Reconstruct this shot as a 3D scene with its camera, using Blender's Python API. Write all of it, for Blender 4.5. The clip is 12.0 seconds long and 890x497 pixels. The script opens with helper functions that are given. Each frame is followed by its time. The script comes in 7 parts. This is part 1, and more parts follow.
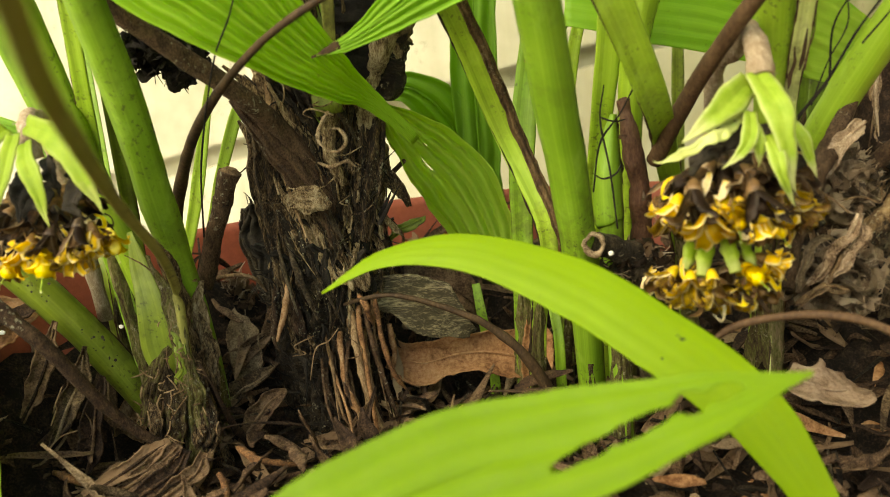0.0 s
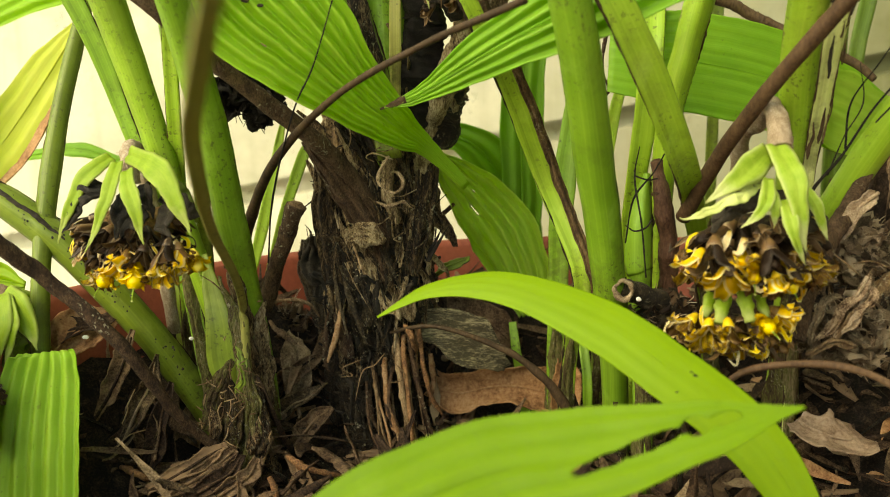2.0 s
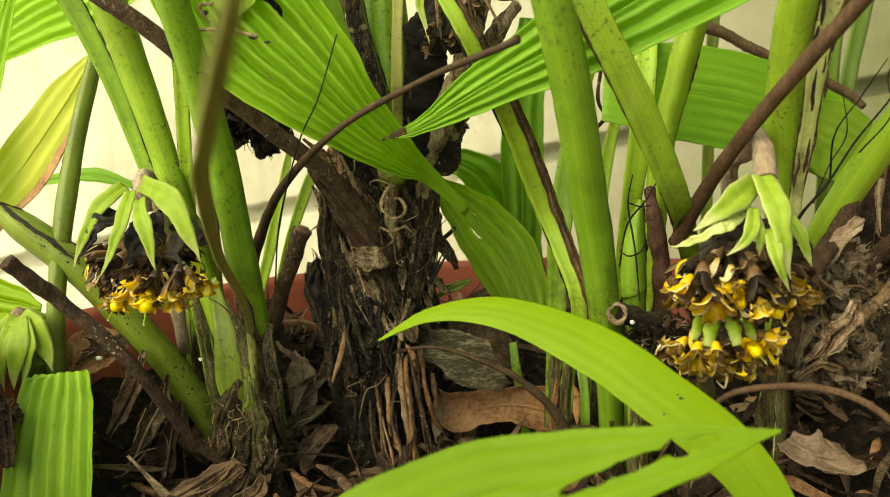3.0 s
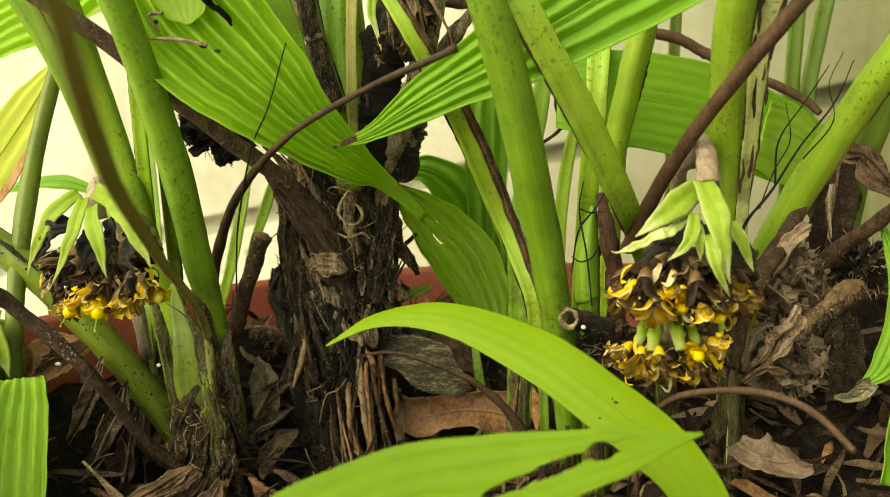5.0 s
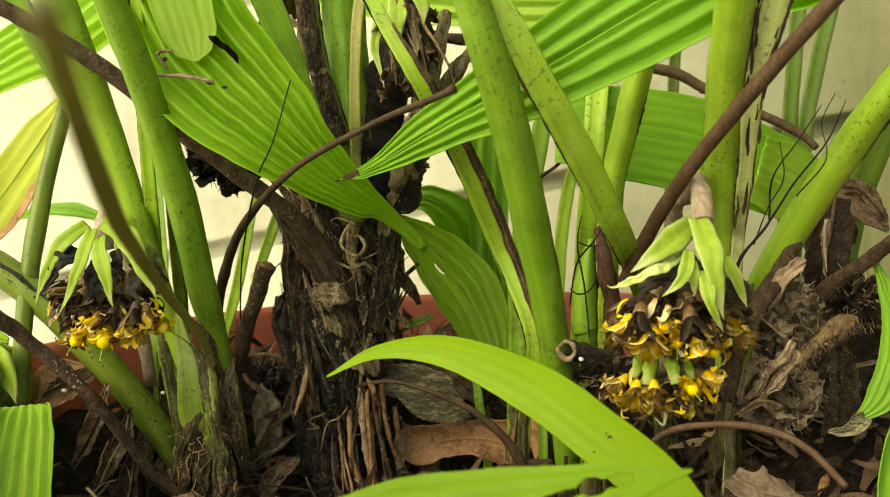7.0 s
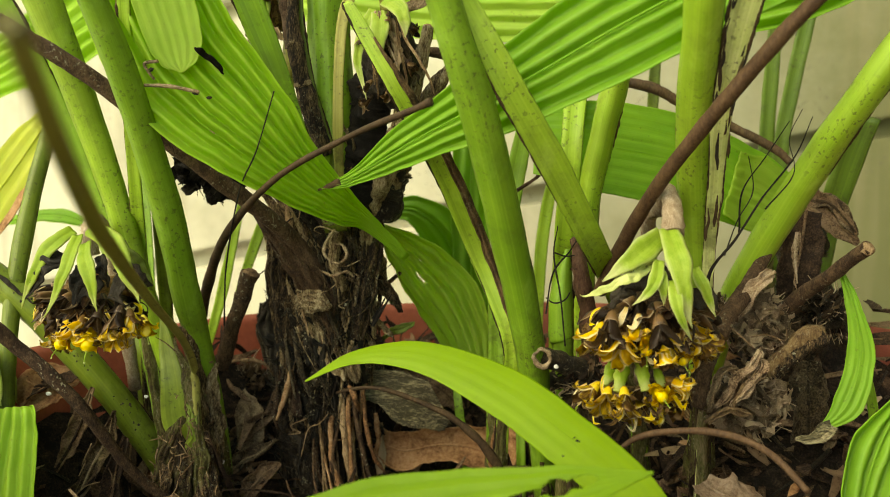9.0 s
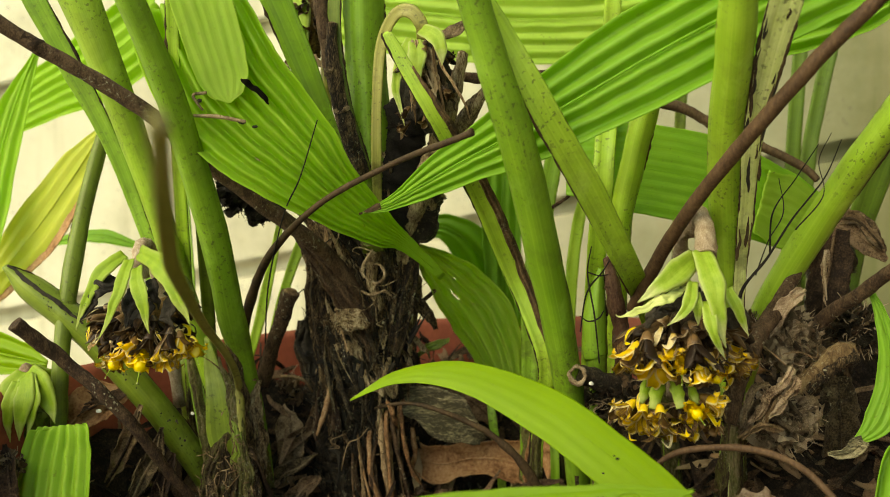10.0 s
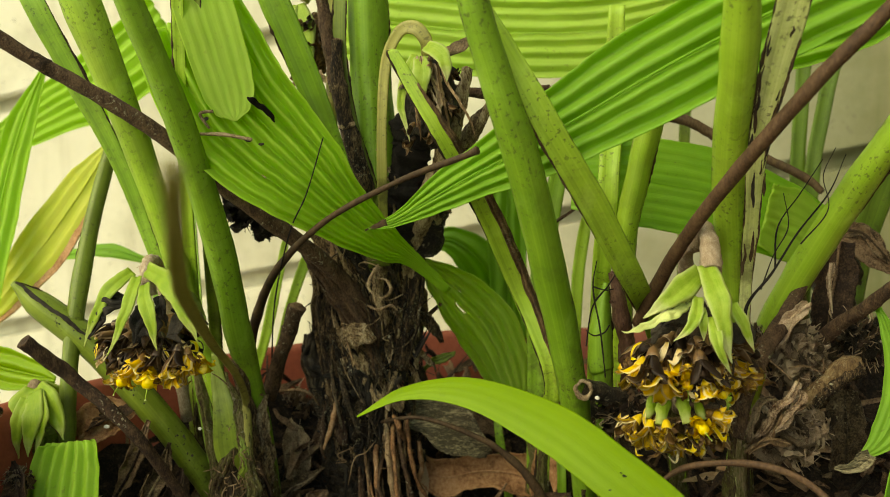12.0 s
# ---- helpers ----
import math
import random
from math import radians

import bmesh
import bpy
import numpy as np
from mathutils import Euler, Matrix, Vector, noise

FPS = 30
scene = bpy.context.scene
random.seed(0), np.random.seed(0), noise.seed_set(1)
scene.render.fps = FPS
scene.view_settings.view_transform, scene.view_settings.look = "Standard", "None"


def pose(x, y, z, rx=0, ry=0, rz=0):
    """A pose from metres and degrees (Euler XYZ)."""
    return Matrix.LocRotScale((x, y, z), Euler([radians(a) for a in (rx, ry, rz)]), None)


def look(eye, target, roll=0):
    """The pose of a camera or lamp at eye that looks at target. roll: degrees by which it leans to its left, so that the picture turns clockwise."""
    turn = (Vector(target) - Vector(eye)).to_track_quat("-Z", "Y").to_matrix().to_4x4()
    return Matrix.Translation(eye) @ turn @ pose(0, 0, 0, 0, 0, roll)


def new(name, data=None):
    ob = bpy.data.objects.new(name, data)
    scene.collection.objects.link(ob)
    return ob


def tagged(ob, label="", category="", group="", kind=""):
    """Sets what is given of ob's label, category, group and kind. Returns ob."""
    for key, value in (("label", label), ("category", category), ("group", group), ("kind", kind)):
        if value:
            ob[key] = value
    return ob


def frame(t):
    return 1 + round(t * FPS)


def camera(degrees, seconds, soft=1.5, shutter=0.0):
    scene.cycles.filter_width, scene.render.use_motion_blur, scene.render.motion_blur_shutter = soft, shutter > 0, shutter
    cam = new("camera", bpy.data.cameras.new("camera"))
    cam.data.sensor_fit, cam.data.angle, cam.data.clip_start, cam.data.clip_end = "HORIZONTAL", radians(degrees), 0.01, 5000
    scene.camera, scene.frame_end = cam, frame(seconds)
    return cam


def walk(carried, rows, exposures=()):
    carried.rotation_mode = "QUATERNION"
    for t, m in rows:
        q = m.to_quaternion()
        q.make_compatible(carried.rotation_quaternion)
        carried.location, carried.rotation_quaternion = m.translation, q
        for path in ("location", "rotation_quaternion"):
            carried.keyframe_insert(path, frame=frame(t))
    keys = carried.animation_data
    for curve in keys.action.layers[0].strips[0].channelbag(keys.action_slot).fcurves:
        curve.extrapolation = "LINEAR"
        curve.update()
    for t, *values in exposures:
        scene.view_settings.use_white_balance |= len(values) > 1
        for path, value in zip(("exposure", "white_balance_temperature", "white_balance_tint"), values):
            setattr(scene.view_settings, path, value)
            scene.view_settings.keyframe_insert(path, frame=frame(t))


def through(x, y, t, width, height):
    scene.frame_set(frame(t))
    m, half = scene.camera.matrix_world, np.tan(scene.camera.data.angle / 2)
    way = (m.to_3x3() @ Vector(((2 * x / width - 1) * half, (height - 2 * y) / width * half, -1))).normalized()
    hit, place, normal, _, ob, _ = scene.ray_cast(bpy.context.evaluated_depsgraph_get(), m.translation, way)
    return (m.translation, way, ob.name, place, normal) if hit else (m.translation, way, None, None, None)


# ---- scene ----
cam = camera(54.75, 12.0, soft=0.9)
cam.data.dof.use_dof, cam.data.dof.focus_distance, cam.data.dof.aperture_fstop = True, 0.46, 9.0
PATH = [
    (0, (0.02715, -0.02318, 0.19270), (-0.00991, 0.46347, 0.08409), -4.18),
    (0.5, (0.04082, -0.03390, 0.19435), (-0.00092, 0.45386, 0.09262), -3.57),
    (1, (0.03307, -0.05934, 0.20620), (-0.02621, 0.42848, 0.11388), -3.77),
    (1.5, (0.02753, -0.06269, 0.20811), (-0.03301, 0.42572, 0.11987), -3.29),
    (2, (0.02628, -0.06521, 0.19740), (-0.03080, 0.42471, 0.11540), -1.14),
    (2.5, (0.02990, -0.07588, 0.20146), (-0.03293, 0.41410, 0.12416), -1.19),
    (3, (0.03307, -0.07931, 0.20547), (-0.02947, 0.41122, 0.13148), -1.26),
    (3.2, (0.03166, -0.08158, 0.20463), (-0.03065, 0.40922, 0.13230), -1.18),
    (4.8, (0.05291, -0.08279, 0.20780), (-0.01126, 0.40748, 0.13354), -1.60),
    (5, (0.05765, -0.08026, 0.20580), (-0.00444, 0.41078, 0.13493), -1.38),
    (5.5, (0.05481, -0.07973, 0.21230), (-0.00906, 0.41139, 0.14353), -1.42),
    (6, (0.05449, -0.08518, 0.21242), (-0.01003, 0.40626, 0.14669), -1.27),
    (6.5, (0.06217, -0.08766, 0.21574), (-0.00410, 0.40390, 0.15272), -1.40),
    (7, (0.06221, -0.08684, 0.21291), (-0.00377, 0.40526, 0.15392), -1.05),
    (8.8, (0.06893, -0.09446, 0.21085), (0.00323, 0.39869, 0.16100), -0.72),
    (9, (0.07139, -0.09611, 0.21264), (0.00899, 0.39719, 0.16014), -0.45),
    (9.5, (0.06217, -0.10906, 0.22090), (-0.01012, 0.38322, 0.17152), -0.64),
    (10, (0.06278, -0.11073, 0.22262), (-0.00994, 0.38152, 0.17359), -1.02),
    (10.5, (0.06452, -0.11207, 0.22565), (-0.00986, 0.38015, 0.17890), -1.17),
    (11, (0.05924, -0.11503, 0.23479), (-0.01911, 0.37684, 0.19094), -1.57),
    (11.5, (0.05521, -0.11601, 0.23196), (-0.02505, 0.37551, 0.18753), -1.75),
    (12, (0.06235, -0.11207, 0.22835), (-0.01287, 0.38011, 0.18247), -1.34),
]
EXPOSURES = [(0.0, 1.76, 10500, 4), (0.6, 1.82, 10500, 4), (1.3, 1.63, 10500, 1), (5.0, 1.57, 10500, 0), (9.0, 1.42, 10500, -1), (11.0, 1.17, 10500, -2), (12.0, 1.15, 10500, -2)]
walk(cam, [(t, look(eye, target, roll)) for t, eye, target, roll in PATH], EXPOSURES)

# ---- light: open shade under a bright, hazy sky ----
SUN_UP, SUN_TURN = radians(42), radians(222)
world = bpy.data.worlds.new("sky")
scene.world = world
world.use_nodes = True
sky = world.node_tree.nodes.new("ShaderNodeTexSky")
sky.sky_type, sky.sun_disc = "NISHITA", False
sky.sun_elevation, sky.sun_rotation = SUN_UP, SUN_TURN
world.node_tree.links.new(sky.outputs[0], world.node_tree.nodes["Background"].inputs[0])
world.node_tree.nodes["Background"].inputs[1].default_value = 0.15
sun_data = bpy.data.lights.new("sun", "SUN")
sun_data.energy, sun_data.angle, sun_data.color = 1.05, radians(60), (1.0, 0.96, 0.88)
sun = new("sun", sun_data)
sun.rotation_euler = Vector((-math.sin(SUN_TURN) * math.cos(SUN_UP), -math.cos(SUN_TURN) * math.cos(SUN_UP), -math.sin(SUN_UP))).to_track_quat("-Z", "Y").to_euler()


# ---- materials ----
class Nodes:
    """A small helper that wires up one node material."""

    def __init__(self, name):
        self.mat = bpy.data.materials.new(name)
        self.mat.use_nodes = True
        self.tree = self.mat.node_tree
        self.tree.nodes.clear()
        self.out = self.tree.nodes.new("ShaderNodeOutputMaterial")

    def node(self, kind, **values):
        n = self.tree.nodes.new(kind)
        for key, value in values.items():
            n.inputs[key.replace("_", " ")].default_value = value
        return n

    def link(self, a, b):
        self.tree.links.new(a, b)

    def noise(self, scale, detail=4.0, rough=0.6, vector=None, stretch=None):
        n = self.node("ShaderNodeTexNoise", Scale=scale, Detail=detail, Roughness=rough)
        vector = vector or self.coords()
        if stretch:
            m = self.node("ShaderNodeMapping", Scale=stretch)
            self.link(vector, m.inputs["Vector"])
            vector = m.outputs[0]
        self.link(vector, n.inputs["Vector"])
        return n.outputs["Fac"]

    def coords(self, which="Object"):
        return self.node("ShaderNodeTexCoord").outputs[which]

    def ramp(self, fac, *stops):
        n = self.tree.nodes.new("ShaderNodeValToRGB")
        while len(n.color_ramp.elements) < len(stops):
            n.color_ramp.elements.new(0.5)
        for e, (at, colour) in zip(n.color_ramp.elements, stops):
            e.position, e.color = at, (*colour, 1.0) if len(colour) == 3 else colour
        self.link(fac, n.inputs[0])
        return n.outputs[0]

    def mix(self, fac, a, b, blend="MIX"):
        n = self.tree.nodes.new("ShaderNodeMix")
        n.data_type, n.blend_type = "RGBA", blend
        for slot, value in ((0, fac), (6, a), (7, b)):
            if isinstance(value, (int, float)):
                n.inputs[slot].default_value = value
            elif isinstance(value, tuple):
                n.inputs[slot].default_value = (*value, 1.0)
            else:
                self.link(value, n.inputs[slot])
        return n.outputs[2]

    def math(self, op, a, b=0.0, c=0.0):
        n = self.tree.nodes.new("ShaderNodeMath")
        n.operation = op
        for slot, value in enumerate((a, b, c)):
            if isinstance(value, (int, float)):
                n.inputs[slot].default_value = value
            else:
                self.link(value, n.inputs[slot])
        return n.outputs[0]

    def random(self):
        return self.tree.nodes.new("ShaderNodeObjectInfo").outputs["Random"]

    def island(self):
        return self.tree.nodes.new("ShaderNodeNewGeometry").outputs["Random Per Island"]

    def finish(self, colour, rough=0.6, height=None, bump=0.3, distance=0.001, through=0.0, thin=None, spec=0.5):
        b = self.node("ShaderNodeBsdfPrincipled")
        b.inputs["Specular IOR Level"].default_value = spec
        for key, value in (("Base Color", colour), ("Roughness", rough)):
            if isinstance(value, (int, float)):
                b.inputs[key].default_value = value
            elif isinstance(value, tuple):
                b.inputs[key].default_value = (*value, 1.0)
            else:
                self.link(value, b.inputs[key])
        normal = None
        if height is not None:
            n = self.node("ShaderNodeBump", Strength=bump, Distance=distance)
            self.link(height, n.inputs["Height"])
            normal = n.outputs[0]
            self.link(normal, b.inputs["Normal"])
        shader = b.outputs[0]
        if through:
            t = self.tree.nodes.new("ShaderNodeBsdfTranslucent")
            thin = thin or colour
            if isinstance(thin, tuple):
                t.inputs[0].default_value = (*thin, 1.0)
            else:
                self.link(thin, t.inputs[0])
            m = self.node("ShaderNodeMixShader", Fac=through)
            self.link(shader, m.inputs[1])
            self.link(t.outputs[0], m.inputs[2])
            shader = m.outputs[0]
        self.link(shader, self.out.inputs[0])
        return self.mat


def blade_material(name, deep, light, pleats, through=0.35, blemish=0.55):
    """A pleated leaf blade: fine veins across the width, mottling and a few blemishes."""
    k = Nodes(name)
    uv = k.node("ShaderNodeSeparateXYZ")
    k.link(k.coords("UV"), uv.inputs[0])
    fine = k.noise(1.0, 3, 0.6, k.coords("UV"), (90, 1.6, 1))
    wide = k.noise(1.0, 2, 0.5, k.coords("UV"), (pleats * 1.3, 1.1, 1))
    mottle = k.noise(60, 4, 0.6)
    speck = k.noise(330, 2, 0.5)
    fac = k.math("ADD", k.math("MULTIPLY", fine, 0.32), k.math("ADD", k.math("MULTIPLY", wide, 0.48), k.math("MULTIPLY", mottle, 0.3)))
    band = k.math("COSINE", k.math("MULTIPLY", uv.outputs[0], 2 * math.pi * pleats))
    fac = k.math("ADD", fac, k.math("MULTIPLY", band, 0.03))
    colour = k.ramp(fac, (0.36, deep), (0.72, light))
    spots = k.ramp(speck, (0.66, (0, 0, 0)), (0.71, (1, 1, 1)))
    colour = k.mix(k.math("MULTIPLY", k.math("MULTIPLY", spots, k.ramp(k.noise(22, 2, 0.5), (0.45, (0, 0, 0)), (0.62, (1, 1, 1)))), blemish), colour, (0.11, 0.10, 0.02))
    thin = k.mix(0.5, colour, tuple(min(1, v * 1.6) for v in light))
    return k.finish(colour, 0.48, fine, 0.35, 0.0006, through, thin, 0.4)


def stalk_material(name, deep, light, edge_colour):
    """A leaf stalk: long fine lines, speckles, a brown thin margin and sooty patches."""
    k = Nodes(name)
    uv = k.node("ShaderNodeSeparateXYZ")
    k.link(k.coords("UV"), uv.inputs[0])
    lines = k.noise(1.0, 3, 0.6, k.coords("UV"), (40, 1.2, 1))
    blot = k.noise(28, 5, 0.65)
    speck = k.noise(420, 3, 0.6)
    fac = k.math("ADD", k.math("MULTIPLY", lines, 0.5), k.math("MULTIPLY", blot, 0.5))
    colour = k.ramp(fac, (0.34, deep), (0.66, light))
    streaks = k.ramp(k.noise(1.0, 3, 0.55, k.coords("UV"), (9, 0.5, 1)), (0.48, (0, 0, 0)), (0.68, (0.45, 0.45, 0.45)))
    colour = k.mix(streaks, colour, tuple(0.55 * v for v in deep))
    dots = k.mix(1.0, k.ramp(speck, (0.58, (0, 0, 0)), (0.64, (0.7, 0.7, 0.7))), k.ramp(k.noise(30, 2, 0.5), (0.42, (0, 0, 0)), (0.58, (1, 1, 1))), "MULTIPLY")
    colour = k.mix(dots, colour, (0.05, 0.045, 0.015))
    scars = k.mix(1.0, k.ramp(k.noise(150, 3, 0.6, None, (1, 1, 0.45)), (0.67, (0, 0, 0)), (0.74, (0.45, 0.45, 0.45))), k.ramp(k.noise(16, 2, 0.5), (0.44, (0, 0, 0)), (0.60, (1, 1, 1))), "MULTIPLY")
    colour = k.mix(scars, colour, (0.075, 0.052, 0.020))
    worn_pale = k.ramp(k.noise(75, 4, 0.65, None, (1, 1, 0.4)), (0.56, (0, 0, 0)), (0.72, (0.35, 0.35, 0.35)))
    colour = k.mix(worn_pale, colour, tuple(min(1, 1.25 * v + 0.06) for v in light))
    soot = k.ramp(k.noise(38, 6, 0.75), (0.50, (0, 0, 0)), (0.60, (0.85, 0.85, 0.85)))
    low = k.ramp(uv.outputs[1], (0.0, (1, 1, 1)), (0.45, (0.22, 0.22, 0.22)))
    colour = k.mix(k.mix(1.0, soot, low, "MULTIPLY"), colour, edge_colour)
    rim = k.math("ABSOLUTE", k.math("SUBTRACT", k.math("FRACT", k.math("MULTIPLY_ADD", uv.outputs[0], 2.0, 0.5)), 0.5))
    worn = k.math("ADD", rim, k.math("MULTIPLY", k.math("SUBTRACT", k.noise(55, 5, 0.7), 0.38), 0.9))
    colour = k.mix(k.ramp(worn, (0.0, (0.9, 0.9, 0.9)), (0.09, (0, 0, 0))), colour, edge_colour)
    return k.finish(colour, 0.45, lines, 0.3, 0.0006, 0.12, light, 0.45)


def rough_material(name, stops, scale=60, stretch=None, rough=0.85, bump=0.7, distance=0.002, through=0.0, vary=0.35, spec=0.3, lichen=0.0):
    """Bark, dry leaf, soil, wood: coloured noise at two scales, varied from piece to piece."""
    k = Nodes(name)
    big = k.noise(scale * 1.6, 6, 0.7, None, stretch)
    small = k.noise(scale * 11, 4, 0.7, None, stretch)
    fac = k.math("ADD", k.math("MULTIPLY", big, 0.7), k.math("MULTIPLY", small, 0.62))
    fac = k.math("MULTIPLY_ADD", fac, 1.75, -0.655)
    fac = k.math("ADD", fac, k.math("MULTIPLY", k.math("SUBTRACT", k.math("FRACT", k.math("ADD", k.random(), k.island())), 0.5), vary))
    colour = k.ramp(fac, *stops)
    if lichen:
        dust = k.mix(1.0, k.ramp(k.noise(480, 3, 0.65), (0.58, (0, 0, 0)), (0.66, (1, 1, 1))), k.ramp(k.noise(45, 3, 0.6), (0.48, (0, 0, 0)), (0.62, (lichen,) * 3)), "MULTIPLY")
        colour = k.mix(dust, colour, (0.42, 0.40, 0.28))
    return k.finish(colour, rough, fac, bump, distance, through, None, spec)


def bract_material(name, deep, light, pale):
    """A pale green bract: fine long veins, whitish margins and a bleached, browning point."""
    k = Nodes(name)
    uv = k.node("ShaderNodeSeparateXYZ")
    k.link(k.coords("UV"), uv.inputs[0])
    fine = k.noise(1.0, 3, 0.6, k.coords("UV"), (60, 1.5, 1))
    mottle = k.noise(170, 4, 0.6)
    fac = k.math("ADD", k.math("MULTIPLY", fine, 0.5), k.math("MULTIPLY", mottle, 0.5))
    colour = k.ramp(fac, (0.36, deep), (0.66, light))
    rim = k.ramp(k.math("ABSOLUTE", k.math("SUBTRACT", uv.outputs[0], 0.5)), (0.32, (0, 0, 0)), (0.48, (0.5, 0.5, 0.5)))
    colour = k.mix(rim, colour, pale)
    colour = k.mix(k.ramp(k.math("ADD", uv.outputs[1], k.math("MULTIPLY", mottle, 0.3)), (0.85, (0, 0, 0)), (1.1, (0.8, 0.8, 0.8))), colour, tuple(0.93 * v for v in pale))
    colour = k.mix(k.ramp(k.math("ADD", uv.outputs[1], k.math("MULTIPLY", mottle, 0.2)), (1.04, (0, 0, 0)), (1.1, (0.8, 0.8, 0.8))), colour, (0.16, 0.09, 0.04))
    return k.finish(colour, 0.5, fine, 0.3, 0.0005, 0.3, colour, 0.35)


BLADE = blade_material("blade_green", (0.145, 0.35, 0.030), (0.30, 0.56, 0.065), 8, 0.45)
BLADE_BROAD = blade_material("blade_fresh_green", (0.23, 0.46, 0.034), (0.43, 0.68, 0.095), 6, 0.5)
BLADE_YELLOW = blade_material("blade_cream_yellow", (0.40, 0.52, 0.055), (0.66, 0.70, 0.17), 4, 0.5, 0.5)
BLADE_THIN = blade_material("blade_thin_pale", (0.30, 0.52, 0.055), (0.50, 0.70, 0.13), 6, 0.5, 0.2)
BLADE_FADED = blade_material("blade_yellowing", (0.22, 0.42, 0.035), (0.42, 0.62, 0.10), 7, 0.45, 0.9)
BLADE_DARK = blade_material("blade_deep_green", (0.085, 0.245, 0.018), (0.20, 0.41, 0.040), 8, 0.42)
BLADE_LIME = blade_material("blade_lime", (0.195, 0.355, 0.010), (0.25, 0.425, 0.014), 5, 0.35, 0.15)
BLADE_GRASS = blade_material("blade_grass_green", (0.135, 0.275, 0.008), (0.20, 0.365, 0.012), 5, 0.35, 0.15)
BLADE_PALE = blade_material("blade_pale", (0.29, 0.48, 0.060), (0.48, 0.67, 0.150), 8, 0.5)
STALK = stalk_material("stalk_green", (0.136, 0.295, 0.020), (0.270, 0.480, 0.050), (0.045, 0.028, 0.014))
STALK_LIGHT = stalk_material("stalk_yellow_green", (0.228, 0.420, 0.028), (0.388, 0.590, 0.074), (0.07, 0.045, 0.02))
STALK_DARK = stalk_material("stalk_dull_green", (0.09, 0.14, 0.014), (0.20, 0.28, 0.035), (0.03, 0.02, 0.012))
# shaded copy of the stalk green: the shade is in the colour
STALK_SHADE = stalk_material("stalk_green_shaded", (0.050, 0.105, 0.010), (0.120, 0.215, 0.022), (0.03, 0.02, 0.012))
# dull green: partly the stalk's own tone, partly shade put into the colour
STALK_DULL = stalk_material("stalk_mossy_shaded_green", (0.125, 0.20, 0.020), (0.27, 0.365, 0.050), (0.035, 0.024, 0.013))
STALK_OLIVE = stalk_material("stalk_olive_brown", (0.31, 0.30, 0.075), (0.50, 0.48, 0.15), (0.045, 0.028, 0.014))
STALK_TAN = stalk_material("stalk_tan", (0.23, 0.225, 0.045), (0.42, 0.41, 0.120), (0.06, 0.035, 0.02))
STALK_PALE = stalk_material("stalk_bleached", (0.42, 0.52, 0.13), (0.74, 0.78, 0.38), (0.05, 0.03, 0.016))
SHEATH = rough_material("torn_sheath", ((0.25, (0.020, 0.012, 0.007)), (0.45, (0.085, 0.058, 0.026)), (0.62, (0.13, 0.135, 0.035)), (0.85, (0.28, 0.22, 0.12))), 90, (1, 1, 0.3), 0.8, 1.0, 0.003, lichen=0.9)
MARGIN = rough_material("brown_margin", ((0.3, (0.02, 0.012, 0.006)), (0.7, (0.10, 0.06, 0.03))), 200)
TWIG = rough_material("brown_stick", ((0.25, (0.020, 0.010, 0.006)), (0.5, (0.064, 0.035, 0.018)), (0.8, (0.17, 0.105, 0.06))), 120, (1, 1, 0.6), 0.8, 1.0, 0.002, lichen=0.9)
BARK = rough_material("fibrous_bark", ((0.28, (0.014, 0.009, 0.005)), (0.46, (0.115, 0.074, 0.038)), (0.62, (0.33, 0.235, 0.125)), (0.82, (0.64, 0.53, 0.34))), 130, (1, 1, 0.3), 0.85, 1.0, 0.003, lichen=0.9)
BARK_DARK = rough_material("wet_dark_bark", ((0.3, (0.008, 0.006, 0.004)), (0.55, (0.043, 0.031, 0.018)), (0.85, (0.18, 0.14, 0.085))), 85, None, 0.5, 1.0, 0.004, lichen=0.9)
FIBRE = rough_material("black_fibre", ((0.3, (0.006, 0.005, 0.004)), (0.8, (0.03, 0.025, 0.02))), 120)
SOIL = rough_material("damp_soil", ((0.3, (0.014, 0.009, 0.006)), (0.55, (0.060, 0.039, 0.024)), (0.85, (0.17, 0.115, 0.072))), 70, None, 0.9, 1.0, 0.006)
LITTER = rough_material("dark_litter", ((0.2, (0.020, 0.011, 0.007)), (0.5, (0.090, 0.053, 0.030)), (0.8, (0.25, 0.165, 0.098))), 80, None, 0.85, 0.8, 0.002, 0.08, 0.6)
DRY = rough_material("dry_leaf_tan", ((0.2, (0.19, 0.085, 0.036)), (0.5, (0.44, 0.235, 0.112)), (0.85, (0.62, 0.40, 0.225))), 40, None, 0.7, 0.6, 0.0015, 0.15, 0.25)
DRY_GREY = rough_material("dry_leaf_grey", ((0.22, (0.055, 0.036, 0.020)), (0.48, (0.215, 0.152, 0.088)), (0.8, (0.46, 0.345, 0.215))), 80, None, 0.85, 0.8, 0.002, 0.1, 0.8)
DRY_PAPER = rough_material("papery_dead_head", ((0.22, (0.085, 0.058, 0.034)), (0.46, (0.33, 0.24, 0.15)), (0.78, (0.62, 0.49, 0.33))), 80, None, 0.85, 0.8, 0.002, 0.1, 0.8)
DRY_DULL = rough_material("dull_flat_dry_leaf", ((0.2, (0.15, 0.095, 0.058)), (0.5, (0.32, 0.225, 0.150)), (0.85, (0.46, 0.35, 0.25))), 40, None, 0.75, 0.6, 0.0015, 0.1, 0.25)
STRAW = rough_material("straw_stalk", ((0.22, (0.085, 0.050, 0.025)), (0.5, (0.24, 0.155, 0.082)), (0.82, (0.46, 0.335, 0.20))), 90, (1, 1, 0.4), 0.85, 0.9, 0.0015)
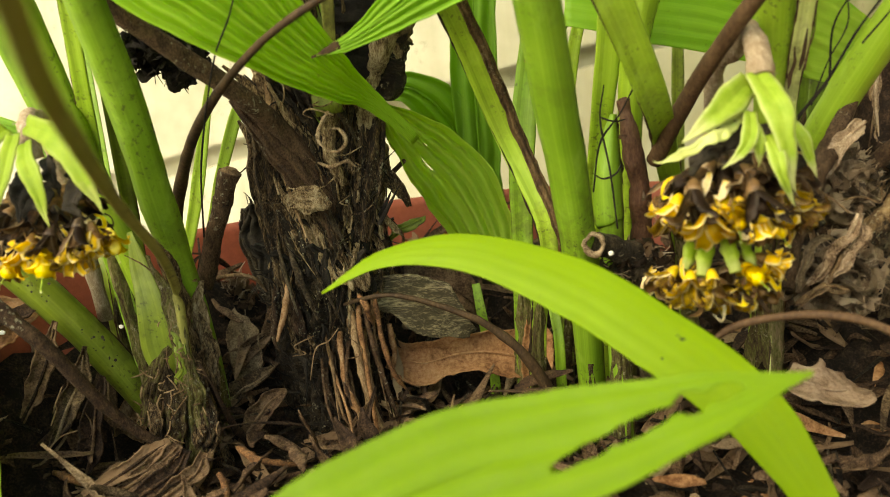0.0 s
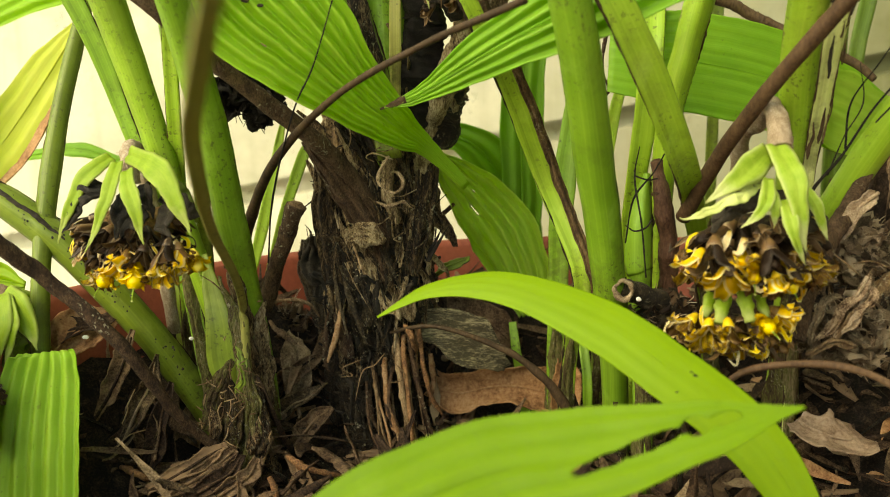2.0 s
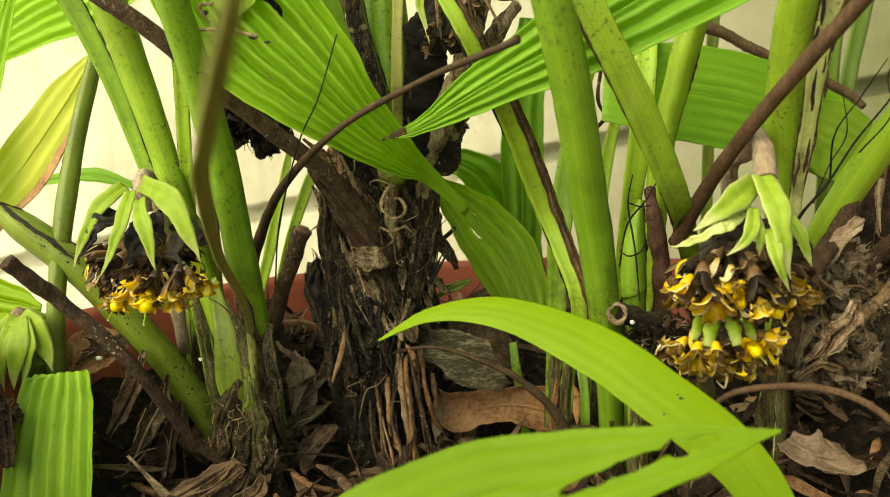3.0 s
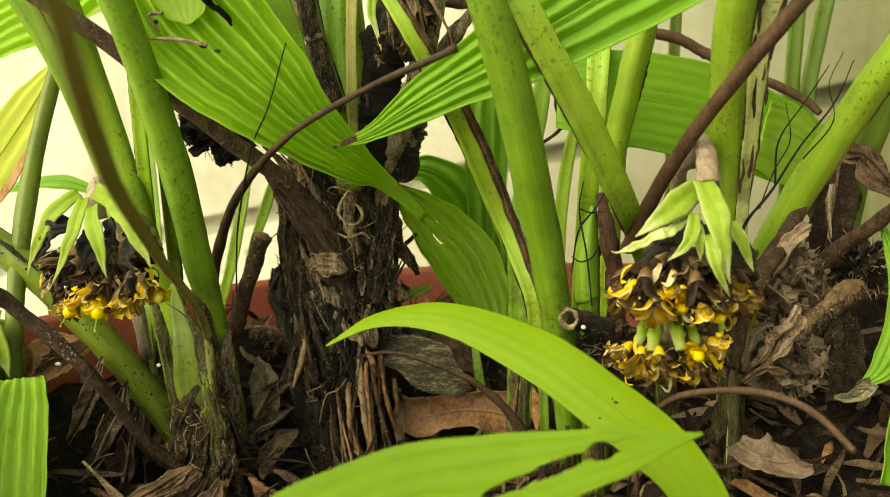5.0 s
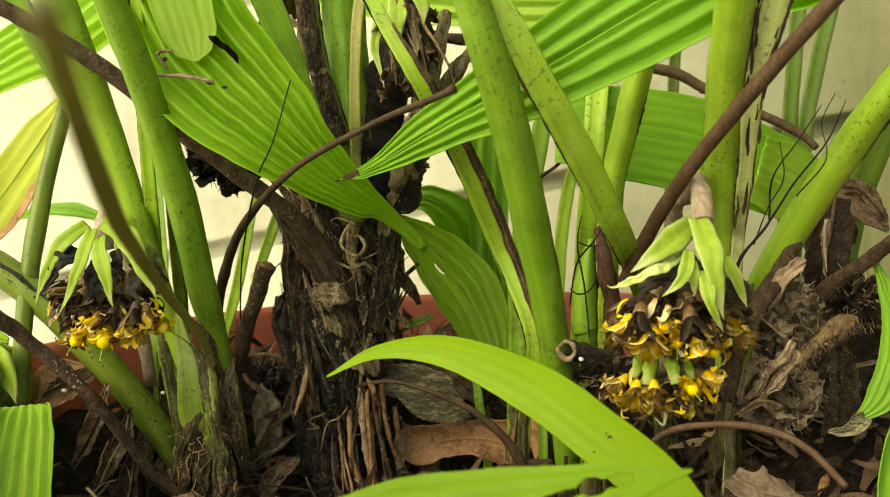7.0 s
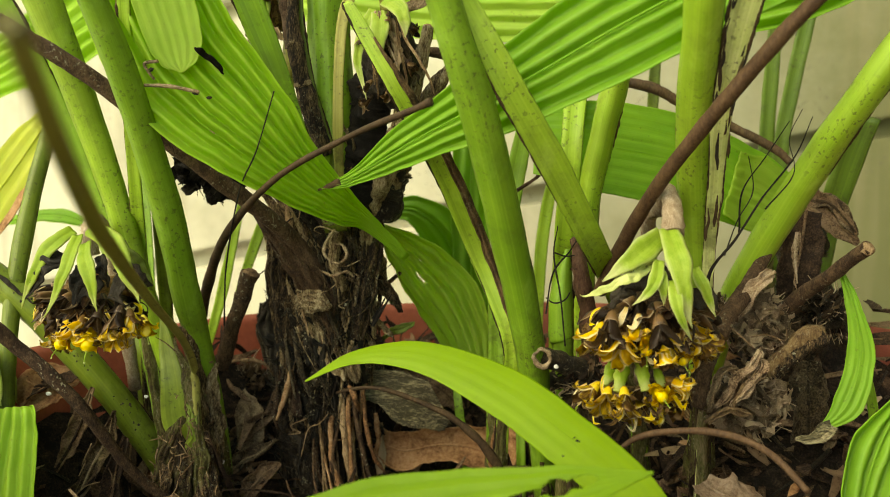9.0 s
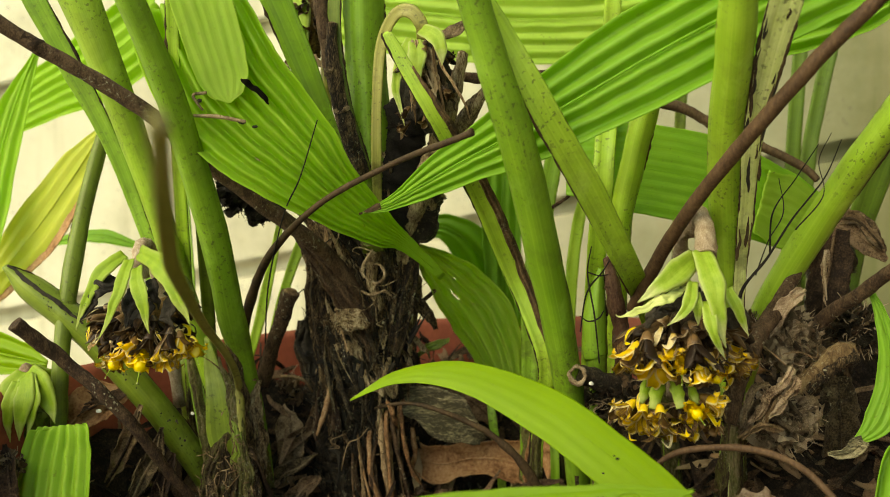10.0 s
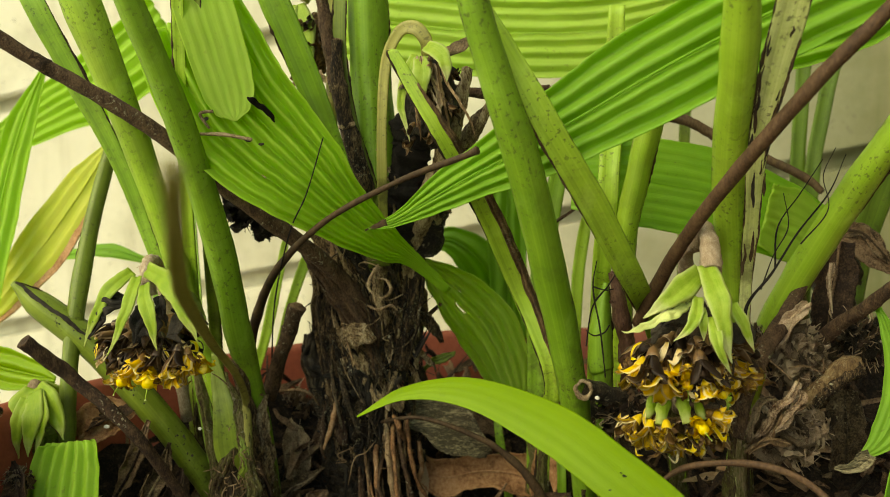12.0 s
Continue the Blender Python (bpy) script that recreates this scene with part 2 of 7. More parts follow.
PALE_DRY = rough_material("pinkish_dry_shred", ((0.25, (0.11, 0.064, 0.036)), (0.48, (0.42, 0.29, 0.185)), (0.78, (0.68, 0.54, 0.38))), 110, None, 0.85, 0.9, 0.002)
ROOT = rough_material("orange_root", ((0.25, (0.085, 0.040, 0.018)), (0.5, (0.24, 0.120, 0.052)), (0.8, (0.40, 0.26, 0.145))), 90, None, 0.75, 0.6, 0.001)
CLAY = rough_material("terracotta_plastic", ((0.1, (0.20, 0.045, 0.026)), (0.9, (0.34, 0.090, 0.052))), 20, None, 0.55, 0.25, 0.001, 0, 0.1)
def wall_material():
    """Cream paint with rain streaks, grime in patches, fine specks and an olive tint that paints in shade towards the
    right.
    """
    k = Nodes("cream_wall_paint")
    base = k.ramp(k.noise(9, 5, 0.6), (0.3, (0.56, 0.55, 0.41)), (0.7, (0.66, 0.65, 0.51)))
    grime = k.ramp(k.noise(2.6, 6, 0.7), (0.54, (0, 0, 0)), (0.74, (0.6, 0.6, 0.6)))
    streak = k.ramp(k.noise(1.0, 4, 0.6, None, (26, 26, 1.6)), (0.48, (0, 0, 0)), (0.72, (0.5, 0.5, 0.5)))
    colour = k.mix(grime, base, (0.24, 0.225, 0.13))
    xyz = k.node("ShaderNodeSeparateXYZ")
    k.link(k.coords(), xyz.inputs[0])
    # painted shade: the colour darkens to olive with rising x, edge broken by noise
    right_shade = k.math("ADD", xyz.outputs[0], k.math("MULTIPLY", k.math("SUBTRACT", k.noise(5, 6, 0.7), 0.5), 0.55))
    right_shade = k.math("ADD", right_shade, 0.3)
    colour = k.mix(k.ramp(right_shade, (0.12, (0, 0, 0)), (0.40, (0.50, 0.50, 0.50)), (0.76, (0.95, 0.95, 0.95))), colour, (0.112, 0.124, 0.042))
    colour = k.mix(streak, colour, (0.27, 0.25, 0.15))
    specks = k.mix(1.0, k.ramp(k.noise(150, 3, 0.6), (0.62, (0, 0, 0)), (0.68, (0.7, 0.7, 0.7))), k.ramp(k.noise(6, 3, 0.6), (0.48, (0, 0, 0)), (0.6, (1, 1, 1))), "MULTIPLY")
    colour = k.mix(specks, colour, (0.12, 0.11, 0.07))
    return k.finish(colour, 0.6, k.noise(60, 4, 0.6), 0.25, 0.002)


WALL = wall_material()
PAVING = rough_material("grey_concrete", ((0.3, (0.22, 0.21, 0.19)), (0.7, (0.36, 0.34, 0.31))), 9, None, 0.9, 0.4, 0.003, 0, 0.0)
BRACT = bract_material("bract_pale_green", (0.215, 0.375, 0.026), (0.41, 0.56, 0.085), (0.66, 0.70, 0.34))
BRACT_DULL = bract_material("bract_dull_green", (0.19, 0.335, 0.018), (0.33, 0.48, 0.045), (0.46, 0.54, 0.16))
WITHER = rough_material("withered_brown", ((0.2, (0.018, 0.010, 0.005)), (0.5, (0.085, 0.045, 0.018)), (0.85, (0.34, 0.20, 0.07))), 160, None, 0.6, 0.6, 0.001, 0.1, 0.6)
CHARRED = rough_material("withered_black", ((0.3, (0.008, 0.007, 0.005)), (0.8, (0.055, 0.045, 0.032))), 120, None, 0.75, 0.6, 0.001)
def petal_material(name, throat, body, stain, rim, amount, through=0.25):
    """A fleshy petal: its throat, body and paler rim, with brown stains that differ from petal to petal."""
    k = Nodes(name)
    uv = k.node("ShaderNodeSeparateXYZ")
    k.link(k.coords("UV"), uv.inputs[0])
    mottle = k.noise(260, 4, 0.65)
    long = k.noise(1.0, 3, 0.6, k.coords("UV"), (14, 1.4, 1))
    colour = k.mix(k.ramp(k.math("ADD", uv.outputs[1], k.math("MULTIPLY", mottle, 0.2)), (0.12, (0, 0, 0)), (0.42, (1, 1, 1))), throat, body)
    edge = k.math("MULTIPLY", k.math("ABSOLUTE", k.math("SUBTRACT", uv.outputs[0], 0.5)), 2.0)
    colour = k.mix(k.ramp(k.math("ADD", edge, k.math("MULTIPLY", mottle, 0.4)), (0.92, (0, 0, 0)), (1.15, (0.8, 0.8, 0.8))), colour, rim)
    fac = k.math("ADD", k.math("ADD", k.math("MULTIPLY", long, 0.6), k.math("MULTIPLY", mottle, 0.4)), k.math("MULTIPLY", k.math("SUBTRACT", k.math("FRACT", k.math("ADD", k.random(), k.island())), 0.5), 0.5))
    colour = k.mix(k.ramp(fac, (0.62 - amount, (0, 0, 0)), (0.78 - amount, (0.95, 0.95, 0.95))), colour, stain)
    return k.finish(colour, 0.5, mottle, 0.4, 0.0006, through, colour, 0.4)


PETAL = petal_material("yellow_petal", (0.82, 0.54, 0.010), (0.92, 0.71, 0.020), (0.55, 0.28, 0.012), (0.94, 0.80, 0.16), 0.02)
PETAL_OLD = petal_material("ageing_petal", (0.66, 0.38, 0.016), (0.84, 0.60, 0.035), (0.14, 0.065, 0.022), (0.86, 0.76, 0.42), 0.17)
PETAL_CREAM = petal_material("bleached_petal", (0.70, 0.48, 0.10), (0.78, 0.64, 0.34), (0.30, 0.17, 0.06), (0.84, 0.76, 0.52), 0.05)
PETAL_DEAD = petal_material("withered_petal", (0.14, 0.065, 0.018), (0.17, 0.095, 0.038), (0.028, 0.015, 0.009), (0.36, 0.27, 0.16), 0.22, 0.10)
DECAY = rough_material("decaying_leaf", ((0.28, (0.060, 0.052, 0.028)), (0.5, (0.32, 0.28, 0.165)), (0.78, (0.60, 0.53, 0.35))), 70, (0.25, 1, 1.4), 0.4, 0.8, 0.002, 0.1)
SMOOTH_STICK = rough_material("smooth_brown_stick", ((0.25, (0.026, 0.015, 0.007)), (0.5, (0.054, 0.032, 0.015)), (0.85, (0.105, 0.066, 0.033))), 60, (1, 1, 0.5), 0.7, 0.25, 0.001)
RUSSET_STICK = rough_material("smooth_russet_stick", ((0.25, (0.034, 0.017, 0.008)), (0.5, (0.068, 0.036, 0.017)), (0.85, (0.12, 0.070, 0.036))), 60, (1, 1, 0.5), 0.7, 0.25, 0.001)
RED_STICK = rough_material("reddish_brown_stalk", ((0.25, (0.030, 0.012, 0.007)), (0.5, (0.075, 0.034, 0.020)), (0.85, (0.15, 0.08, 0.05))), 70, (1, 1, 0.35), 0.6, 0.6, 0.0015)
DEAD_BAND = rough_material("dead_brown_band", ((0.25, (0.040, 0.022, 0.010)), (0.5, (0.115, 0.068, 0.030)), (0.85, (0.25, 0.18, 0.09))), 90, (1, 1, 0.35), 0.75, 0.8, 0.0015, lichen=0.5)
ROT = rough_material("black_rot", ((0.3, (0.003, 0.003, 0.002)), (0.8, (0.012, 0.010, 0.007))), 200, None, 0.95, 0.4, 0.001, spec=0.05)
PALE = rough_material("pale_cut_stalk", ((0.25, (0.10, 0.065, 0.035)), (0.5, (0.34, 0.25, 0.15)), (0.8, (0.58, 0.47, 0.32))), 160, None, 0.85, 0.9, 0.001)
LICHEN = rough_material("pale_lichen_dust", ((0.25, (0.15, 0.12, 0.065)), (0.55, (0.30, 0.25, 0.14)), (0.85, (0.48, 0.45, 0.33))), 300, None, 0.9, 0.5, 0.0004, 0, 0.8)
SHELL = rough_material("white_shell", ((0.2, (0.55, 0.53, 0.48)), (0.8, (0.82, 0.80, 0.74))), 200, None, 0.5, 0.3, 0.0005)
HAIRY = rough_material("hairy_stalk_beige", ((0.25, (0.23, 0.155, 0.095)), (0.6, (0.46, 0.36, 0.25)), (0.85, (0.66, 0.57, 0.45))), 220, (1, 1, 0.4), 0.9, 0.9, 0.001)


# ---- builders ----
def curve_points(points, count):
    """Points evenly spread on a smooth curve through the given ones (Catmull-Rom)."""
    p = [Vector(v) for v in points]
    if len(p) == 2:
        return [p[0].lerp(p[1], i / (count - 1)) for i in range(count)]
    p = [2 * p[0] - p[1], *p, 2 * p[-1] - p[-2]]
    spans, out = len(p) - 3, []
    for i in range(count):
        s = min(i / (count - 1) * spans, spans - 1e-6)
        n, t = int(s), s - int(s)
        a, b, c, d = p[n : n + 4]
        out.append(0.5 * (2 * b + (c - a) * t + (2 * a - 5 * b + 4 * c - d) * t * t + (3 * b - a - 3 * c + d) * t**3))
    return out


def along(values, s):
    """Smoothly interpolated value at s (0 to 1) of values spread evenly."""
    if isinstance(values, (int, float)):
        return values
    f = min(max(s, 0), 1) * (len(values) - 1)
    n = min(int(f), len(values) - 2)
    t = f - n
    t = t * t * (3 - 2 * t) * 0.4 + t * 0.6
    return values[n] * (1 - t) + values[n + 1] * t


def frames(points, face):
    """Tangent, side and normal along a curve; the normal keeps as near to face as it can."""
    out, face = [], Vector(face)
    for i, p in enumerate(points):
        t = (points[min(i + 1, len(points) - 1)] - points[max(i - 1, 0)]).normalized()
        n = face - t * face.dot(t)
        if n.length < 0.05:
            n = Vector((0, 0, 1)) - t * t.z
        n.normalize()
        out.append((t, t.cross(n).normalized(), n))
    return out


def grid_mesh(bm, rows, closed=False, caps=False):
    """Skins rows of points into bm with a UV map: u round or across, v along."""
    uv = bm.loops.layers.uv.verify()
    verts = [[bm.verts.new(p) for p in row] for row in rows]
    nv, nu = len(rows), len(rows[0])
    for j in range(nv - 1):
        for i in range(nu if closed else nu - 1):
            k = (i + 1) % nu
            f = bm.faces.new((verts[j][i], verts[j][k], verts[j + 1][k], verts[j + 1][i]))
            f.smooth = True
            for loop, (a, b) in zip(f.loops, ((i, j), (i + 1, j), (i + 1, j + 1), (i, j + 1))):
                loop[uv].uv = (a / (nu if closed else nu - 1), b / (nv - 1))
    if closed and caps:
        bm.faces.new(verts[0][::-1])
        bm.faces.new(verts[-1])
    return verts


def wobble(p, scale, amount):
    return Vector(noise.noise_vector(p * scale)) * amount


def sheet(points, widths, face=(0, -1, 0.2), pleats=0, depth=0.05, cup=0.0, twist=0.0, rows=36, cols=9, ragged=0.0, curl=0.0, bm=None, seed=0.0, holes=(), span=(0, 1)):
    """A leaf-like blade along a curve. pleats: ridges across; cup: rise of the rims; twist: turn in degrees from base to end; curl: roll of the rims."""
    bm = bm or bmesh.new()
    line = curve_points(points, rows)
    cols = max(cols, pleats * 4 + 1)
    grid = []
    for j, (p, (t, s, n)) in enumerate(zip(line, frames(line, face))):
        v = j / (rows - 1)
        turn = Matrix.Rotation(radians(along(twist, v) if not isinstance(twist, (int, float)) else twist * v), 3, t)
        s, n = turn @ s, turn @ n
        w = along(widths, v) / 2
        row = []
        for i in range(cols):
            u = 2 * (span[0] + (span[1] - span[0]) * i / (cols - 1)) - 1
            zig = math.asin(0.98 * math.cos(2 * math.pi * pleats * (u * 0.5 + 0.5))) / 1.37 if pleats else 0
            zig *= 0.8 + 0.5 * noise.noise(Vector((u * 3.1 + seed, v * 2.3, widths[1] * 99)))
            rise = cup * w * u * u + zig * depth * w * (2 / max(pleats, 1) * 1.6)
            a = curl * u * abs(u)
            q = p + s * (w * u * math.cos(a * 0.6)) + n * (rise + w * abs(math.sin(a)) * abs(u) * 0.6)
            if ragged:
                q += wobble(q + Vector((seed, seed, 0)), 90, ragged) + wobble(q + Vector((seed, 0, seed)), 300, ragged * 0.4)
            row.append(q)
        grid.append(row)
    grid_mesh(bm, grid)
    if holes:
        uv = bm.loops.layers.uv.verify()
        gone = []
        for f in bm.faces:
            c = sum((l[uv].uv for l in f.loops), Vector((0, 0))) / len(f.loops)
            for hu, hv, ru, rv, lean in holes:
                d = Vector(((c.x - hu - lean * (c.y - hv)) / ru, (c.y - hv) / rv))
                if d.length + 0.22 * noise.noise(Vector((c.x * 22, c.y * 26, seed))) + 0.10 * noise.noise(Vector((c.x * 70, c.y * 90, seed))) < 1:
                    gone.append(f)
                    break
        bmesh.ops.delete(bm, geom=gone, context="FACES")
    return bm


def tube(points, radii, sides=10, rows=24, rough=0.0, scale=60, flat=1.0, face=(0, -1, 0), bm=None, seed=0.0, caps=True):
    """A tapered, uneven round rod along a curve."""
    bm = bm or bmesh.new()
    line = curve_points(points, rows)
    grid = []
    for j, (p, (t, s, n)) in enumerate(zip(line, frames(line, face))):
        r = along(radii, j / (rows - 1))
        row = []
        for i in range(sides):
            a = 2 * math.pi * i / sides
            q = p + s * math.cos(a) * r + n * math.sin(a) * r * flat
            if rough:
                q += (q - p) * noise.noise(q * scale + Vector((seed, 0, 0))) * rough + (q - p) * noise.noise(q * scale * 4) * rough * 0.4
            row.append(q)
        grid.append(row)
    grid_mesh(bm, grid, True, caps)
    return bm


def channel(points, widths, face=(0, -1, 0.1), thick=0.4, groove=0.55, rows=30, twist=0.0, rough=0.03):
    """A leaf stalk: keeled at the back, with a shallow channel between two sharp rims on the side that it faces."""
    bm = bmesh.new()
    line = curve_points(points, rows)
    profile = [(-1, 0.10), (-0.86, 0.26), (-0.5, 0.26 - groove * 0.30), (0, 0.26 - groove * 0.42), (0.5, 0.26 - groove * 0.30), (0.86, 0.26), (1, 0.10), (0.82, -0.35), (0.4, -0.78), (0, -0.95), (-0.4, -0.78), (-0.82, -0.35)]
    grid = []
    for j, (p, (t, s, n)) in enumerate(zip(line, frames(line, face))):
        v = j / (rows - 1)
        turn = Matrix.Rotation(radians(twist * v), 3, t)
        s, n = turn @ s, turn @ n
        w = along(widths, v) / 2
        row = []
        for a, b in profile:
            q = p + s * a * w + n * b * w * thick * 2
            row.append(q + (q - p) * noise.noise(q * 55) * rough * 3)
        grid.append(row)
    grid_mesh(bm, grid, True, True)
    return bm


def part(name, bm, material, parent=None, label="", thickness=0.0):
    """Links a bmesh as one mesh object, under a thing or a part."""
    mesh = bpy.data.meshes.new(name)
    bmesh.ops.recalc_face_normals(bm, faces=bm.faces) if not thickness else None
    bm.to_mesh(mesh)
    bm.free()
    mesh.materials.append(material)
    ob = new(name, mesh)
    if parent is not None:
        ob.parent = parent
        ob.matrix_parent_inverse = parent.matrix_world.inverted()
    if label:
        ob["label"] = label
    if thickness:
        m = ob.modifiers.new("thickness", "SOLIDIFY")
        m.thickness, m.offset = thickness, 0.0
    return ob


def thing(name, place, label, category, group=""):
    """An empty at the base of a thing, to which its parts belong."""
    ob = new(name)
    ob.empty_display_size = 0.01
    ob.matrix_world = Matrix.Translation(place)
    bpy.context.view_layer.update()
    return tagged(ob, label, category, group)


# ---- the large structure ----
def box(bm, centre, size, turn=None, bevel=0.0):
    m = Matrix.Translation(centre) @ (turn.to_4x4() if turn else Matrix()) @ Matrix.Diagonal((*size, 1))
    made = bmesh.ops.create_cube(bm, size=1, matrix=m)
    if bevel:
        edges = {e for v in made["verts"] for e in v.link_edges}
        bmesh.ops.bevel(bm, geom=list(edges), offset=bevel, segments=2, affect="EDGES")
    return bm


tagged(part("ground", box(bmesh.new(), (0, 0, -0.36), (60, 60, 0.04)), PAVING), "grey weathered concrete paving under the pot", "ground", "", "structure")

# cream boarded wall, whose boards run slightly uphill
SLOPE = Matrix.Rotation(-math.atan(0.19), 3, "Y")
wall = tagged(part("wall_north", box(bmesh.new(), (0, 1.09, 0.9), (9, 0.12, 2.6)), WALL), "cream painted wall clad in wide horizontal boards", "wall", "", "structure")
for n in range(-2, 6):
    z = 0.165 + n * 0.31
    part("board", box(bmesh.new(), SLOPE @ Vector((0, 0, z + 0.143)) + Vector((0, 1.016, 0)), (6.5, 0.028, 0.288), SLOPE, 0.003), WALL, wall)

# unseen wall, added to keep sky light off the right side
tagged(part("wall_east", box(bmesh.new(), (0.95, 0.0, 0.9), (0.12, 2.02, 2.6)), WALL), "plain cream painted side wall, unseen, added to shade the right", "wall", "", "structure")

POT, RIM, POT_Z = Vector((0.06, 0.24, 0)), 0.352, 0.097


def turned(outline, count=96):
    """A round body turned from an outline of radius and height."""
    bm = bmesh.new()
    rings = [[POT + Vector((r * math.cos(a), r * math.sin(a), z)) for a in [2 * math.pi * i / count for i in range(count)]] for r, z in outline]
    grid_mesh(bm, rings, True)
    return bm


def plant_pot():
    root = thing("plant_pot", POT + Vector((0, 0, -0.34)), "large round terracotta-red pot filled with dark litter", "pot")
    part("body", turned([(RIM + r, z) for r, z in ((-0.352, -0.34), (-0.10, -0.34), (-0.088, -0.33), (-0.023, 0.046), (-0.023, 0.052), (-0.029, 0.052), (-0.032, 0.02), (-0.10, -0.29), (-0.352, -0.30))]), CLAY, root)
    part("rim", turned([(RIM + r, z) for r, z in ((-0.0225, 0.040), (-0.010, 0.045), (-0.002, 0.055), (0, 0.088), (-0.004, 0.097), (-0.013, 0.099), (-0.019, 0.094), (-0.021, 0.05), (-0.0285, 0.040), (-0.0225, 0.040))]), CLAY, root, "thick rolled rim")
    return root


plant_pot()


def soil_height(x, y):
    p = Vector((x, y, 0))
    rise = min(max(((p - POT).length - 0.24) / 0.08, 0), 1) * min(max((y - 0.38) / 0.08, 0), 1)
    mound = 0.058 * math.exp(-((x + 0.235) ** 2 + (y - 0.378) ** 2) / 0.0013) + 0.062 * math.exp(-((x + 0.27) ** 2 + (y - 0.43) ** 2) / 0.003) + 0.075 * math.exp(-((x - 0.22) ** 2 + (y - 0.46) ** 2) / 0.004) + 0.03 * math.exp(-((x + 0.17) ** 2 + (y - 0.44) ** 2) / 0.002)
    return -0.014 + 0.066 * rise * rise * (3 - 2 * rise) + mound + 0.010 * noise.noise(p * 14) + 0.006 * noise.noise(p * 45) + 0.003 * noise.noise(p * 130)


def soil():
    bm, rings = bmesh.new(), []
    for j in range(60):
        r = 0.326 * (j + 0.02) / 59
        rings.append([])
        for i in range(150):
            a = 2 * math.pi * i / 150
            x, y = POT.x + r * math.cos(a), POT.y + r * math.sin(a)
            rings[-1].append(Vector((x, y, soil_height(x, y))))
    grid_mesh(bm, rings, True)
    return tagged(part("soil", bm, SOIL), "dark damp potting soil covered with rotting litter", "soil", "", "structure")


soil()

# ---- leaf stalks ----
BROWN_EDGE = "dry brown papery margin"


def footed(points):
    """The curve carried on from its first point down into the soil."""
    a, b = Vector(points[0]), Vector(points[1])
    low = soil_height(a.x, a.y) - 0.006
    if a.z < low + 0.01:
        return points
    d = (a - b) * ((a.z - low) / max(b.z - a.z, 0.02))
    d = Vector((d.x, d.y, 0)) * 0.4
    return [(a.x + max(-0.03, min(0.03, d.x)), a.y + max(-0.02, min(0.02, d.y)), low), *points]


def leaf_stalk(points, widths, material, label, face=(0, -1, 0.1), margin=0, thick=0.4, twist=0.0, groove=0.55, foot=True, keel=False):
    """A channelled leaf stalk; keel: its rounded back is turned to face; margin: -1 or 1 for a brown margin along one rim, 2 for both."""
    points = footed(points) if foot else points
    if keel:
        face, margin, thick = tuple(-v for v in face), margin if margin == 2 else -margin, thick * 1.3
    widths = [widths[0], *widths] if len(points) > len(widths) else widths
    base = Vector(points[0])
    root = thing("leaf_stalk", base, label, "leaf stalk", "leaf stalks of the clump")
    part("stalk", channel(points, widths, face, thick, groove, 34, twist), material, root)
    line = curve_points(points, 34)
    fr = frames(line, face)
    if foot:
        w = along(widths, 0.05)
        low, sign = Vector((0, 0, 1)) * -0.004, -1.5 if keel else 1
        part("sheath", sheet([line[0] + low + fr[0][2] * w * .3 * sign, line[2] + fr[2][2] * w * .36 * sign, line[4] + fr[4][2] * w * .34 * sign, line[6] + fr[6][2] * w * .28 * sign], [w * 1.15, w * 1.1, w * .8, w * .12], tuple(v * sign for v in face), 3, .15, -.9, 0, 22, 13, .0016, seed=base.x * 99), SHEATH, root, "torn brown sheath at the foot", .0008)
    for side in ((-1, 1) if margin == 2 else (margin,) if margin else ()):
        pts = []
        for j in range(0, 34, 3):
            t, s, n = fr[j]
            turn = Matrix.Rotation(radians(twist * j / 33), 3, t)
            w = along(widths, j / 33) / 2
            pts.append(line[j] + (turn @ s) * side * w * 0.97 + (turn @ n) * 0.10 * w * thick * 2)
        part("margin", tube(pts, [0.0002, 0.0008, 0.0002, 0.0006, 0.0001, 0.0004, 0.0010, 0.0002, 0.0006, 0.0001], 6, 110, 1.1, 280), MARGIN, root, BROWN_EDGE)
    return root


leaf_stalk([(-0.1353, 0.4050, 0.0486), (-0.1378, 0.3900, 0.0945), (-0.1377, 0.3700, 0.1347), (-0.1364, 0.3450, 0.1888), (-0.1371, 0.3050, 0.2560), (-0.1433, 0.2750, 0.3073), (-0.1477, 0.2600, 0.3348)], [.010, 0.0143, 0.0178, 0.0181, 0.0160, 0.0148, .012], STALK, "thick smooth green leaf stalk leaning over the stick", keel=True, thick=.35)
leaf_stalk([(-0.1547, 0.3950, 0.0588), (-0.1712, 0.3850, 0.1363), (-0.1818, 0.3750, 0.1935), (-0.1925, 0.3550, 0.2606), (-0.2045, 0.3350, 0.3214), (-0.2125, 0.3300, 0.3538)], [.014, 0.0144, 0.0167, 0.0191, 0.0236, .02], STALK_LIGHT, "broad yellow-green leaf stalk with a smooth back", keel=True, thick=.3)
leaf_stalk([(-0.1762, 0.3900, 0.1210), (-0.1961, 0.3850, 0.1824), (-0.2088, 0.3750, 0.2351), (-0.2286, 0.3620, 0.2884), (-0.2428, 0.3520, 0.3264), (-0.2553, 0.3500, 0.3551)], [.010, 0.0085, 0.0109, 0.0138, 0.0141, .012], STALK, "slim grey-green leaf stalk with a dark margin", margin=1, thick=.4)
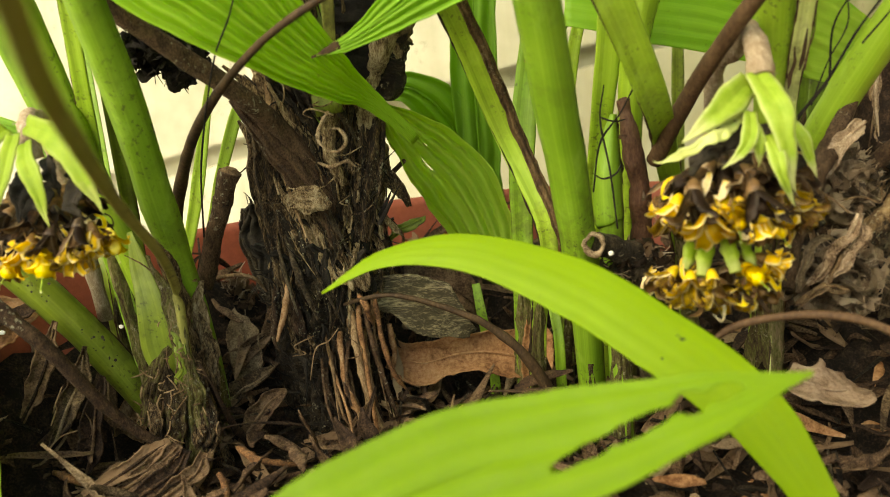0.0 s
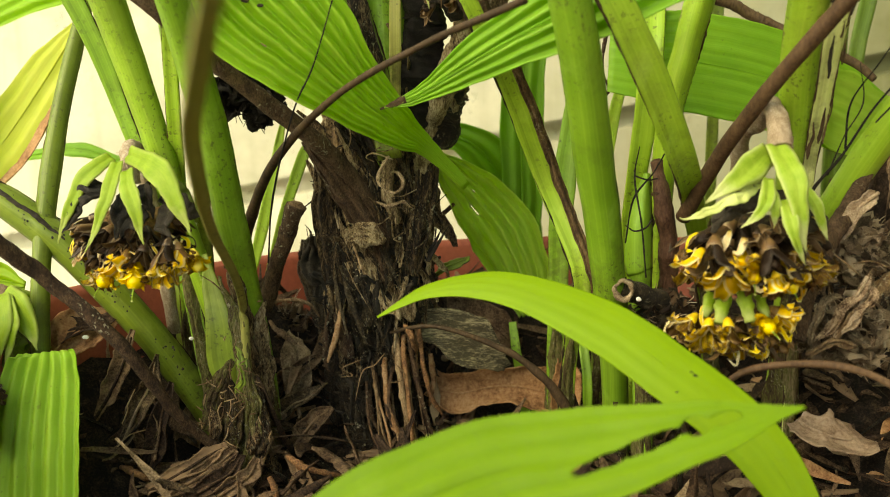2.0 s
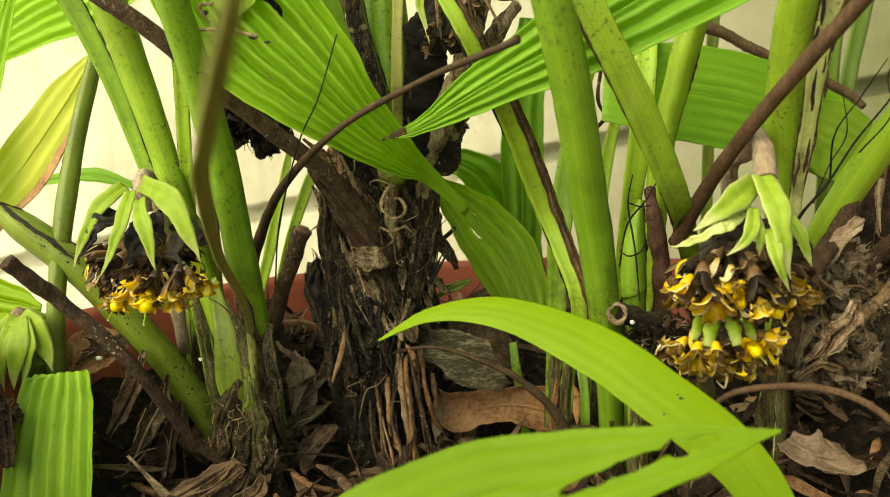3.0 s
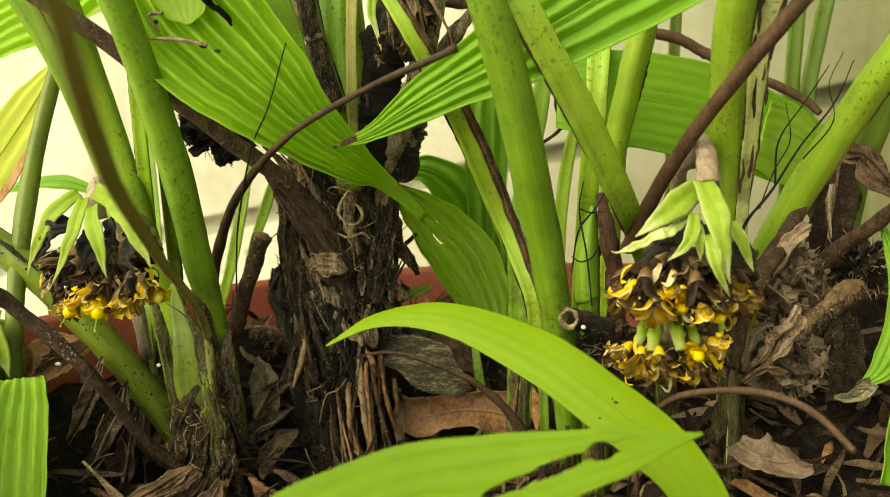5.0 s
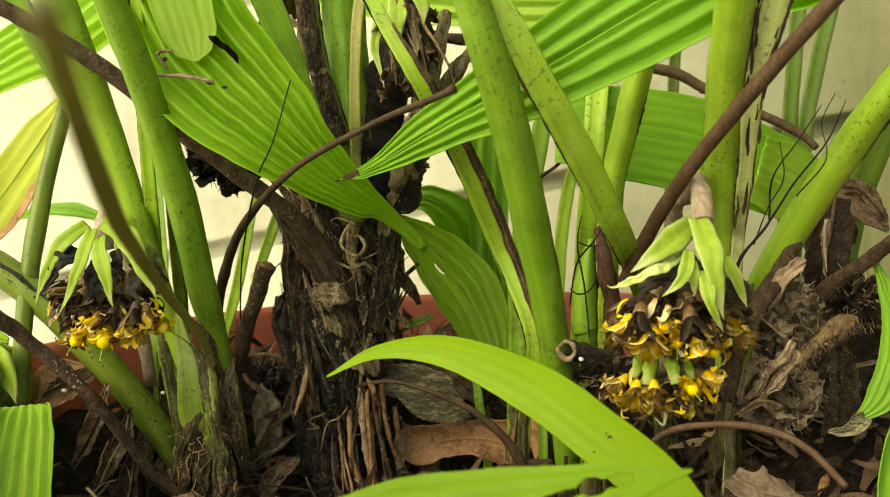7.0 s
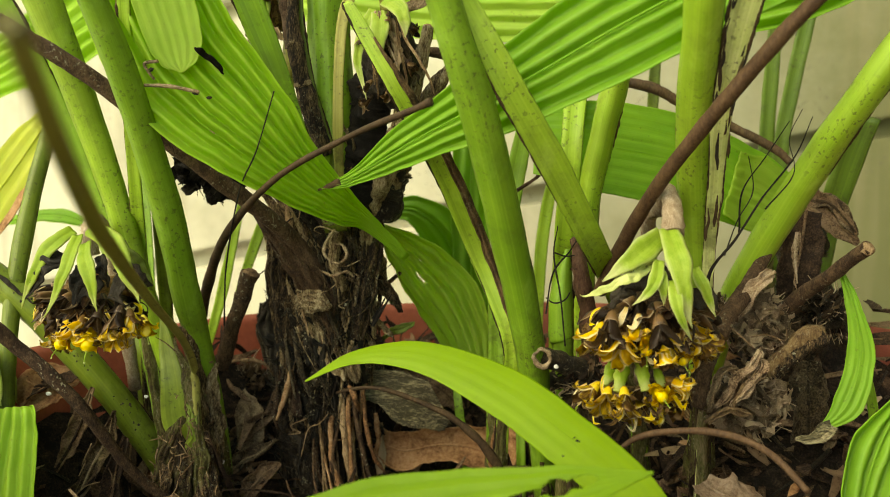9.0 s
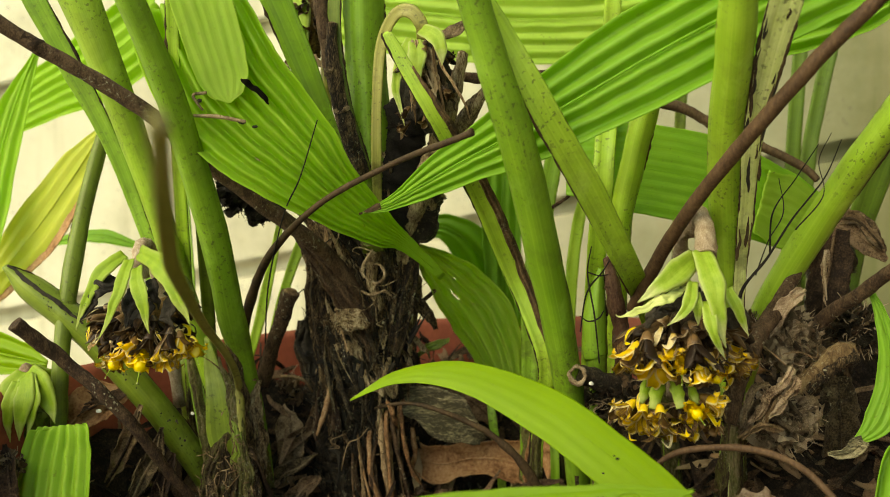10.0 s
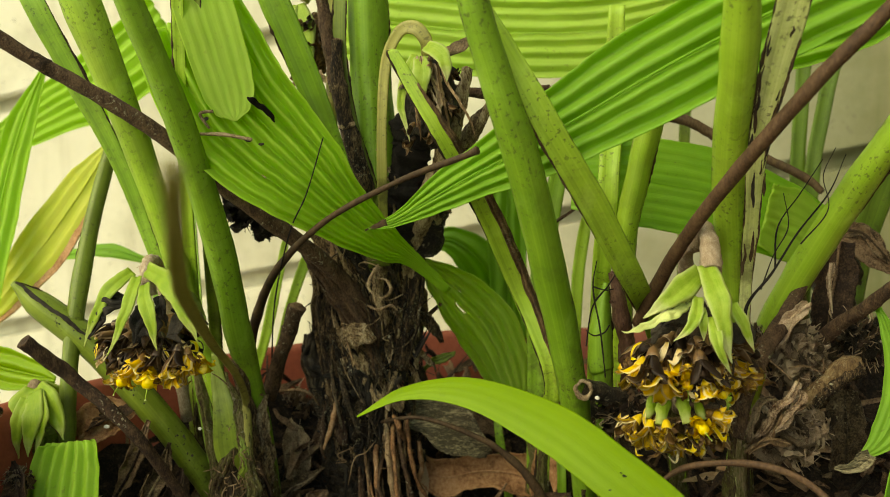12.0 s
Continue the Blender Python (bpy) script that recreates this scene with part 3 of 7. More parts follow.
leaf_stalk([(-0.1827, 0.4100, 0.1017), (-0.1677, 0.3750, 0.1866), (-0.1479, 0.3320, 0.2579), (-0.1378, 0.3120, 0.3139), (-0.1342, 0.3050, 0.3402)], [.009, 0.0090, 0.0076, 0.0073, .007], STALK_LIGHT, "thin upright yellow-green leaf stalk", margin=-1)
leaf_stalk([(-0.1734, 0.4200, 0.0996), (-0.1595, 0.3850, 0.1856), (-0.1395, 0.3350, 0.2579), (-0.1293, 0.3150, 0.3141), (-0.1263, 0.3100, 0.3410)], [.009, 0.0092, 0.0065, 0.0056, .005], STALK_DARK, "thin upright dark green leaf stalk", margin=1)
leaf_stalk([(-0.2374, 0.3450, 0.0611), (-0.2388, 0.3550, 0.1136), (-0.2390, 0.3750, 0.1696), (-0.2380, 0.4000, 0.2214), (-0.2329, 0.4300, 0.2811)], [.010, 0.0112, 0.0118, 0.0106, .008], STALK_DARK, "upright dull green leaf stalk with brown flecks", keel=True, margin=-1)
SOOTY = leaf_stalk([(-0.1633, 0.4000, 0.0067), (-0.1800, 0.3900, 0.0475), (-0.2006, 0.3750, 0.0881), (-0.2300, 0.3650, 0.1273), (-0.2587, 0.3600, 0.1524), (-0.2721, 0.3550, 0.1665)], [.0145, 0.0185, 0.0180, 0.0185, 0.0170, 0.0035], STALK_DULL, "slanting green leaf stalk with sooty upper margin", keel=True, margin=1, face=(0,-1,0.6))
part("sooty_crust", sheet([(-0.2656, 0.3480, 0.1681), (-0.2517, 0.3490, 0.1571), (-0.2356, 0.3520, 0.1438), (-0.2242, 0.3560, 0.1322)], [.001, .0020, .0024, .0006], (0.2, -0.7, 0.7), 0, 0, -.3, 0, 60, 7, .0016), CHARRED, SOOTY, "black sooty crust", .0006)
leaf_stalk([(-0.1421, 0.3780, 0.0332), (-0.1489, 0.3760, 0.0577), (-0.1507, 0.3760, 0.0812), (-0.1552, 0.3800, 0.1001), (-0.1602, 0.3850, 0.1191)], [0.0091, 0.0187, 0.0157, 0.0103, 0.0031], STALK_DULL, "short green sheath at the foot of the clump")
leaf_stalk([(-0.1910, 0.4200, 0.0683), (-0.1938, 0.4200, 0.0916), (-0.2003, 0.4300, 0.1126)], [.010, 0.0105, 0.0086], STALK_DULL, "young green shoot behind the flower head")
NEAR = leaf_stalk([(-0.1340, 0.3700, 0.0700), (-0.1325, 0.3650, 0.0940), (-0.1228, 0.3300, 0.1182), (-0.1048, 0.2600, 0.1505), (-0.0663, 0.1550, 0.1873), (-0.0414, 0.1000, 0.2026), (-0.0187, 0.0530, 0.2150), (0.0055, 0.0040, 0.2290)], [.0048, .0046, .0044, .0046, .0050, .0048, .0042, .0034], STALK_OLIVE, "cut olive-brown leaf stalk leaning far out of the clump", thick=.5, groove=.3, face=(0, -0.5, 0.9), keel=True)
part("cut_end", tube([(0.0050, 0.0050, 0.2287), (0.0060, 0.0030, 0.2293)], [.0016, .0012], 12, 4, .3, 500), STALK_OLIVE, NEAR)
# right-hand clump
leaf_stalk([(0.0672, 0.4100, 0.0171), (0.0603, 0.3720, 0.1008), (0.0506, 0.3380, 0.1640), (0.0392, 0.2950, 0.2265), (0.0250, 0.2720, 0.2791), (0.0187, 0.2620, 0.3043), (0.0125, 0.2600, 0.3253)], [.014, 0.0167, 0.0183, 0.0175, 0.0147, 0.0131, .012], STALK, "long green leaf stalk rising past the big leaf", keel=True, thick=.35)
leaf_stalk([(0.1207, 0.4400, 0.0843), (0.1071, 0.4050, 0.1344), (0.0932, 0.3520, 0.1652), (0.0711, 0.3150, 0.2092), (0.0514, 0.2940, 0.2446), (0.0340, 0.2850, 0.2779), (0.0230, 0.2820, 0.2981), (0.0108, 0.2900, 0.3231)], [.010, .012, 0.0131, 0.0148, 0.0139, 0.0109, 0.0081, .006], STALK_LIGHT, "slanting yellow-green leaf stalk with a black margin", margin=-1, thick=.35)
CUT = leaf_stalk([(0.0412, 0.4200, 0.0546), (0.0471, 0.4050, 0.1026), (0.0277, 0.4100, 0.1542), (0.0103, 0.3850, 0.2042), (-0.0086, 0.3520, 0.2459), (-0.0318, 0.3480, 0.2872), (-0.0348, 0.3480, 0.2933)], [.009, 0.0100, 0.0112, 0.0120, 0.0092, 0.0070, 0.0019], STALK_LIGHT, "cut leaf stalk with a broad brown margin", margin=-1)
part("dead_margin", sheet([(0.0560, 0.4060, 0.0700), (0.0530, 0.3990, 0.1040), (0.0345, 0.4040, 0.1560), (0.0168, 0.3790, 0.2060), (-0.0030, 0.3460, 0.2470), (-0.0200, 0.3430, 0.2740)], [.003, .0050, .0056, .0050, .0036, .001], (0.3, -1, 0.1), 2, .2, -.4, 0, 70, 11, .0010), DEAD_BAND, CUT, "broad dry brown margin", .0008)
leaf_stalk([(0.1553, 0.4000, 0.1088), (0.1470, 0.3700, 0.1659), (0.1389, 0.3350, 0.2216), (0.1352, 0.2950, 0.2677), (0.1333, 0.2750, 0.2940), (0.1313, 0.2600, 0.3138)], [.014, 0.0166, 0.0183, 0.0177, 0.0164, .015], STALK_LIGHT, "stout upright yellow-green leaf stalk with small brown marks", keel=True, thick=.35)
leaf_stalk([(0.1640, 0.4200, 0.0832), (0.1743, 0.4000, 0.1357), (0.1906, 0.3750, 0.1806), (0.2055, 0.3500, 0.2174), (0.2193, 0.3300, 0.2471), (0.2346, 0.3200, 0.2746)], [.014, 0.0168, 0.0170, 0.0162, 0.0158, .0140], STALK_LIGHT, "slanting broad green leaf stalk with a dark upper margin", keel=True, margin=1, face=(0,-1,0.3))
leaf_stalk([(0.0895, 0.4200, 0.1104), (0.0910, 0.4000, 0.1824), (0.0978, 0.3900, 0.2221), (0.1046, 0.3850, 0.2537), (0.1109, 0.3800, 0.2871)], [.012, 0.0129, 0.0141, 0.0145, .010], STALK_LIGHT, "yellow-green stalk standing behind the big leaf", keel=True, margin=1)
leaf_stalk([(0.0743, 0.4400, 0.1058), (0.0790, 0.4050, 0.1821), (0.0823, 0.4000, 0.2290), (0.0877, 0.4500, 0.2864), (0.0895, 0.4500, 0.3285)], [.010, 0.0119, 0.0126, 0.0126, .010], STALK_LIGHT, "pale upright stalk at the back")
leaf_stalk([(0.0777, 0.39, 0.0944), (0.0762, 0.39, 0.1117), (0.076, 0.39, 0.1303), (0.0775, 0.39, 0.1472), (0.0797, 0.39, 0.1608)], [0.0110, 0.0150, 0.0140, 0.0095, .003], STALK, "pale green sheath between the stalks", keel=True, margin=1)
leaf_stalk([(0.0348, 0.4600, 0.0776), (0.0374, 0.4600, 0.1397), (0.0451, 0.4700, 0.1922), (0.0549, 0.4700, 0.2414), (0.0608, 0.4700, 0.2785)], [.012, 0.0144, 0.0131, 0.0108, .008], STALK, "narrow green stalk deep in the clump")
leaf_stalk([(0.0615, 0.4800, 0.1050), (0.0637, 0.4800, 0.1524), (0.0697, 0.4800, 0.1914), (0.0794, 0.4800, 0.2258)], [.007, 0.0086, 0.0078, .006], STALK_LIGHT, "thin pale stalk deep in the clump")
leaf_stalk([(-0.1601, 0.4500, 0.0848), (-0.1480, 0.4500, 0.1249), (-0.1359, 0.4500, 0.1722), (-0.1311, 0.4500, 0.1916)], [.005, 0.0082, 0.0059, .003], STALK_LIGHT, "thin green shoot beside the trunk")
leaf_stalk([(-0.1514, 0.4600, 0.0825), (-0.1369, 0.4600, 0.1313), (-0.1232, 0.4600, 0.1672), (-0.1167, 0.4600, 0.1790)], [.005, 0.0068, 0.0076, .003], STALK_LIGHT, "thin green shoot leaning towards the trunk")
leaf_stalk([(0.1418, 0.5500, 0.1694), (0.1427, 0.5500, 0.2455), (0.1452, 0.5500, 0.3035)], [.008, .008, .008], STALK_DARK, "thin dark stalk at the back")
leaf_stalk([(0.2249, 0.5600, 0.2060), (0.2268, 0.5600, 0.2603), (0.2298, 0.5600, 0.3178)], [.011, .011, .010], STALK_SHADE, "green stalk against the wall, shade put into its colour")
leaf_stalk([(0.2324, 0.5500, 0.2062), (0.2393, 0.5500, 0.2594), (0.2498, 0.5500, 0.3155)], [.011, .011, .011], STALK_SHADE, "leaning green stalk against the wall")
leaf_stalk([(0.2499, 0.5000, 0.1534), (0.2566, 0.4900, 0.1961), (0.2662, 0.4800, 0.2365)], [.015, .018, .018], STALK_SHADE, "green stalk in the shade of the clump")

# ---- leaf blades ----


def leaf(points, widths, material, label, face=(0, -1, 0.2), pleats=7, depth=0.3, cup=0.0, twist=0.0, rows=44, ragged=0.0006, holes=(), edge=None, tip=0.0, stalk=None, rib=1.0, rib_end=1.0, fine=1):
    """A pleated blade with a midrib; edge: (from, to, material, label) for a discoloured strip; tip: length of a dry point; stalk: points of a stalk down to the soil."""
    root = thing("pleated_leaf", points[0], label, "leaf", "leaf blades")
    cols = pleats * 8 * (fine if holes else 1) + 1
    part("blade", sheet(points, widths, face, pleats, depth, cup, twist, 120 * fine if holes else rows, cols, ragged, holes=holes), material, root, "", 0.0005)
    back = [Vector(p) + Vector(face).normalized() * 0.0005 for p in points]
    line = curve_points(back, 30)
    lift = max(along(widths, 0.5) * 0.5 * depth * (3.2 / max(pleats, 1)), 0.0006)
    part("midrib", tube([p + Vector(face).normalized() * (lift * 0.3 * rib) for p in line[1 : int(28 * rib_end) : 3]], [0.0008 * rib, 0.0007 * rib, 0.0005 * rib, 0.0003 * rib], 6, 30), material, root, "slightly raised midrib")
    if edge:
        part("margin", sheet(back, widths, face, pleats, depth, cup, twist, rows, 5, ragged * 2, span=edge[:2]), edge[2], root, edge[3], 0.0005)
    if tip:
        n = Vector(points[-1]) - Vector(points[-2])
        part("tip", tube([Vector(points[-1]) - n.normalized() * tip, Vector(points[-1]) + n.normalized() * tip * 0.2], [0.0022, 0.0005], 6, 8, 0.4, 300, 0.4), MARGIN, root, "dry dark leaf point")
    if stalk:
        part("stalk", channel(footed(stalk), [0.006, 0.006, 0.005]), STALK, root)
    return root


# big blade over the trunk, and the one crossing it
BIG_LEAF = leaf([(-0.0165, 0.4150, 0.1521), (-0.0354, 0.3950, 0.1749), (-0.0475, 0.3720, 0.1871), (-0.0652, 0.3500, 0.2054), (-0.0819, 0.3360, 0.2249), (-0.1008, 0.3290, 0.2444), (-0.1165, 0.3250, 0.2628), (-0.1288, 0.3250, 0.2865), (-0.1400, 0.3270, 0.3120)], [.005, 0.0093, 0.0215, 0.0346, 0.0517, 0.0629, 0.0670, 0.0662, 0.0600], BLADE_BROAD, "large pleated green leaf with a black rotten spot", pleats=9, depth=.34, rows=70, rib=.4, face=(0.1, -1, 0.25))
leaf([(0.2053, 0.3150, 0.3182), (0.1488, 0.3160, 0.2957), (0.0994, 0.3140, 0.2711), (0.0507, 0.3140, 0.2442), (0.0038, 0.3260, 0.2214), (-0.0320, 0.3380, 0.2023), (-0.0489, 0.3430, 0.1970)], [0.0423, 0.0486, 0.0484, 0.0380, 0.0229, 0.0071, .001], BLADE, "long pleated green leaf ending in a dry point", pleats=5, face=(0.1, -1, 0.15), depth=.20, tip=.012)
part("rot_spot", sheet([(-0.1060, 0.3200, 0.2685), (-0.1018, 0.3200, 0.2655), (-0.0977, 0.3200, 0.2619), (-0.0910, 0.3210, 0.2560)], [.001, .0028, .0036, .0008], (0.1, -1, 0.25), 0, 0, 0, 0, 40, 11, .0034), ROT, BIG_LEAF, "black rotten spot", .0004)
# low blade with a slit hole, right of the trunk
leaf([(-0.0364, 0.44, 0.1691), (-0.0286, 0.455, 0.1558), (-0.0152, 0.47, 0.1381), (-0.0002, 0.485, 0.1157), (0.012, 0.495, 0.0867), (0.0194, 0.5, 0.0578)], [0.0048, 0.0235, 0.0381, 0.0445, 0.0385, 0.0195], BLADE_PALE, "drooping pleated leaf with a slit chewed through", pleats=6, depth=.35, rib=.4, face=(-0.25, -0.9, 0.6), holes=((0.62, 0.42, 0.022, 0.05, 0.0), (0.40, 0.36, 0.008, 0.012, 0.0)))
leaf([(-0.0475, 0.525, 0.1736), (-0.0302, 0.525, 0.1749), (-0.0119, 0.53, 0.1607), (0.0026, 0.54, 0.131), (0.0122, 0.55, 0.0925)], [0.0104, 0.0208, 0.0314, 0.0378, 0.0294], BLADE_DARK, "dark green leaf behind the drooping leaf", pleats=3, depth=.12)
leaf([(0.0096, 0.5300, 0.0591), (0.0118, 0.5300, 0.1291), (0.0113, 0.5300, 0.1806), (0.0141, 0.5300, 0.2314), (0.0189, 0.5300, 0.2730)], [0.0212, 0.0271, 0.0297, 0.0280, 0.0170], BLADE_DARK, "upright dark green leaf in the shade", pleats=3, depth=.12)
# right blade in the shade, with a dry end
SHADED = leaf([(0.0609, 0.4100, 0.2227), (0.1011, 0.4150, 0.2185), (0.1454, 0.4250, 0.2091), (0.1882, 0.4400, 0.1923), (0.2251, 0.4520, 0.1734)], [0.0414, 0.0557, 0.0568, 0.0490, 0.0330], BLADE, "broad green leaf in shade with a withered end", pleats=9, depth=.035, rib=.3, face=(0, -1, 0.3))
part("faded_end", sheet([(0.1760, 0.4330, 0.1965), (0.1900, 0.4390, 0.1905), (0.2100, 0.4455, 0.1805), (0.2290, 0.4520, 0.1700)], [.040, .046, .040, .028], (0, -1, 0.3), 7, .06, 0, 0, 30, 29, .0012), BLADE_FADED, SHADED, "yellowing faded end", .0005)
leaf([(-0.1056, 0.5200, 0.3427), (-0.0360, 0.5100, 0.3297), (0.0217, 0.5000, 0.3217), (0.0841, 0.5000, 0.3209), (0.1371, 0.5000, 0.3317)], [0.0626, 0.0657, 0.0606, 0.0606, 0.0485], BLADE_PALE, "light green pleated leaf behind the hooked flower", pleats=7, depth=.15, face=(0, -1, 0))
leaf([(0.1563, 0.4000, 0.2973), (0.1843, 0.3900, 0.2992), (0.2105, 0.3800, 0.3053), (0.2454, 0.3700, 0.3232)], [0.0507, 0.0431, 0.0390, 0.0287], BLADE, "pleated leaf end against the wall", pleats=6)
# left edge
leaf([(-0.2505, 0.4400, 0.2519), (-0.2704, 0.4350, 0.2214), (-0.2994, 0.4300, 0.1830), (-0.3321, 0.4300, 0.1475), (-0.3610, 0.4300, 0.1150)], [0.0073, 0.0325, 0.0394, 0.0286, .004], BLADE_YELLOW, "yellowing leaf with a scorched brown margin", pleats=4, depth=.06, edge=(0.0, 0.15, DRY, "scorched dry brown margin"))
leaf([(-0.3667, 0.5000, 0.1643), (-0.3279, 0.5000, 0.1685), (-0.2946, 0.5000, 0.1718), (-0.2624, 0.5000, 0.1637)], [.004, 0.0140, 0.0180, 0.0070], BLADE, "small narrow leaf in front of the wall", pleats=2, depth=.1, face=(0, -.6, 1), stalk=[(-0.2382, 0.4800, 0.0848), (-0.2478, 0.4900, 0.1259), (-0.2624, 0.5000, 0.1637)])
leaf([(-0.2346, 0.5000, 0.3369), (-0.2865, 0.5000, 0.3015), (-0.3297, 0.5000, 0.2817), (-0.3843, 0.5000, 0.2529)], [0.0606, 0.0606, 0.0445, 0.0243], BLADE_BROAD, "light green leaf at the back of the clump", pleats=6, depth=.15, stalk=[(-0.2088, 0.4700, 0.1748), (-0.2217, 0.4900, 0.2528), (-0.2346, 0.5000, 0.3369)])
leaf([(-0.2958, 0.4400, 0.3077), (-0.3118, 0.4300, 0.2610), (-0.3249, 0.4200, 0.2031), (-0.3286, 0.4050, 0.1425), (-0.3285, 0.3900, 0.0840), (-0.3239, 0.3700, 0.0220)], [.003, 0.0238, 0.0312, 0.0206, 0.0114, 0.0045], BLADE_BROAD, "hanging narrow green leaf", pleats=3, depth=.15, stalk=[(-0.3241, 0.3650, -0.0139), (-0.3244, 0.3680, 0.0038), (-0.3236, 0.3700, 0.0258)])
leaf([(-0.2181, 0.2900, -0.0151), (-0.2214, 0.3030, 0.0173), (-0.2235, 0.3140, 0.0458), (-0.2232, 0.3210, 0.0646), (-0.2223, 0.3240, 0.0757), (-0.2226, 0.3260, 0.0794)], [0.0498, 0.0501, 0.0474, 0.0424, 0.0370, 0.0276], BLADE_BROAD, "pleated leaf stump with its end cut straight", pleats=6, depth=.16, face=(0, -1, 0.35))
leaf([(0.2178, 0.3620, 0.1533), (0.2233, 0.3560, 0.1333), (0.2256, 0.3520, 0.1108), (0.2189, 0.3470, 0.0880), (0.2059, 0.3440, 0.0750)], [.003, 0.0078, 0.0136, 0.0146, 0.0035], BLADE, "narrow green leaf with a frayed grey end", pleats=4, depth=.10, face=(-0.3, -1, 0.2), stalk=[(0.2417, 0.3660, 0.0315), (0.2371, 0.3620, 0.0757), (0.2271, 0.3540, 0.1104)])
leaf([(0.2370, 0.3300, 0.0949), (0.2227, 0.3200, 0.0717), (0.2114, 0.3100, 0.0386)], [0.0088, 0.0257, 0.0167], BLADE, "green leaf in the corner beside the litter", pleats=3)
# the two bright blades in front
leaf([(0.1329, 0.25, 0.0197), (0.128, 0.255, 0.0352), (0.1147, 0.262, 0.0577), (0.1005, 0.268, 0.0731), (0.0798, 0.275, 0.0883), (0.0504, 0.285, 0.107), (0.0111, 0.294, 0.1206), (-0.022, 0.297, 0.1187), (-0.0465, 0.296, 0.1064)], [0.0107, 0.0153, 0.0222, 0.0257, 0.0257, 0.0255, 0.018, 0.0092, 0.001], BLADE_LIME, "bright lime leaf arching over the litter", pleats=4, depth=.010, rib=.12, face=(-0.3, -0.55, 0.8), cup=-0.12, ragged=.0003)
leaf([(-0.0488, 0.1500, 0.0657), (-0.0208, 0.1650, 0.0789), (0.0111, 0.1800, 0.0878), (0.0431, 0.1870, 0.0921), (0.0754, 0.1930, 0.0982), (0.1065, 0.2000, 0.1032)], [0.0298, 0.0382, 0.0375, 0.0326, 0.0199, .001], BLADE_GRASS, "grass-green leaf with chewed tears", pleats=5, depth=.03, rib=.3, rib_end=.55, fine=3, ragged=.0003, face=(0, -0.6, 0.8), holes=((0.43, 0.79, 0.17, 0.030, 0.0), (0.40, 0.845, 0.15, 0.035, -0.9), (0.52, 0.70, 0.10, 0.07, -0.9), (0.60, 0.61, 0.07, 0.07, -0.9)))



def flecks(parent, points, spread, count, seed):
    """Black sooty scales stuck to a stalk."""
    r, bm = random.Random(seed), bmesh.new()
    line = curve_points(points, 60)
    for n in range(count):
        p = line[r.randrange(0, 60)] + Vector((r.uniform(-1, 1) * spread, 0, r.uniform(-1, 1) * spread))
        k = r.uniform(.0002, .0008)
        bmesh.ops.create_icosphere(bm, subdivisions=1, radius=k, matrix=Matrix.Translation(p) @ Matrix.Diagonal((r.uniform(.7, 1.5), .5, r.uniform(.7, 1.6), 1)))
    tagged(part("soot_fleck", bm, CHARRED, parent, "black sooty flecks"), "", "", "", "stuff")


flecks(SOOTY, [(-0.2531, 0.3520, 0.1550), (-0.2237, 0.3550, 0.1310), (-0.1945, 0.3640, 0.0930), (-0.1736, 0.3770, 0.0540)], .006, 60, 3)

# ---- sticks ----


def stick(points, radii, label, material=TWIG, name="stick", rough=0.25, nodes=2):
    """A dead stick: an uneven shaft, swollen nodes and a paler broken end."""
    root = thing(name, points[0], label, name.replace("_", " "), "sticks")
    part("shaft", tube(points, radii, 14, 90, rough, 90), material, root)
    line = curve_points(points, 60)
    r = random.Random(len(label) + len(points))
    end = radii[-1]
    part("broken_end", tube([line[-2], line[-1], line[-1] + (line[-1] - line[-3]).normalized() * end * .35], [end * .9, end * .92, end * .5], 12, 6, .5, 400), STRAW if material in (TWIG, BARK) else material, root, "pale splintered end")
    for n in range(nodes if end > .0015 else 0):
        i = r.randrange(6, 54)
        w = along(radii, i / 59)
        part("node", tube([line[i - 1], line[i], line[i + 1]], [w * .92, w * 1.06, w * .95], 12, 7, .5, 260), material, root, "swollen scar")
    return root


stick([(-0.2341, 0.2850, 0.3080), (-0.2148, 0.3000, 0.2912), (-0.1673, 0.3300, 0.2559), (-0.1330, 0.3600, 0.2171), (-0.0983, 0.3850, 0.1834), (-0.0814, 0.4100, 0.1578), (-0.0712, 0.4250, 0.1298)], [.0036, .0039, .0043, .0046, .0050, .0056, .007], "thick brown leaning stick running into the trunk", rough=0.14, nodes=1)
stick([(-0.1536, 0.4200, 0.0998), (-0.1444, 0.4150, 0.1312), (-0.1149, 0.3750, 0.1692), (-0.0682, 0.3230, 0.2021), (-0.0229, 0.2980, 0.2228), (0.0111, 0.2750, 0.2334), (0.0195, 0.2700, 0.2364)], [.0040, .0034, .0025, .0017, .0014, .0015, .0019], "bent brown stick with a broken tip", SMOOTH_STICK, rough=0.12, nodes=0)
stick([(0.0975, 0.3850, 0.1379), (0.1091, 0.3580, 0.1705), (0.1269, 0.3200, 0.2082), (0.1636, 0.2820, 0.2604), (0.1873, 0.2720, 0.2863), (0.2046, 0.2620, 0.3079)], [.0040, .0038, .0036, .0034, .0033, .0032], "straight reddish-brown stick leaning across the stalks", RUSSET_STICK, rough=0.10, nodes=0)
stick([(-0.2260, 0.2960, 0.1433), (-0.2104, 0.3150, 0.1185), (-0.1820, 0.3220, 0.0874), (-0.1622, 0.3450, 0.0389), (-0.1455, 0.3580, 0.0144), (-0.1362, 0.3620, -0.0034)], [.0042, .0040, .0034, .0028, .0024, .0024], "dark brown stick cut off square")
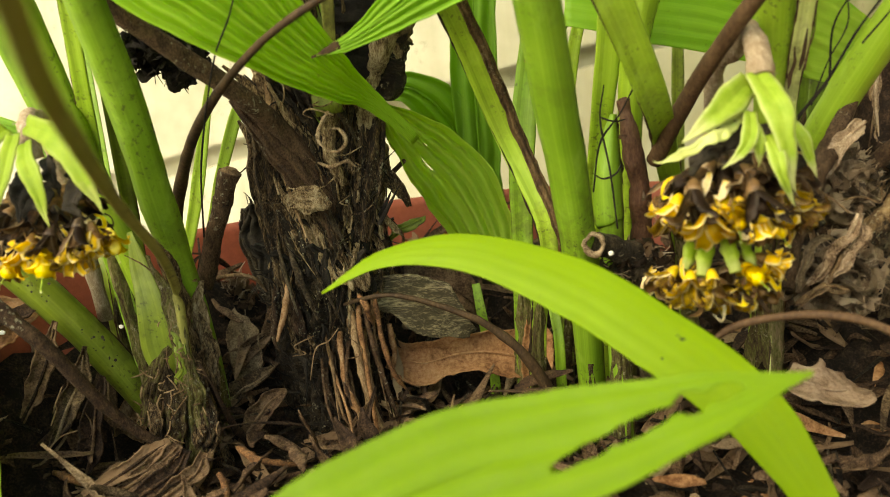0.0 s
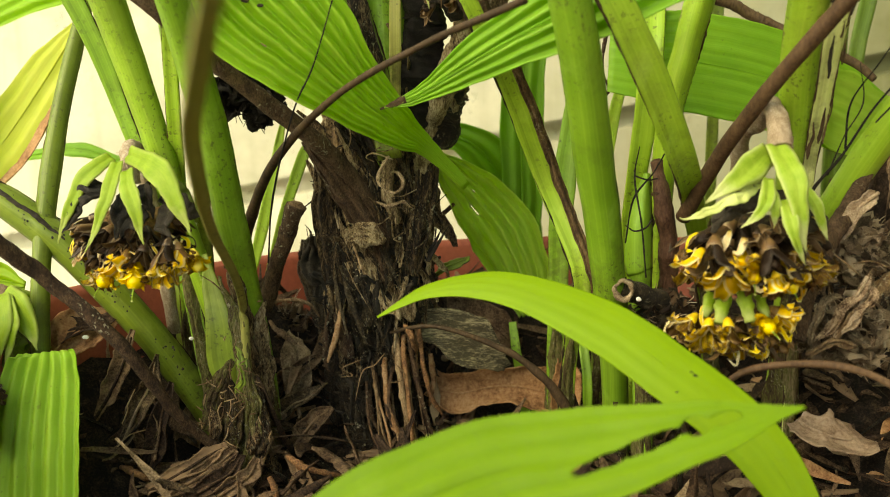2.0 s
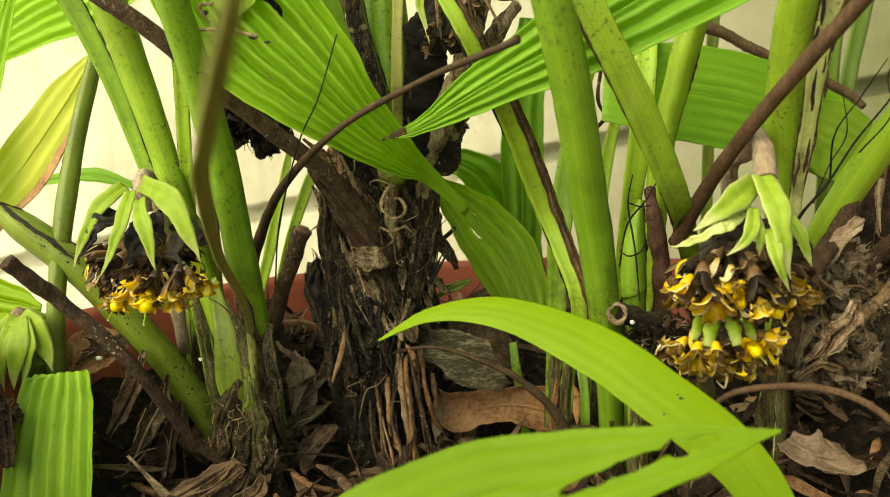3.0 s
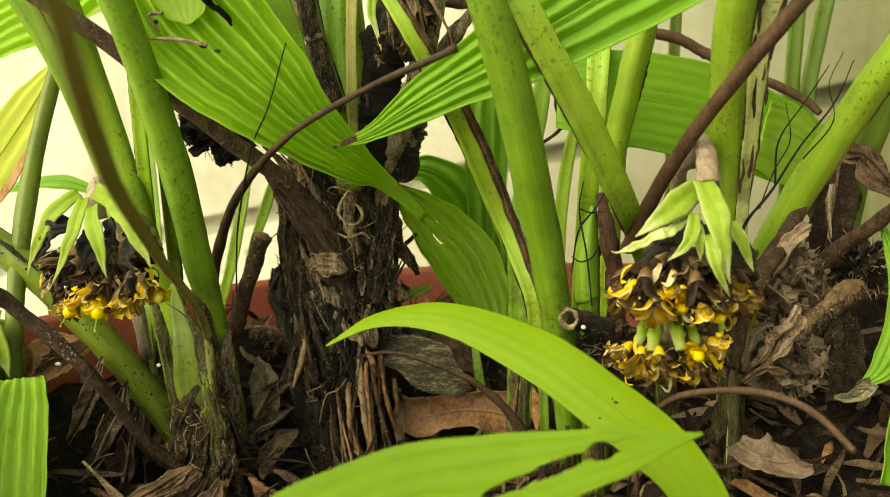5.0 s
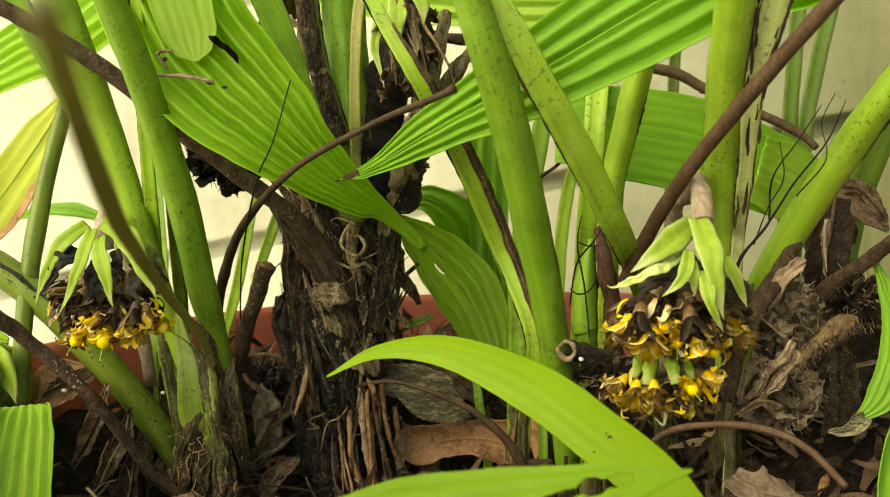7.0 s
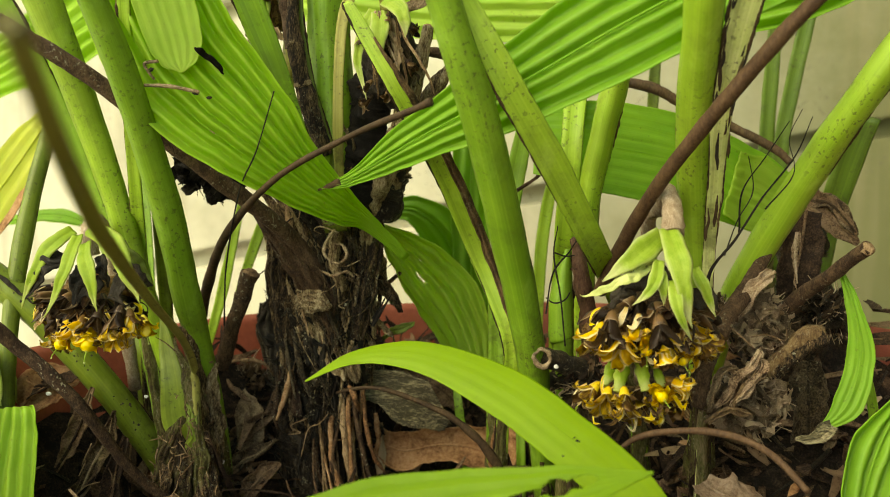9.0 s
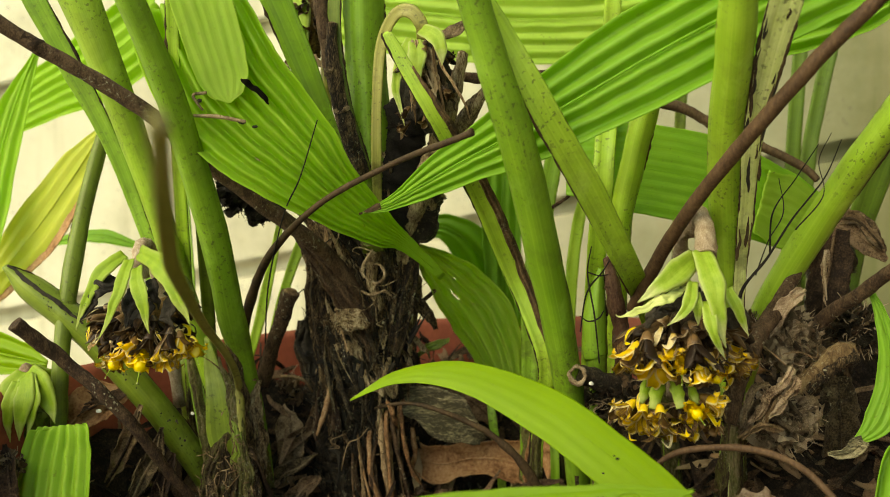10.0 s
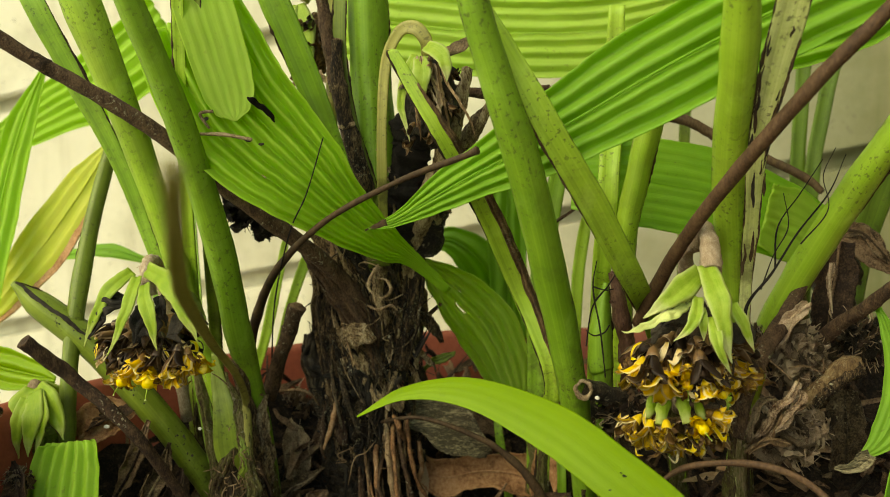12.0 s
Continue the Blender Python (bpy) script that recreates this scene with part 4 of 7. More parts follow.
stick([(-0.1426, 0.4300, 0.0783), (-0.1317, 0.4250, 0.1066), (-0.1205, 0.4180, 0.1308), (-0.1159, 0.4170, 0.1421)], [.0050, .0052, .0050, .0056], "grey-brown cut stub beside the trunk")
stick([(0.0935, 0.4000, 0.0941), (0.0914, 0.3900, 0.1236), (0.0870, 0.3850, 0.1444), (0.0838, 0.3850, 0.1674)], [.0050, .0052, .0047, .0030], "dark reddish-brown withered stalk with a torn top", RED_STICK, "dead_stalk", 0.3)
stick([(0.1860, 0.4050, 0.1080), (0.1952, 0.3920, 0.1232), (0.2001, 0.3850, 0.1322), (0.2062, 0.3750, 0.1415), (0.2123, 0.3600, 0.1518), (0.2230, 0.3400, 0.1680)], [.0030, .0036, .0040, .0038, .0038, .0036], "grey-brown stick lying across the dry heads")
stick([(0.1690, 0.3800, 0.0760), (0.1740, 0.3720, 0.0866), (0.1793, 0.3660, 0.0946), (0.1861, 0.3620, 0.1032), (0.1932, 0.3600, 0.1122), (0.2019, 0.3600, 0.1200), (0.2085, 0.3620, 0.1196)], [.0040, .0042, .0042, .0041, .0042, .0048, .0052], "thick brown broken branch with a knobbed end", DEAD_BAND, rough=.5)
stick([(0.1422, 0.3400, 0.0864), (0.1522, 0.3500, 0.1172), (0.1705, 0.3700, 0.1379), (0.1884, 0.3850, 0.1639)], [.005, .0055, .0045, .003], "split brown stalk behind the flower head")
stick([(0.0981, 0.3000, 0.0725), (0.1123, 0.3000, 0.0832), (0.1348, 0.2960, 0.0879), (0.1537, 0.2900, 0.0872), (0.1680, 0.2850, 0.0810), (0.1802, 0.2750, 0.0693)], [.0010, .0015, .0017, .0017, .0016, .0015], "bowed brown dead stalk", RUSSET_STICK, rough=.15, nodes=1)

# added sheet that makes the upper end of the big leaf paler
leaf([(-0.1329, 0.313, 0.3497), (-0.1293, 0.314, 0.3297), (-0.1234, 0.3155, 0.3066), (-0.1183, 0.3175, 0.2847), (-0.1151, 0.319, 0.2700), (-0.1137, 0.3198, 0.2610), (-0.1130, 0.32, 0.2560)], [0.0257, 0.0300, 0.0312, 0.0302, 0.0270, 0.0190, 0.0020], BLADE_THIN, "pale translucent sheet over the upper end of the big leaf", pleats=6, depth=.03, ragged=.0004, face=(0.1, -1, 0.25), rib=.2, rib_end=.3)
stick([(0.1963, 0.3450, 0.2312), (0.1899, 0.3500, 0.2119), (0.1756, 0.3520, 0.1916), (0.1633, 0.3520, 0.1710), (0.1518, 0.3580, 0.1521), (0.1528, 0.3700, 0.1283)], [.0002, .0004, .0005, .0007, .0009, .0014], "thin black forked twig", FIBRE, "twig")
stick([(0.1855, 0.3450, 0.2292), (0.1757, 0.3480, 0.2122), (0.1653, 0.3500, 0.1948), (0.1646, 0.3520, 0.1740)], [.0002, .0003, .0004, .0006], "thin black side twig", FIBRE, "twig")
stick([(0.1900, 0.3400, 0.2346), (0.1852, 0.3430, 0.2207), (0.1885, 0.3460, 0.2034), (0.1766, 0.3500, 0.1859)], [.0002, .0002, .0003, .0004], "thread-thin black side twig", FIBRE, "twig")
stick([(0.1667, 0.3450, 0.2124), (0.1699, 0.3480, 0.1949), (0.1633, 0.3500, 0.1801), (0.1583, 0.3550, 0.1617)], [.0002, .0003, .0003, .0004], "thread-thin black side twig", FIBRE, "twig")
stick([(-0.0673, 0.3250, 0.2464), (-0.0792, 0.3300, 0.2169), (-0.0929, 0.3400, 0.1952), (-0.1211, 0.3900, 0.1499), (-0.1357, 0.4200, 0.1077)], [.0003, .0004, .0004, .0005, .0005], "thread-thin dark twig in front of the leaf", FIBRE, "twig")
stick([(0.0755, 0.4600, 0.2970), (0.0605, 0.4600, 0.2225), (0.0641, 0.4600, 0.2038), (0.0416, 0.4600, 0.1872)], [.001, .0012, .0012, .001], "thin brown runner among the stalks", TWIG, "twig")
stick([(0.1108, 0.5000, 0.2641), (0.1375, 0.5000, 0.2575), (0.1601, 0.5000, 0.2454), (0.2098, 0.4900, 0.2194), (0.2230, 0.4850, 0.2080)], [.003, .0036, .0034, .003, .0022], "brown broken stick behind the stalks", SMOOTH_STICK, rough=0.2)
stick([(-0.0222, 0.4200, 0.2803), (0.0094, 0.4200, 0.2740), (0.0478, 0.4100, 0.2752)], [.003, .003, .002], "dry brown stick behind the stalks")

split = leaf_stalk([(0.1527, 0.3700, 0.1409), (0.1509, 0.3450, 0.1924), (0.1487, 0.3180, 0.2350), (0.1511, 0.2950, 0.2696), (0.1544, 0.2800, 0.2939), (0.1552, 0.2700, 0.3104)], [.006, 0.0072, 0.0097, 0.0129, 0.0145, .014], STALK_PALE, "half-dead bleached leaf stalk with brown flaking streaks", margin=2, thick=.25)

spine = curve_points([(0.1527, 0.3700, 0.1409), (0.1509, 0.3450, 0.1924), (0.1487, 0.3180, 0.2350), (0.1511, 0.2950, 0.2696), (0.1544, 0.2800, 0.2939)], 60)
flake_random = random.Random(31)
for n in range(22):
    at = flake_random.randrange(8, 52)
    across = flake_random.choice((.40, .46, .34, -.40, -.1, .15)) + flake_random.uniform(-.06, .06)
    long = flake_random.randrange(2, 8)
    pts = [spine[min(59, at + long * k // 3)] + Vector((along([.006, 0.0072, 0.0097, 0.0129, 0.0145], (at + long * k / 3) / 59) * across + flake_random.uniform(-.0004, .0004), -.0030, 0)) for k in range(4)]
    w = flake_random.uniform(.0006, .0018)
    part("flake", sheet(pts, [w * .3, w, w * .8, w * .2], (flake_random.uniform(-.4, .4), -1, 0), 0, 0, flake_random.uniform(-.4, .6), flake_random.uniform(-25, 25), 20, 7, .0007, seed=n), (MARGIN, DEAD_BAND, CHARRED)[n % 3], split, "brown flaking skin" if n % 3 else "dark rotten streak", .0004)

stick([(0.0886, 0.375, 0.1759), (0.0809, 0.375, 0.1621), (0.0714, 0.375, 0.149), (0.0676, 0.375, 0.1266)], [.0003, .0005, .0004], "thin black wiry thread among the stalks", FIBRE, "twig")
stick([(0.0739, 0.375, 0.1753), (0.0718, 0.375, 0.1593), (0.0756, 0.375, 0.1356), (0.0783, 0.375, 0.1086)], [.0003, .0005, .0004], "thin black wiry thread among the stalks", FIBRE, "twig")
stick([(0.0832, 0.375, 0.1592), (0.0781, 0.375, 0.1586), (0.0718, 0.375, 0.1607)], [.0003, .0005, .0004], "thin black wiry thread among the stalks", FIBRE, "twig")
stick([(0.0675, 0.375, 0.1356), (0.0722, 0.375, 0.1326), (0.0779, 0.375, 0.1344), (0.0807, 0.375, 0.1386)], [.0003, .0005, .0004], "thin black wiry thread among the stalks", FIBRE, "twig")

# ---- trunk ----


def strip(bm, base, out, length, width, bend, seed, lean=0.0):
    """One torn sheath strip that hugs the trunk and curls away at its end."""
    side = out.cross(Vector((0, 0, 1))).normalized()
    r = random.Random(seed)
    sway = lean + r.uniform(-0.3, 0.3)
    pts = [base, base + Vector((0, 0, length * 0.4)) + side * sway * length * 0.3, base + Vector((0, 0, length * 0.75)) + side * sway * length * 0.7 + out * bend * 0.3, base + Vector((0, 0, length)) + side * sway * length + out * bend]
    return sheet(pts, [width, width * 1.1, width * 0.8, width * 0.15], out, 2, 0.25, -0.5, 0, 12, 7, 0.0022, bm=bm, seed=seed)


def trunk():
    low, high = Vector((-0.0777, 0.4550, -0.0454)), Vector((-0.0652, 0.4450, 0.2138))
    root = thing("trunk", low, "dark fibrous trunk wrapped in torn leaf bases", "trunk")
    part("core", tube([low, (-0.0779, 0.4530, 0.0292), (-0.0770, 0.4520, 0.0935), (-0.0741, 0.4500, 0.1332), (-0.0672, 0.4470, 0.1873), high], [.031, .028, .026, .027, .025, .020], 48, 140, 0.22, 120), BARK_DARK, root)
    rng = random.Random(4)
    for n in range(230):
        f = rng.random() ** 0.8
        a = rng.uniform(math.pi * 0.95, math.pi * 2.05)
        out = Vector((math.cos(a), math.sin(a), 0))
        upper = f > 0.52
        r = (0.0295 if upper else 0.027) - 0.003 * f + rng.uniform(-.001, .0035)
        base = low.lerp(high, f * 0.9 + 0.03) + out * r
        mat = (BARK if rng.random() < 0.7 else BARK_DARK) if upper else (BARK_DARK if rng.random() < .6 else CHARRED if rng.random() < .6 else BARK)
        long = rng.uniform(0.025, 0.06) if upper else rng.uniform(0.010, 0.030)
        part("bark_strip", strip(bmesh.new(), base, out, long, rng.uniform(0.003, 0.010), rng.uniform(-0.003, 0.006) + (0.006 if rng.random() < .2 else 0), n, 0.35 if upper else 0.0), mat, root, "", 0.0008)
    # black torn plates that stand off at the ledge
    for n in range(13):
        a = math.pi * (0.97 + 0.085 * n) + rng.uniform(-.1, .1)
        out = Vector((math.cos(a), math.sin(a), 0))
        base = low.lerp(high, 0.50 + rng.uniform(-.05, .05)) + out * (0.029 + rng.uniform(0, .004))
        part("torn_plate", strip(bmesh.new(), base, out, rng.uniform(0.012, 0.024), rng.uniform(0.006, 0.013), rng.uniform(0.004, 0.010), 300 + n, 0.0), CHARRED, root, "black torn leaf base", 0.0012)
    c = Vector((-0.1087, 0.4550, 0.0755))
    part("torn_plate", sheet([c, (-0.1114, 0.4550, 0.0910), (-0.1145, 0.4560, 0.1044), (-0.1137, 0.4570, 0.1178)], [.007, .012, .014, .008], (-.2, -1, 0), 2, .3, -.3, 8, 26, 11, .004), CHARRED, root, "black torn leaf base", .0015)
    # long diagonal leaf bases
    for pts, w, m in (
        ([(-0.0980, 0.3950, 0.1808), (-0.0802, 0.4050, 0.1513), (-0.0653, 0.4150, 0.1206), (-0.0604, 0.4200, 0.0974)], [.007, .012, .015, .007], TWIG),
        ([(-0.0921, 0.4100, 0.1686), (-0.0942, 0.4200, 0.1380), (-0.0929, 0.4250, 0.1071), (-0.0898, 0.4300, 0.0677)], [.012, .018, .016, .010], BARK),
        ([(-0.0368, 0.4400, 0.1949), (-0.0377, 0.4300, 0.1588), (-0.0431, 0.4250, 0.1300), (-0.0476, 0.4250, 0.1002)], [.010, .016, .018, .012], BARK),
        ([(-0.0512, 0.4250, 0.1741), (-0.0575, 0.4150, 0.1607), (-0.0559, 0.4120, 0.1431), (-0.0524, 0.4150, 0.1317)], [.003, .006, .007, .002], BARK),
        ([(-0.1209, 0.4700, 0.1134), (-0.1195, 0.4680, 0.0892), (-0.1104, 0.4600, 0.0669), (-0.1056, 0.4550, 0.0440)], [.010, .014, .014, .010], BARK_DARK),
    ):
        part("leaf_base", sheet(pts, w, (0, -1, 0.1), 3, 0.3, -0.6, 0, 30, 13, 0.002), m, root, "brown fibrous leaf base", 0.002)
    # ring-shaped knot and curled shreds
    c = Vector((-0.0694, 0.4080, 0.1249))
    part("knot", sheet([c + Vector((-0.011, 0, -0.002)), c + Vector((-0.004, -0.004, 0.002)), c + Vector((0.005, -0.004, 0.001)), c + Vector((0.011, 0, -0.004))], [.003, .013, .015, .004], (0, -1, 0.2), 4, 0.25, -0.5, 0, 16, 9, 0.0016), BARK, root, "pale papery knot", 0.0008)
    for n in range(14):
        p = Vector((-0.0603, 0.4120, 0.1431)) + Vector((rng.uniform(-.03, .03), rng.uniform(-.004, .004), rng.uniform(-.03, .04)))
        k, turn = rng.uniform(.004, .011), rng.uniform(0, 6)
        part("curled_fibre", tube([p + Vector((k * math.cos(turn + i), -0.004 - 0.002 * math.sin(i * 2), k * math.sin(turn + i) * .7 + .004 * i)) for i in range(4)], [.0005, .0004, .0003], 5, 24, .4, 300), BARK, root, "thin curled fibre")
    for n in range(26):
        f, a = rng.uniform(.45, .92), rng.uniform(math.pi * 1.08, math.pi * 1.95)
        out = Vector((math.cos(a), math.sin(a), 0))
        side = Vector((-out.y, out.x, 0))
        p = low.lerp(high, f) + out * (.0315 - .003 * f)
        k, lean = rng.uniform(.018, .045), rng.gauss(.35, .3)
        pts = [p, p + Vector((0, 0, -k * .4)) + side * lean * k * .4 + out * .002, p + Vector((0, 0, -k * .75)) + side * lean * k * .8 + out * .003, p + Vector((0, 0, -k)) + side * lean * k + out * rng.uniform(0, .006)]
        w = rng.uniform(.004, .011)
        part("bark_shred", sheet(pts, [w * .3, w, w * .8, w * .2], out, 3, .3, rng.uniform(-.8, .2), rng.uniform(-40, 40), 22, 13, .0026, rng.uniform(-.8, .8), seed=n), BARK if n % 3 else TWIG, root, "torn warm brown bark shred", .0008)
    # long strands and crumbs that cover the bark, too many to count
    for name, mat, count, label in (("bark_strand_tangle", BARK, 150, "warm brown fibre strands"), ("dark_strand_tangle", BARK_DARK, 130, "dark fibre strands"), ("straw_strand_tangle", STRAW, 24, "pale straw-coloured strands")):
        bm = bmesh.new()
        for n in range(count):
            f, a = rng.uniform(.05, .97), rng.uniform(math.pi * 0.92, math.pi * 2.08)
            if mat is not BARK_DARK and f < .5 and rng.random() < .9:
                continue
            out = Vector((math.cos(a), math.sin(a), 0))
            side = Vector((-out.y, out.x, 0))
            r0 = 0.0318 - 0.004 * f + rng.uniform(-.0015, .0030)
            k = rng.uniform(.012, .060) if f > .5 else rng.uniform(.006, .024)
            lean = rng.gauss(.30 if f > .5 and out.x < .2 else 0, .20)
            p = low.lerp(high, f) + out * r0
            q = p + Vector((0, 0, -k)) + side * lean * k + out * rng.uniform(-.002, .003)
            m = p.lerp(q, .5) + out * rng.uniform(0, .003) + side * rng.gauss(0, .002)
            w = rng.choice((.0003, .0005, .0008, .0012, .0019))
            tube([p, m, q], [w * .6, w, w * .4], 5, 9, .6, 240, rng.uniform(.4, 1), bm=bm, seed=n, caps=False)
        tagged(part(name, bm, mat, root, label), "", "", "", "stuff")
    bm = bmesh.new()
    for n in range(1800):
        f, a = rng.uniform(.42, .97), rng.uniform(math.pi * 0.95, math.pi * 2.05)
        out = Vector((math.cos(a), math.sin(a), 0))
        p = low.lerp(high, f) + out * (0.0325 - 0.004 * f + rng.uniform(0, .0028))
        if noise.noise(p * 70) < rng.uniform(-.35, .25):
            continue
        k = abs(rng.gauss(.0002, .00025)) + .00015
        turn = Euler((rng.uniform(0, 3), rng.uniform(0, 3), rng.uniform(0, 3))).to_matrix().to_4x4()
        bmesh.ops.create_icosphere(bm, subdivisions=1, radius=k, matrix=Matrix.Translation(p) @ turn @ Matrix.Diagonal((rng.uniform(.6, 1.8), .35, rng.uniform(.6, 1.4), 1)))
    tagged(part("crumb_dust", bm, LICHEN, root, "pale dusty crumbs and lichen"), "", "", "", "stuff")
    for pts in [[(-0.0592, 0.408, 0.1704), (-0.0629, 0.402, 0.1634), (-0.064, 0.4, 0.1568), (-0.0601, 0.399, 0.1517)], [(-0.0601, 0.399, 0.1517), (-0.054, 0.398, 0.1511), (-0.0501, 0.399, 0.1555), (-0.0531, 0.402, 0.1611), (-0.0587, 0.404, 0.1616)], [(-0.0661, 0.402, 0.1455), (-0.0585, 0.4, 0.1431), (-0.0512, 0.4, 0.1457), (-0.0464, 0.402, 0.1421)]]:
        part("curled_fibre", tube([Vector(p) + Vector((0.005, 0, 0)) for p in pts], [.0006, .0011, .0010, .0004], 7, 40, .5, 260, .6), PALE, root, "pale curled strip of bark")
    # loose hairs, too fine to count
    bm = bmesh.new()
    for n in range(170):
        f, a = rng.random(), rng.uniform(math.pi * 0.9, math.pi * 2.1)
        out = Vector((math.cos(a), math.sin(a), 0))
        p = low.lerp(high, f) + out * (0.030 - 0.003 * f)
        q = p + out * rng.uniform(0.002, 0.010) + Vector((rng.uniform(-.01, .01), 0, rng.uniform(-.016, .016)))
        tube([p, p.lerp(q, 0.5) + Vector((0, -0.002, rng.uniform(-.005, .005))), q], [.0005, .0004, .0002], 4, 6, bm=bm, caps=False)
    tagged(part("fibre_tangle", bm, FIBRE, root), "", "", "", "stuff")
    root.location.x -= 0.0050
    return root


trunk()


def roots():
    """The bundle of bare roots at the foot of the trunk, each one apart."""
    rng = random.Random(9)
    for n in range(22):
        f = n / 21
        top = Vector((-0.0800, 0.4260, 0.0500)).lerp(Vector((-0.0480, 0.4250, 0.0560)), f) + Vector((rng.uniform(-.003, .003), rng.uniform(-.006, .008), rng.uniform(-.016, .010)))
        low = Vector((-0.0700, 0.4150, -0.0030)).lerp(Vector((-0.0330, 0.4150, 0.0015)), f) + Vector((rng.uniform(-.007, .007), rng.uniform(-.014, .008), rng.uniform(-.014, .010)))
        mid = top.lerp(low, rng.uniform(.35, .65)) + Vector((rng.uniform(-.004, .005), -0.007, 0))
        w = rng.choice((.0008, .0010, .0013, .0017))
        orange = n % 6 == 3
        tagged(part("root", tube([top + Vector((0, 0.012, 0.004)), top, mid, low], [w * .7, w, w * rng.uniform(.8, 1.3), w * .4], 8, 34, 0.6, 210, seed=n), ROOT if orange else STRAW if n % 3 == 1 else TWIG), "orange-brown bare root hanging from the trunk" if orange else "thin brown bare root hanging from the trunk", "root", "bare roots")
    for pts in ([(-0.0924, 0.4200, 0.0802), (-0.0957, 0.4150, 0.0645), (-0.0999, 0.4100, 0.0500)], [(-0.0542, 0.4150, 0.0720), (-0.0492, 0.4100, 0.0658), (-0.0486, 0.4200, 0.0532)], [(-0.1113, 0.3600, 0.0132), (-0.0969, 0.3500, 0.0104), (-0.0779, 0.3600, 0.0022)], [(-0.2005, 0.3500, 0.0086), (-0.1853, 0.3400, 0.0094), (-0.1804, 0.3450, 0.0026)], [(-0.1147, 0.3400, 0.0095), (-0.1102, 0.3350, 0.0047), (-0.1079, 0.3300, -0.0042)], [(-0.0428, 0.4400, 0.0473), (-0.0414, 0.4400, 0.0289), (-0.0450, 0.4450, 0.0121)]):
        tagged(part("root", tube(pts, [.0012, .0020, .0016, .0006], 8, 26, 0.6, 210), ROOT), "bright orange-brown broken root", "root", "bare roots")


roots()

# sheaths above the trunk
leaf_stalk([(-0.0658, 0.4300, 0.1626), (-0.0631, 0.4250, 0.2143), (-0.0637, 0.4200, 0.2782), (-0.0628, 0.4150, 0.3294), (-0.0613, 0.4100, 0.3620)], [.022, 0.0298, 0.0267, 0.0258, .024], STALK, "stout grey-green sheath growing out of the trunk", keel=True, margin=1, thick=.45, groove=.1, foot=False)
leaf_stalk([(-0.0591, 0.4100, 0.1685), (-0.0650, 0.4100, 0.2147), (-0.0749, 0.4050, 0.2601), (-0.0775, 0.4000, 0.3005), (-0.0755, 0.4000, 0.3405)], [.014, 0.0138, 0.0116, 0.0088, .008], STALK_DARK, "old stalk covered with dark brown flakes", margin=2, groove=.2, foot=False)
stick([(-0.0637, 0.4050, 0.2148), (-0.0709, 0.3980, 0.2459), (-0.0769, 0.3950, 0.2764), (-0.0776, 0.3950, 0.3065)], [.005, .0055, .0048, .003], "brown flaking bark strip along the old stalk", BARK, "bark_strip")
stick([(-0.0800, 0.4000, 0.2770), (-0.0843, 0.4000, 0.3075), (-0.0881, 0.4000, 0.3411)], [.004, .0042, .004], "smooth brown side stalk", TWIG)
leaf_stalk([(-0.0634, 0.4000, 0.1836), (-0.0754, 0.3850, 0.2356), (-0.0897, 0.3750, 0.2815), (-0.1033, 0.3650, 0.3221), (-0.1136, 0.3600, 0.3495)], [.008, 0.0098, 0.0161, 0.0170, .016], STALK, "green leaf stalk behind the big leaf", margin=-1, foot=False)
stick([(-0.0510, 0.4400, 0.1576), (-0.0389, 0.4300, 0.1882), (-0.0182, 0.4100, 0.2312), (-0.0056, 0.4000, 0.2644), (-0.0001, 0.4000, 0.2875)], [.010, .009, .006, .0045, .003], "brown ragged dead stalk beside the sheath", BARK, "dead_stalk", 0.4)
stick([(-0.0276, 0.4300, 0.1954), (-0.0127, 0.4200, 0.2276), (0.0032, 0.4100, 0.2547), (0.0138, 0.4100, 0.2679)], [.006, .006, .005, .003], "rough grey dead stalk", BARK, "dead_stalk", 0.4)
stick([(-0.0484, 0.4300, 0.1810), (-0.0446, 0.4250, 0.2139), (-0.0391, 0.4200, 0.2494), (-0.0331, 0.4200, 0.2737)], [.012, .014, .011, .006], "black rotting leaf base", FIBRE, "dead_stalk", 0.5)
stick([(-0.0360, 0.4350, 0.1750), (-0.0270, 0.4320, 0.2050), (-0.0160, 0.4300, 0.2310), (-0.0070, 0.4300, 0.2500)], [.010, .0105, .009, .005], "dark brown rotting leaf base", BARK_DARK, "dead_stalk", 0.5)

# ---- flower heads ----
def petal(bm, turn, length, width, open_angle, droop, curl, seed):
    """One fleshy petal of a floret that points along +z; its point rolls outwards."""
    r = random.Random(seed)
    d = Vector((math.cos(turn), math.sin(turn), 0))
    up = Vector((0, 0, 1))
    a, b, c = radians(open_angle), radians(open_angle) + droop, radians(open_angle) + droop + curl
    points = [d * 0.0012]
    for angle, share in ((a, 0.36), (a, 0.26), (b, 0.20), (c, 0.18)):
        points.append(points[-1] + (d * math.sin(angle) + up * math.cos(angle)) * length * share)
    return sheet(points, [width * 0.55, width * 0.95, width, width * 0.70, width * 0.10], d * -1 + up * 0.3, 0, 0, 0.55, r.uniform(-25, 25), 15, 7, 0.0007, bm=bm, seed=seed)


FLORETS = {}


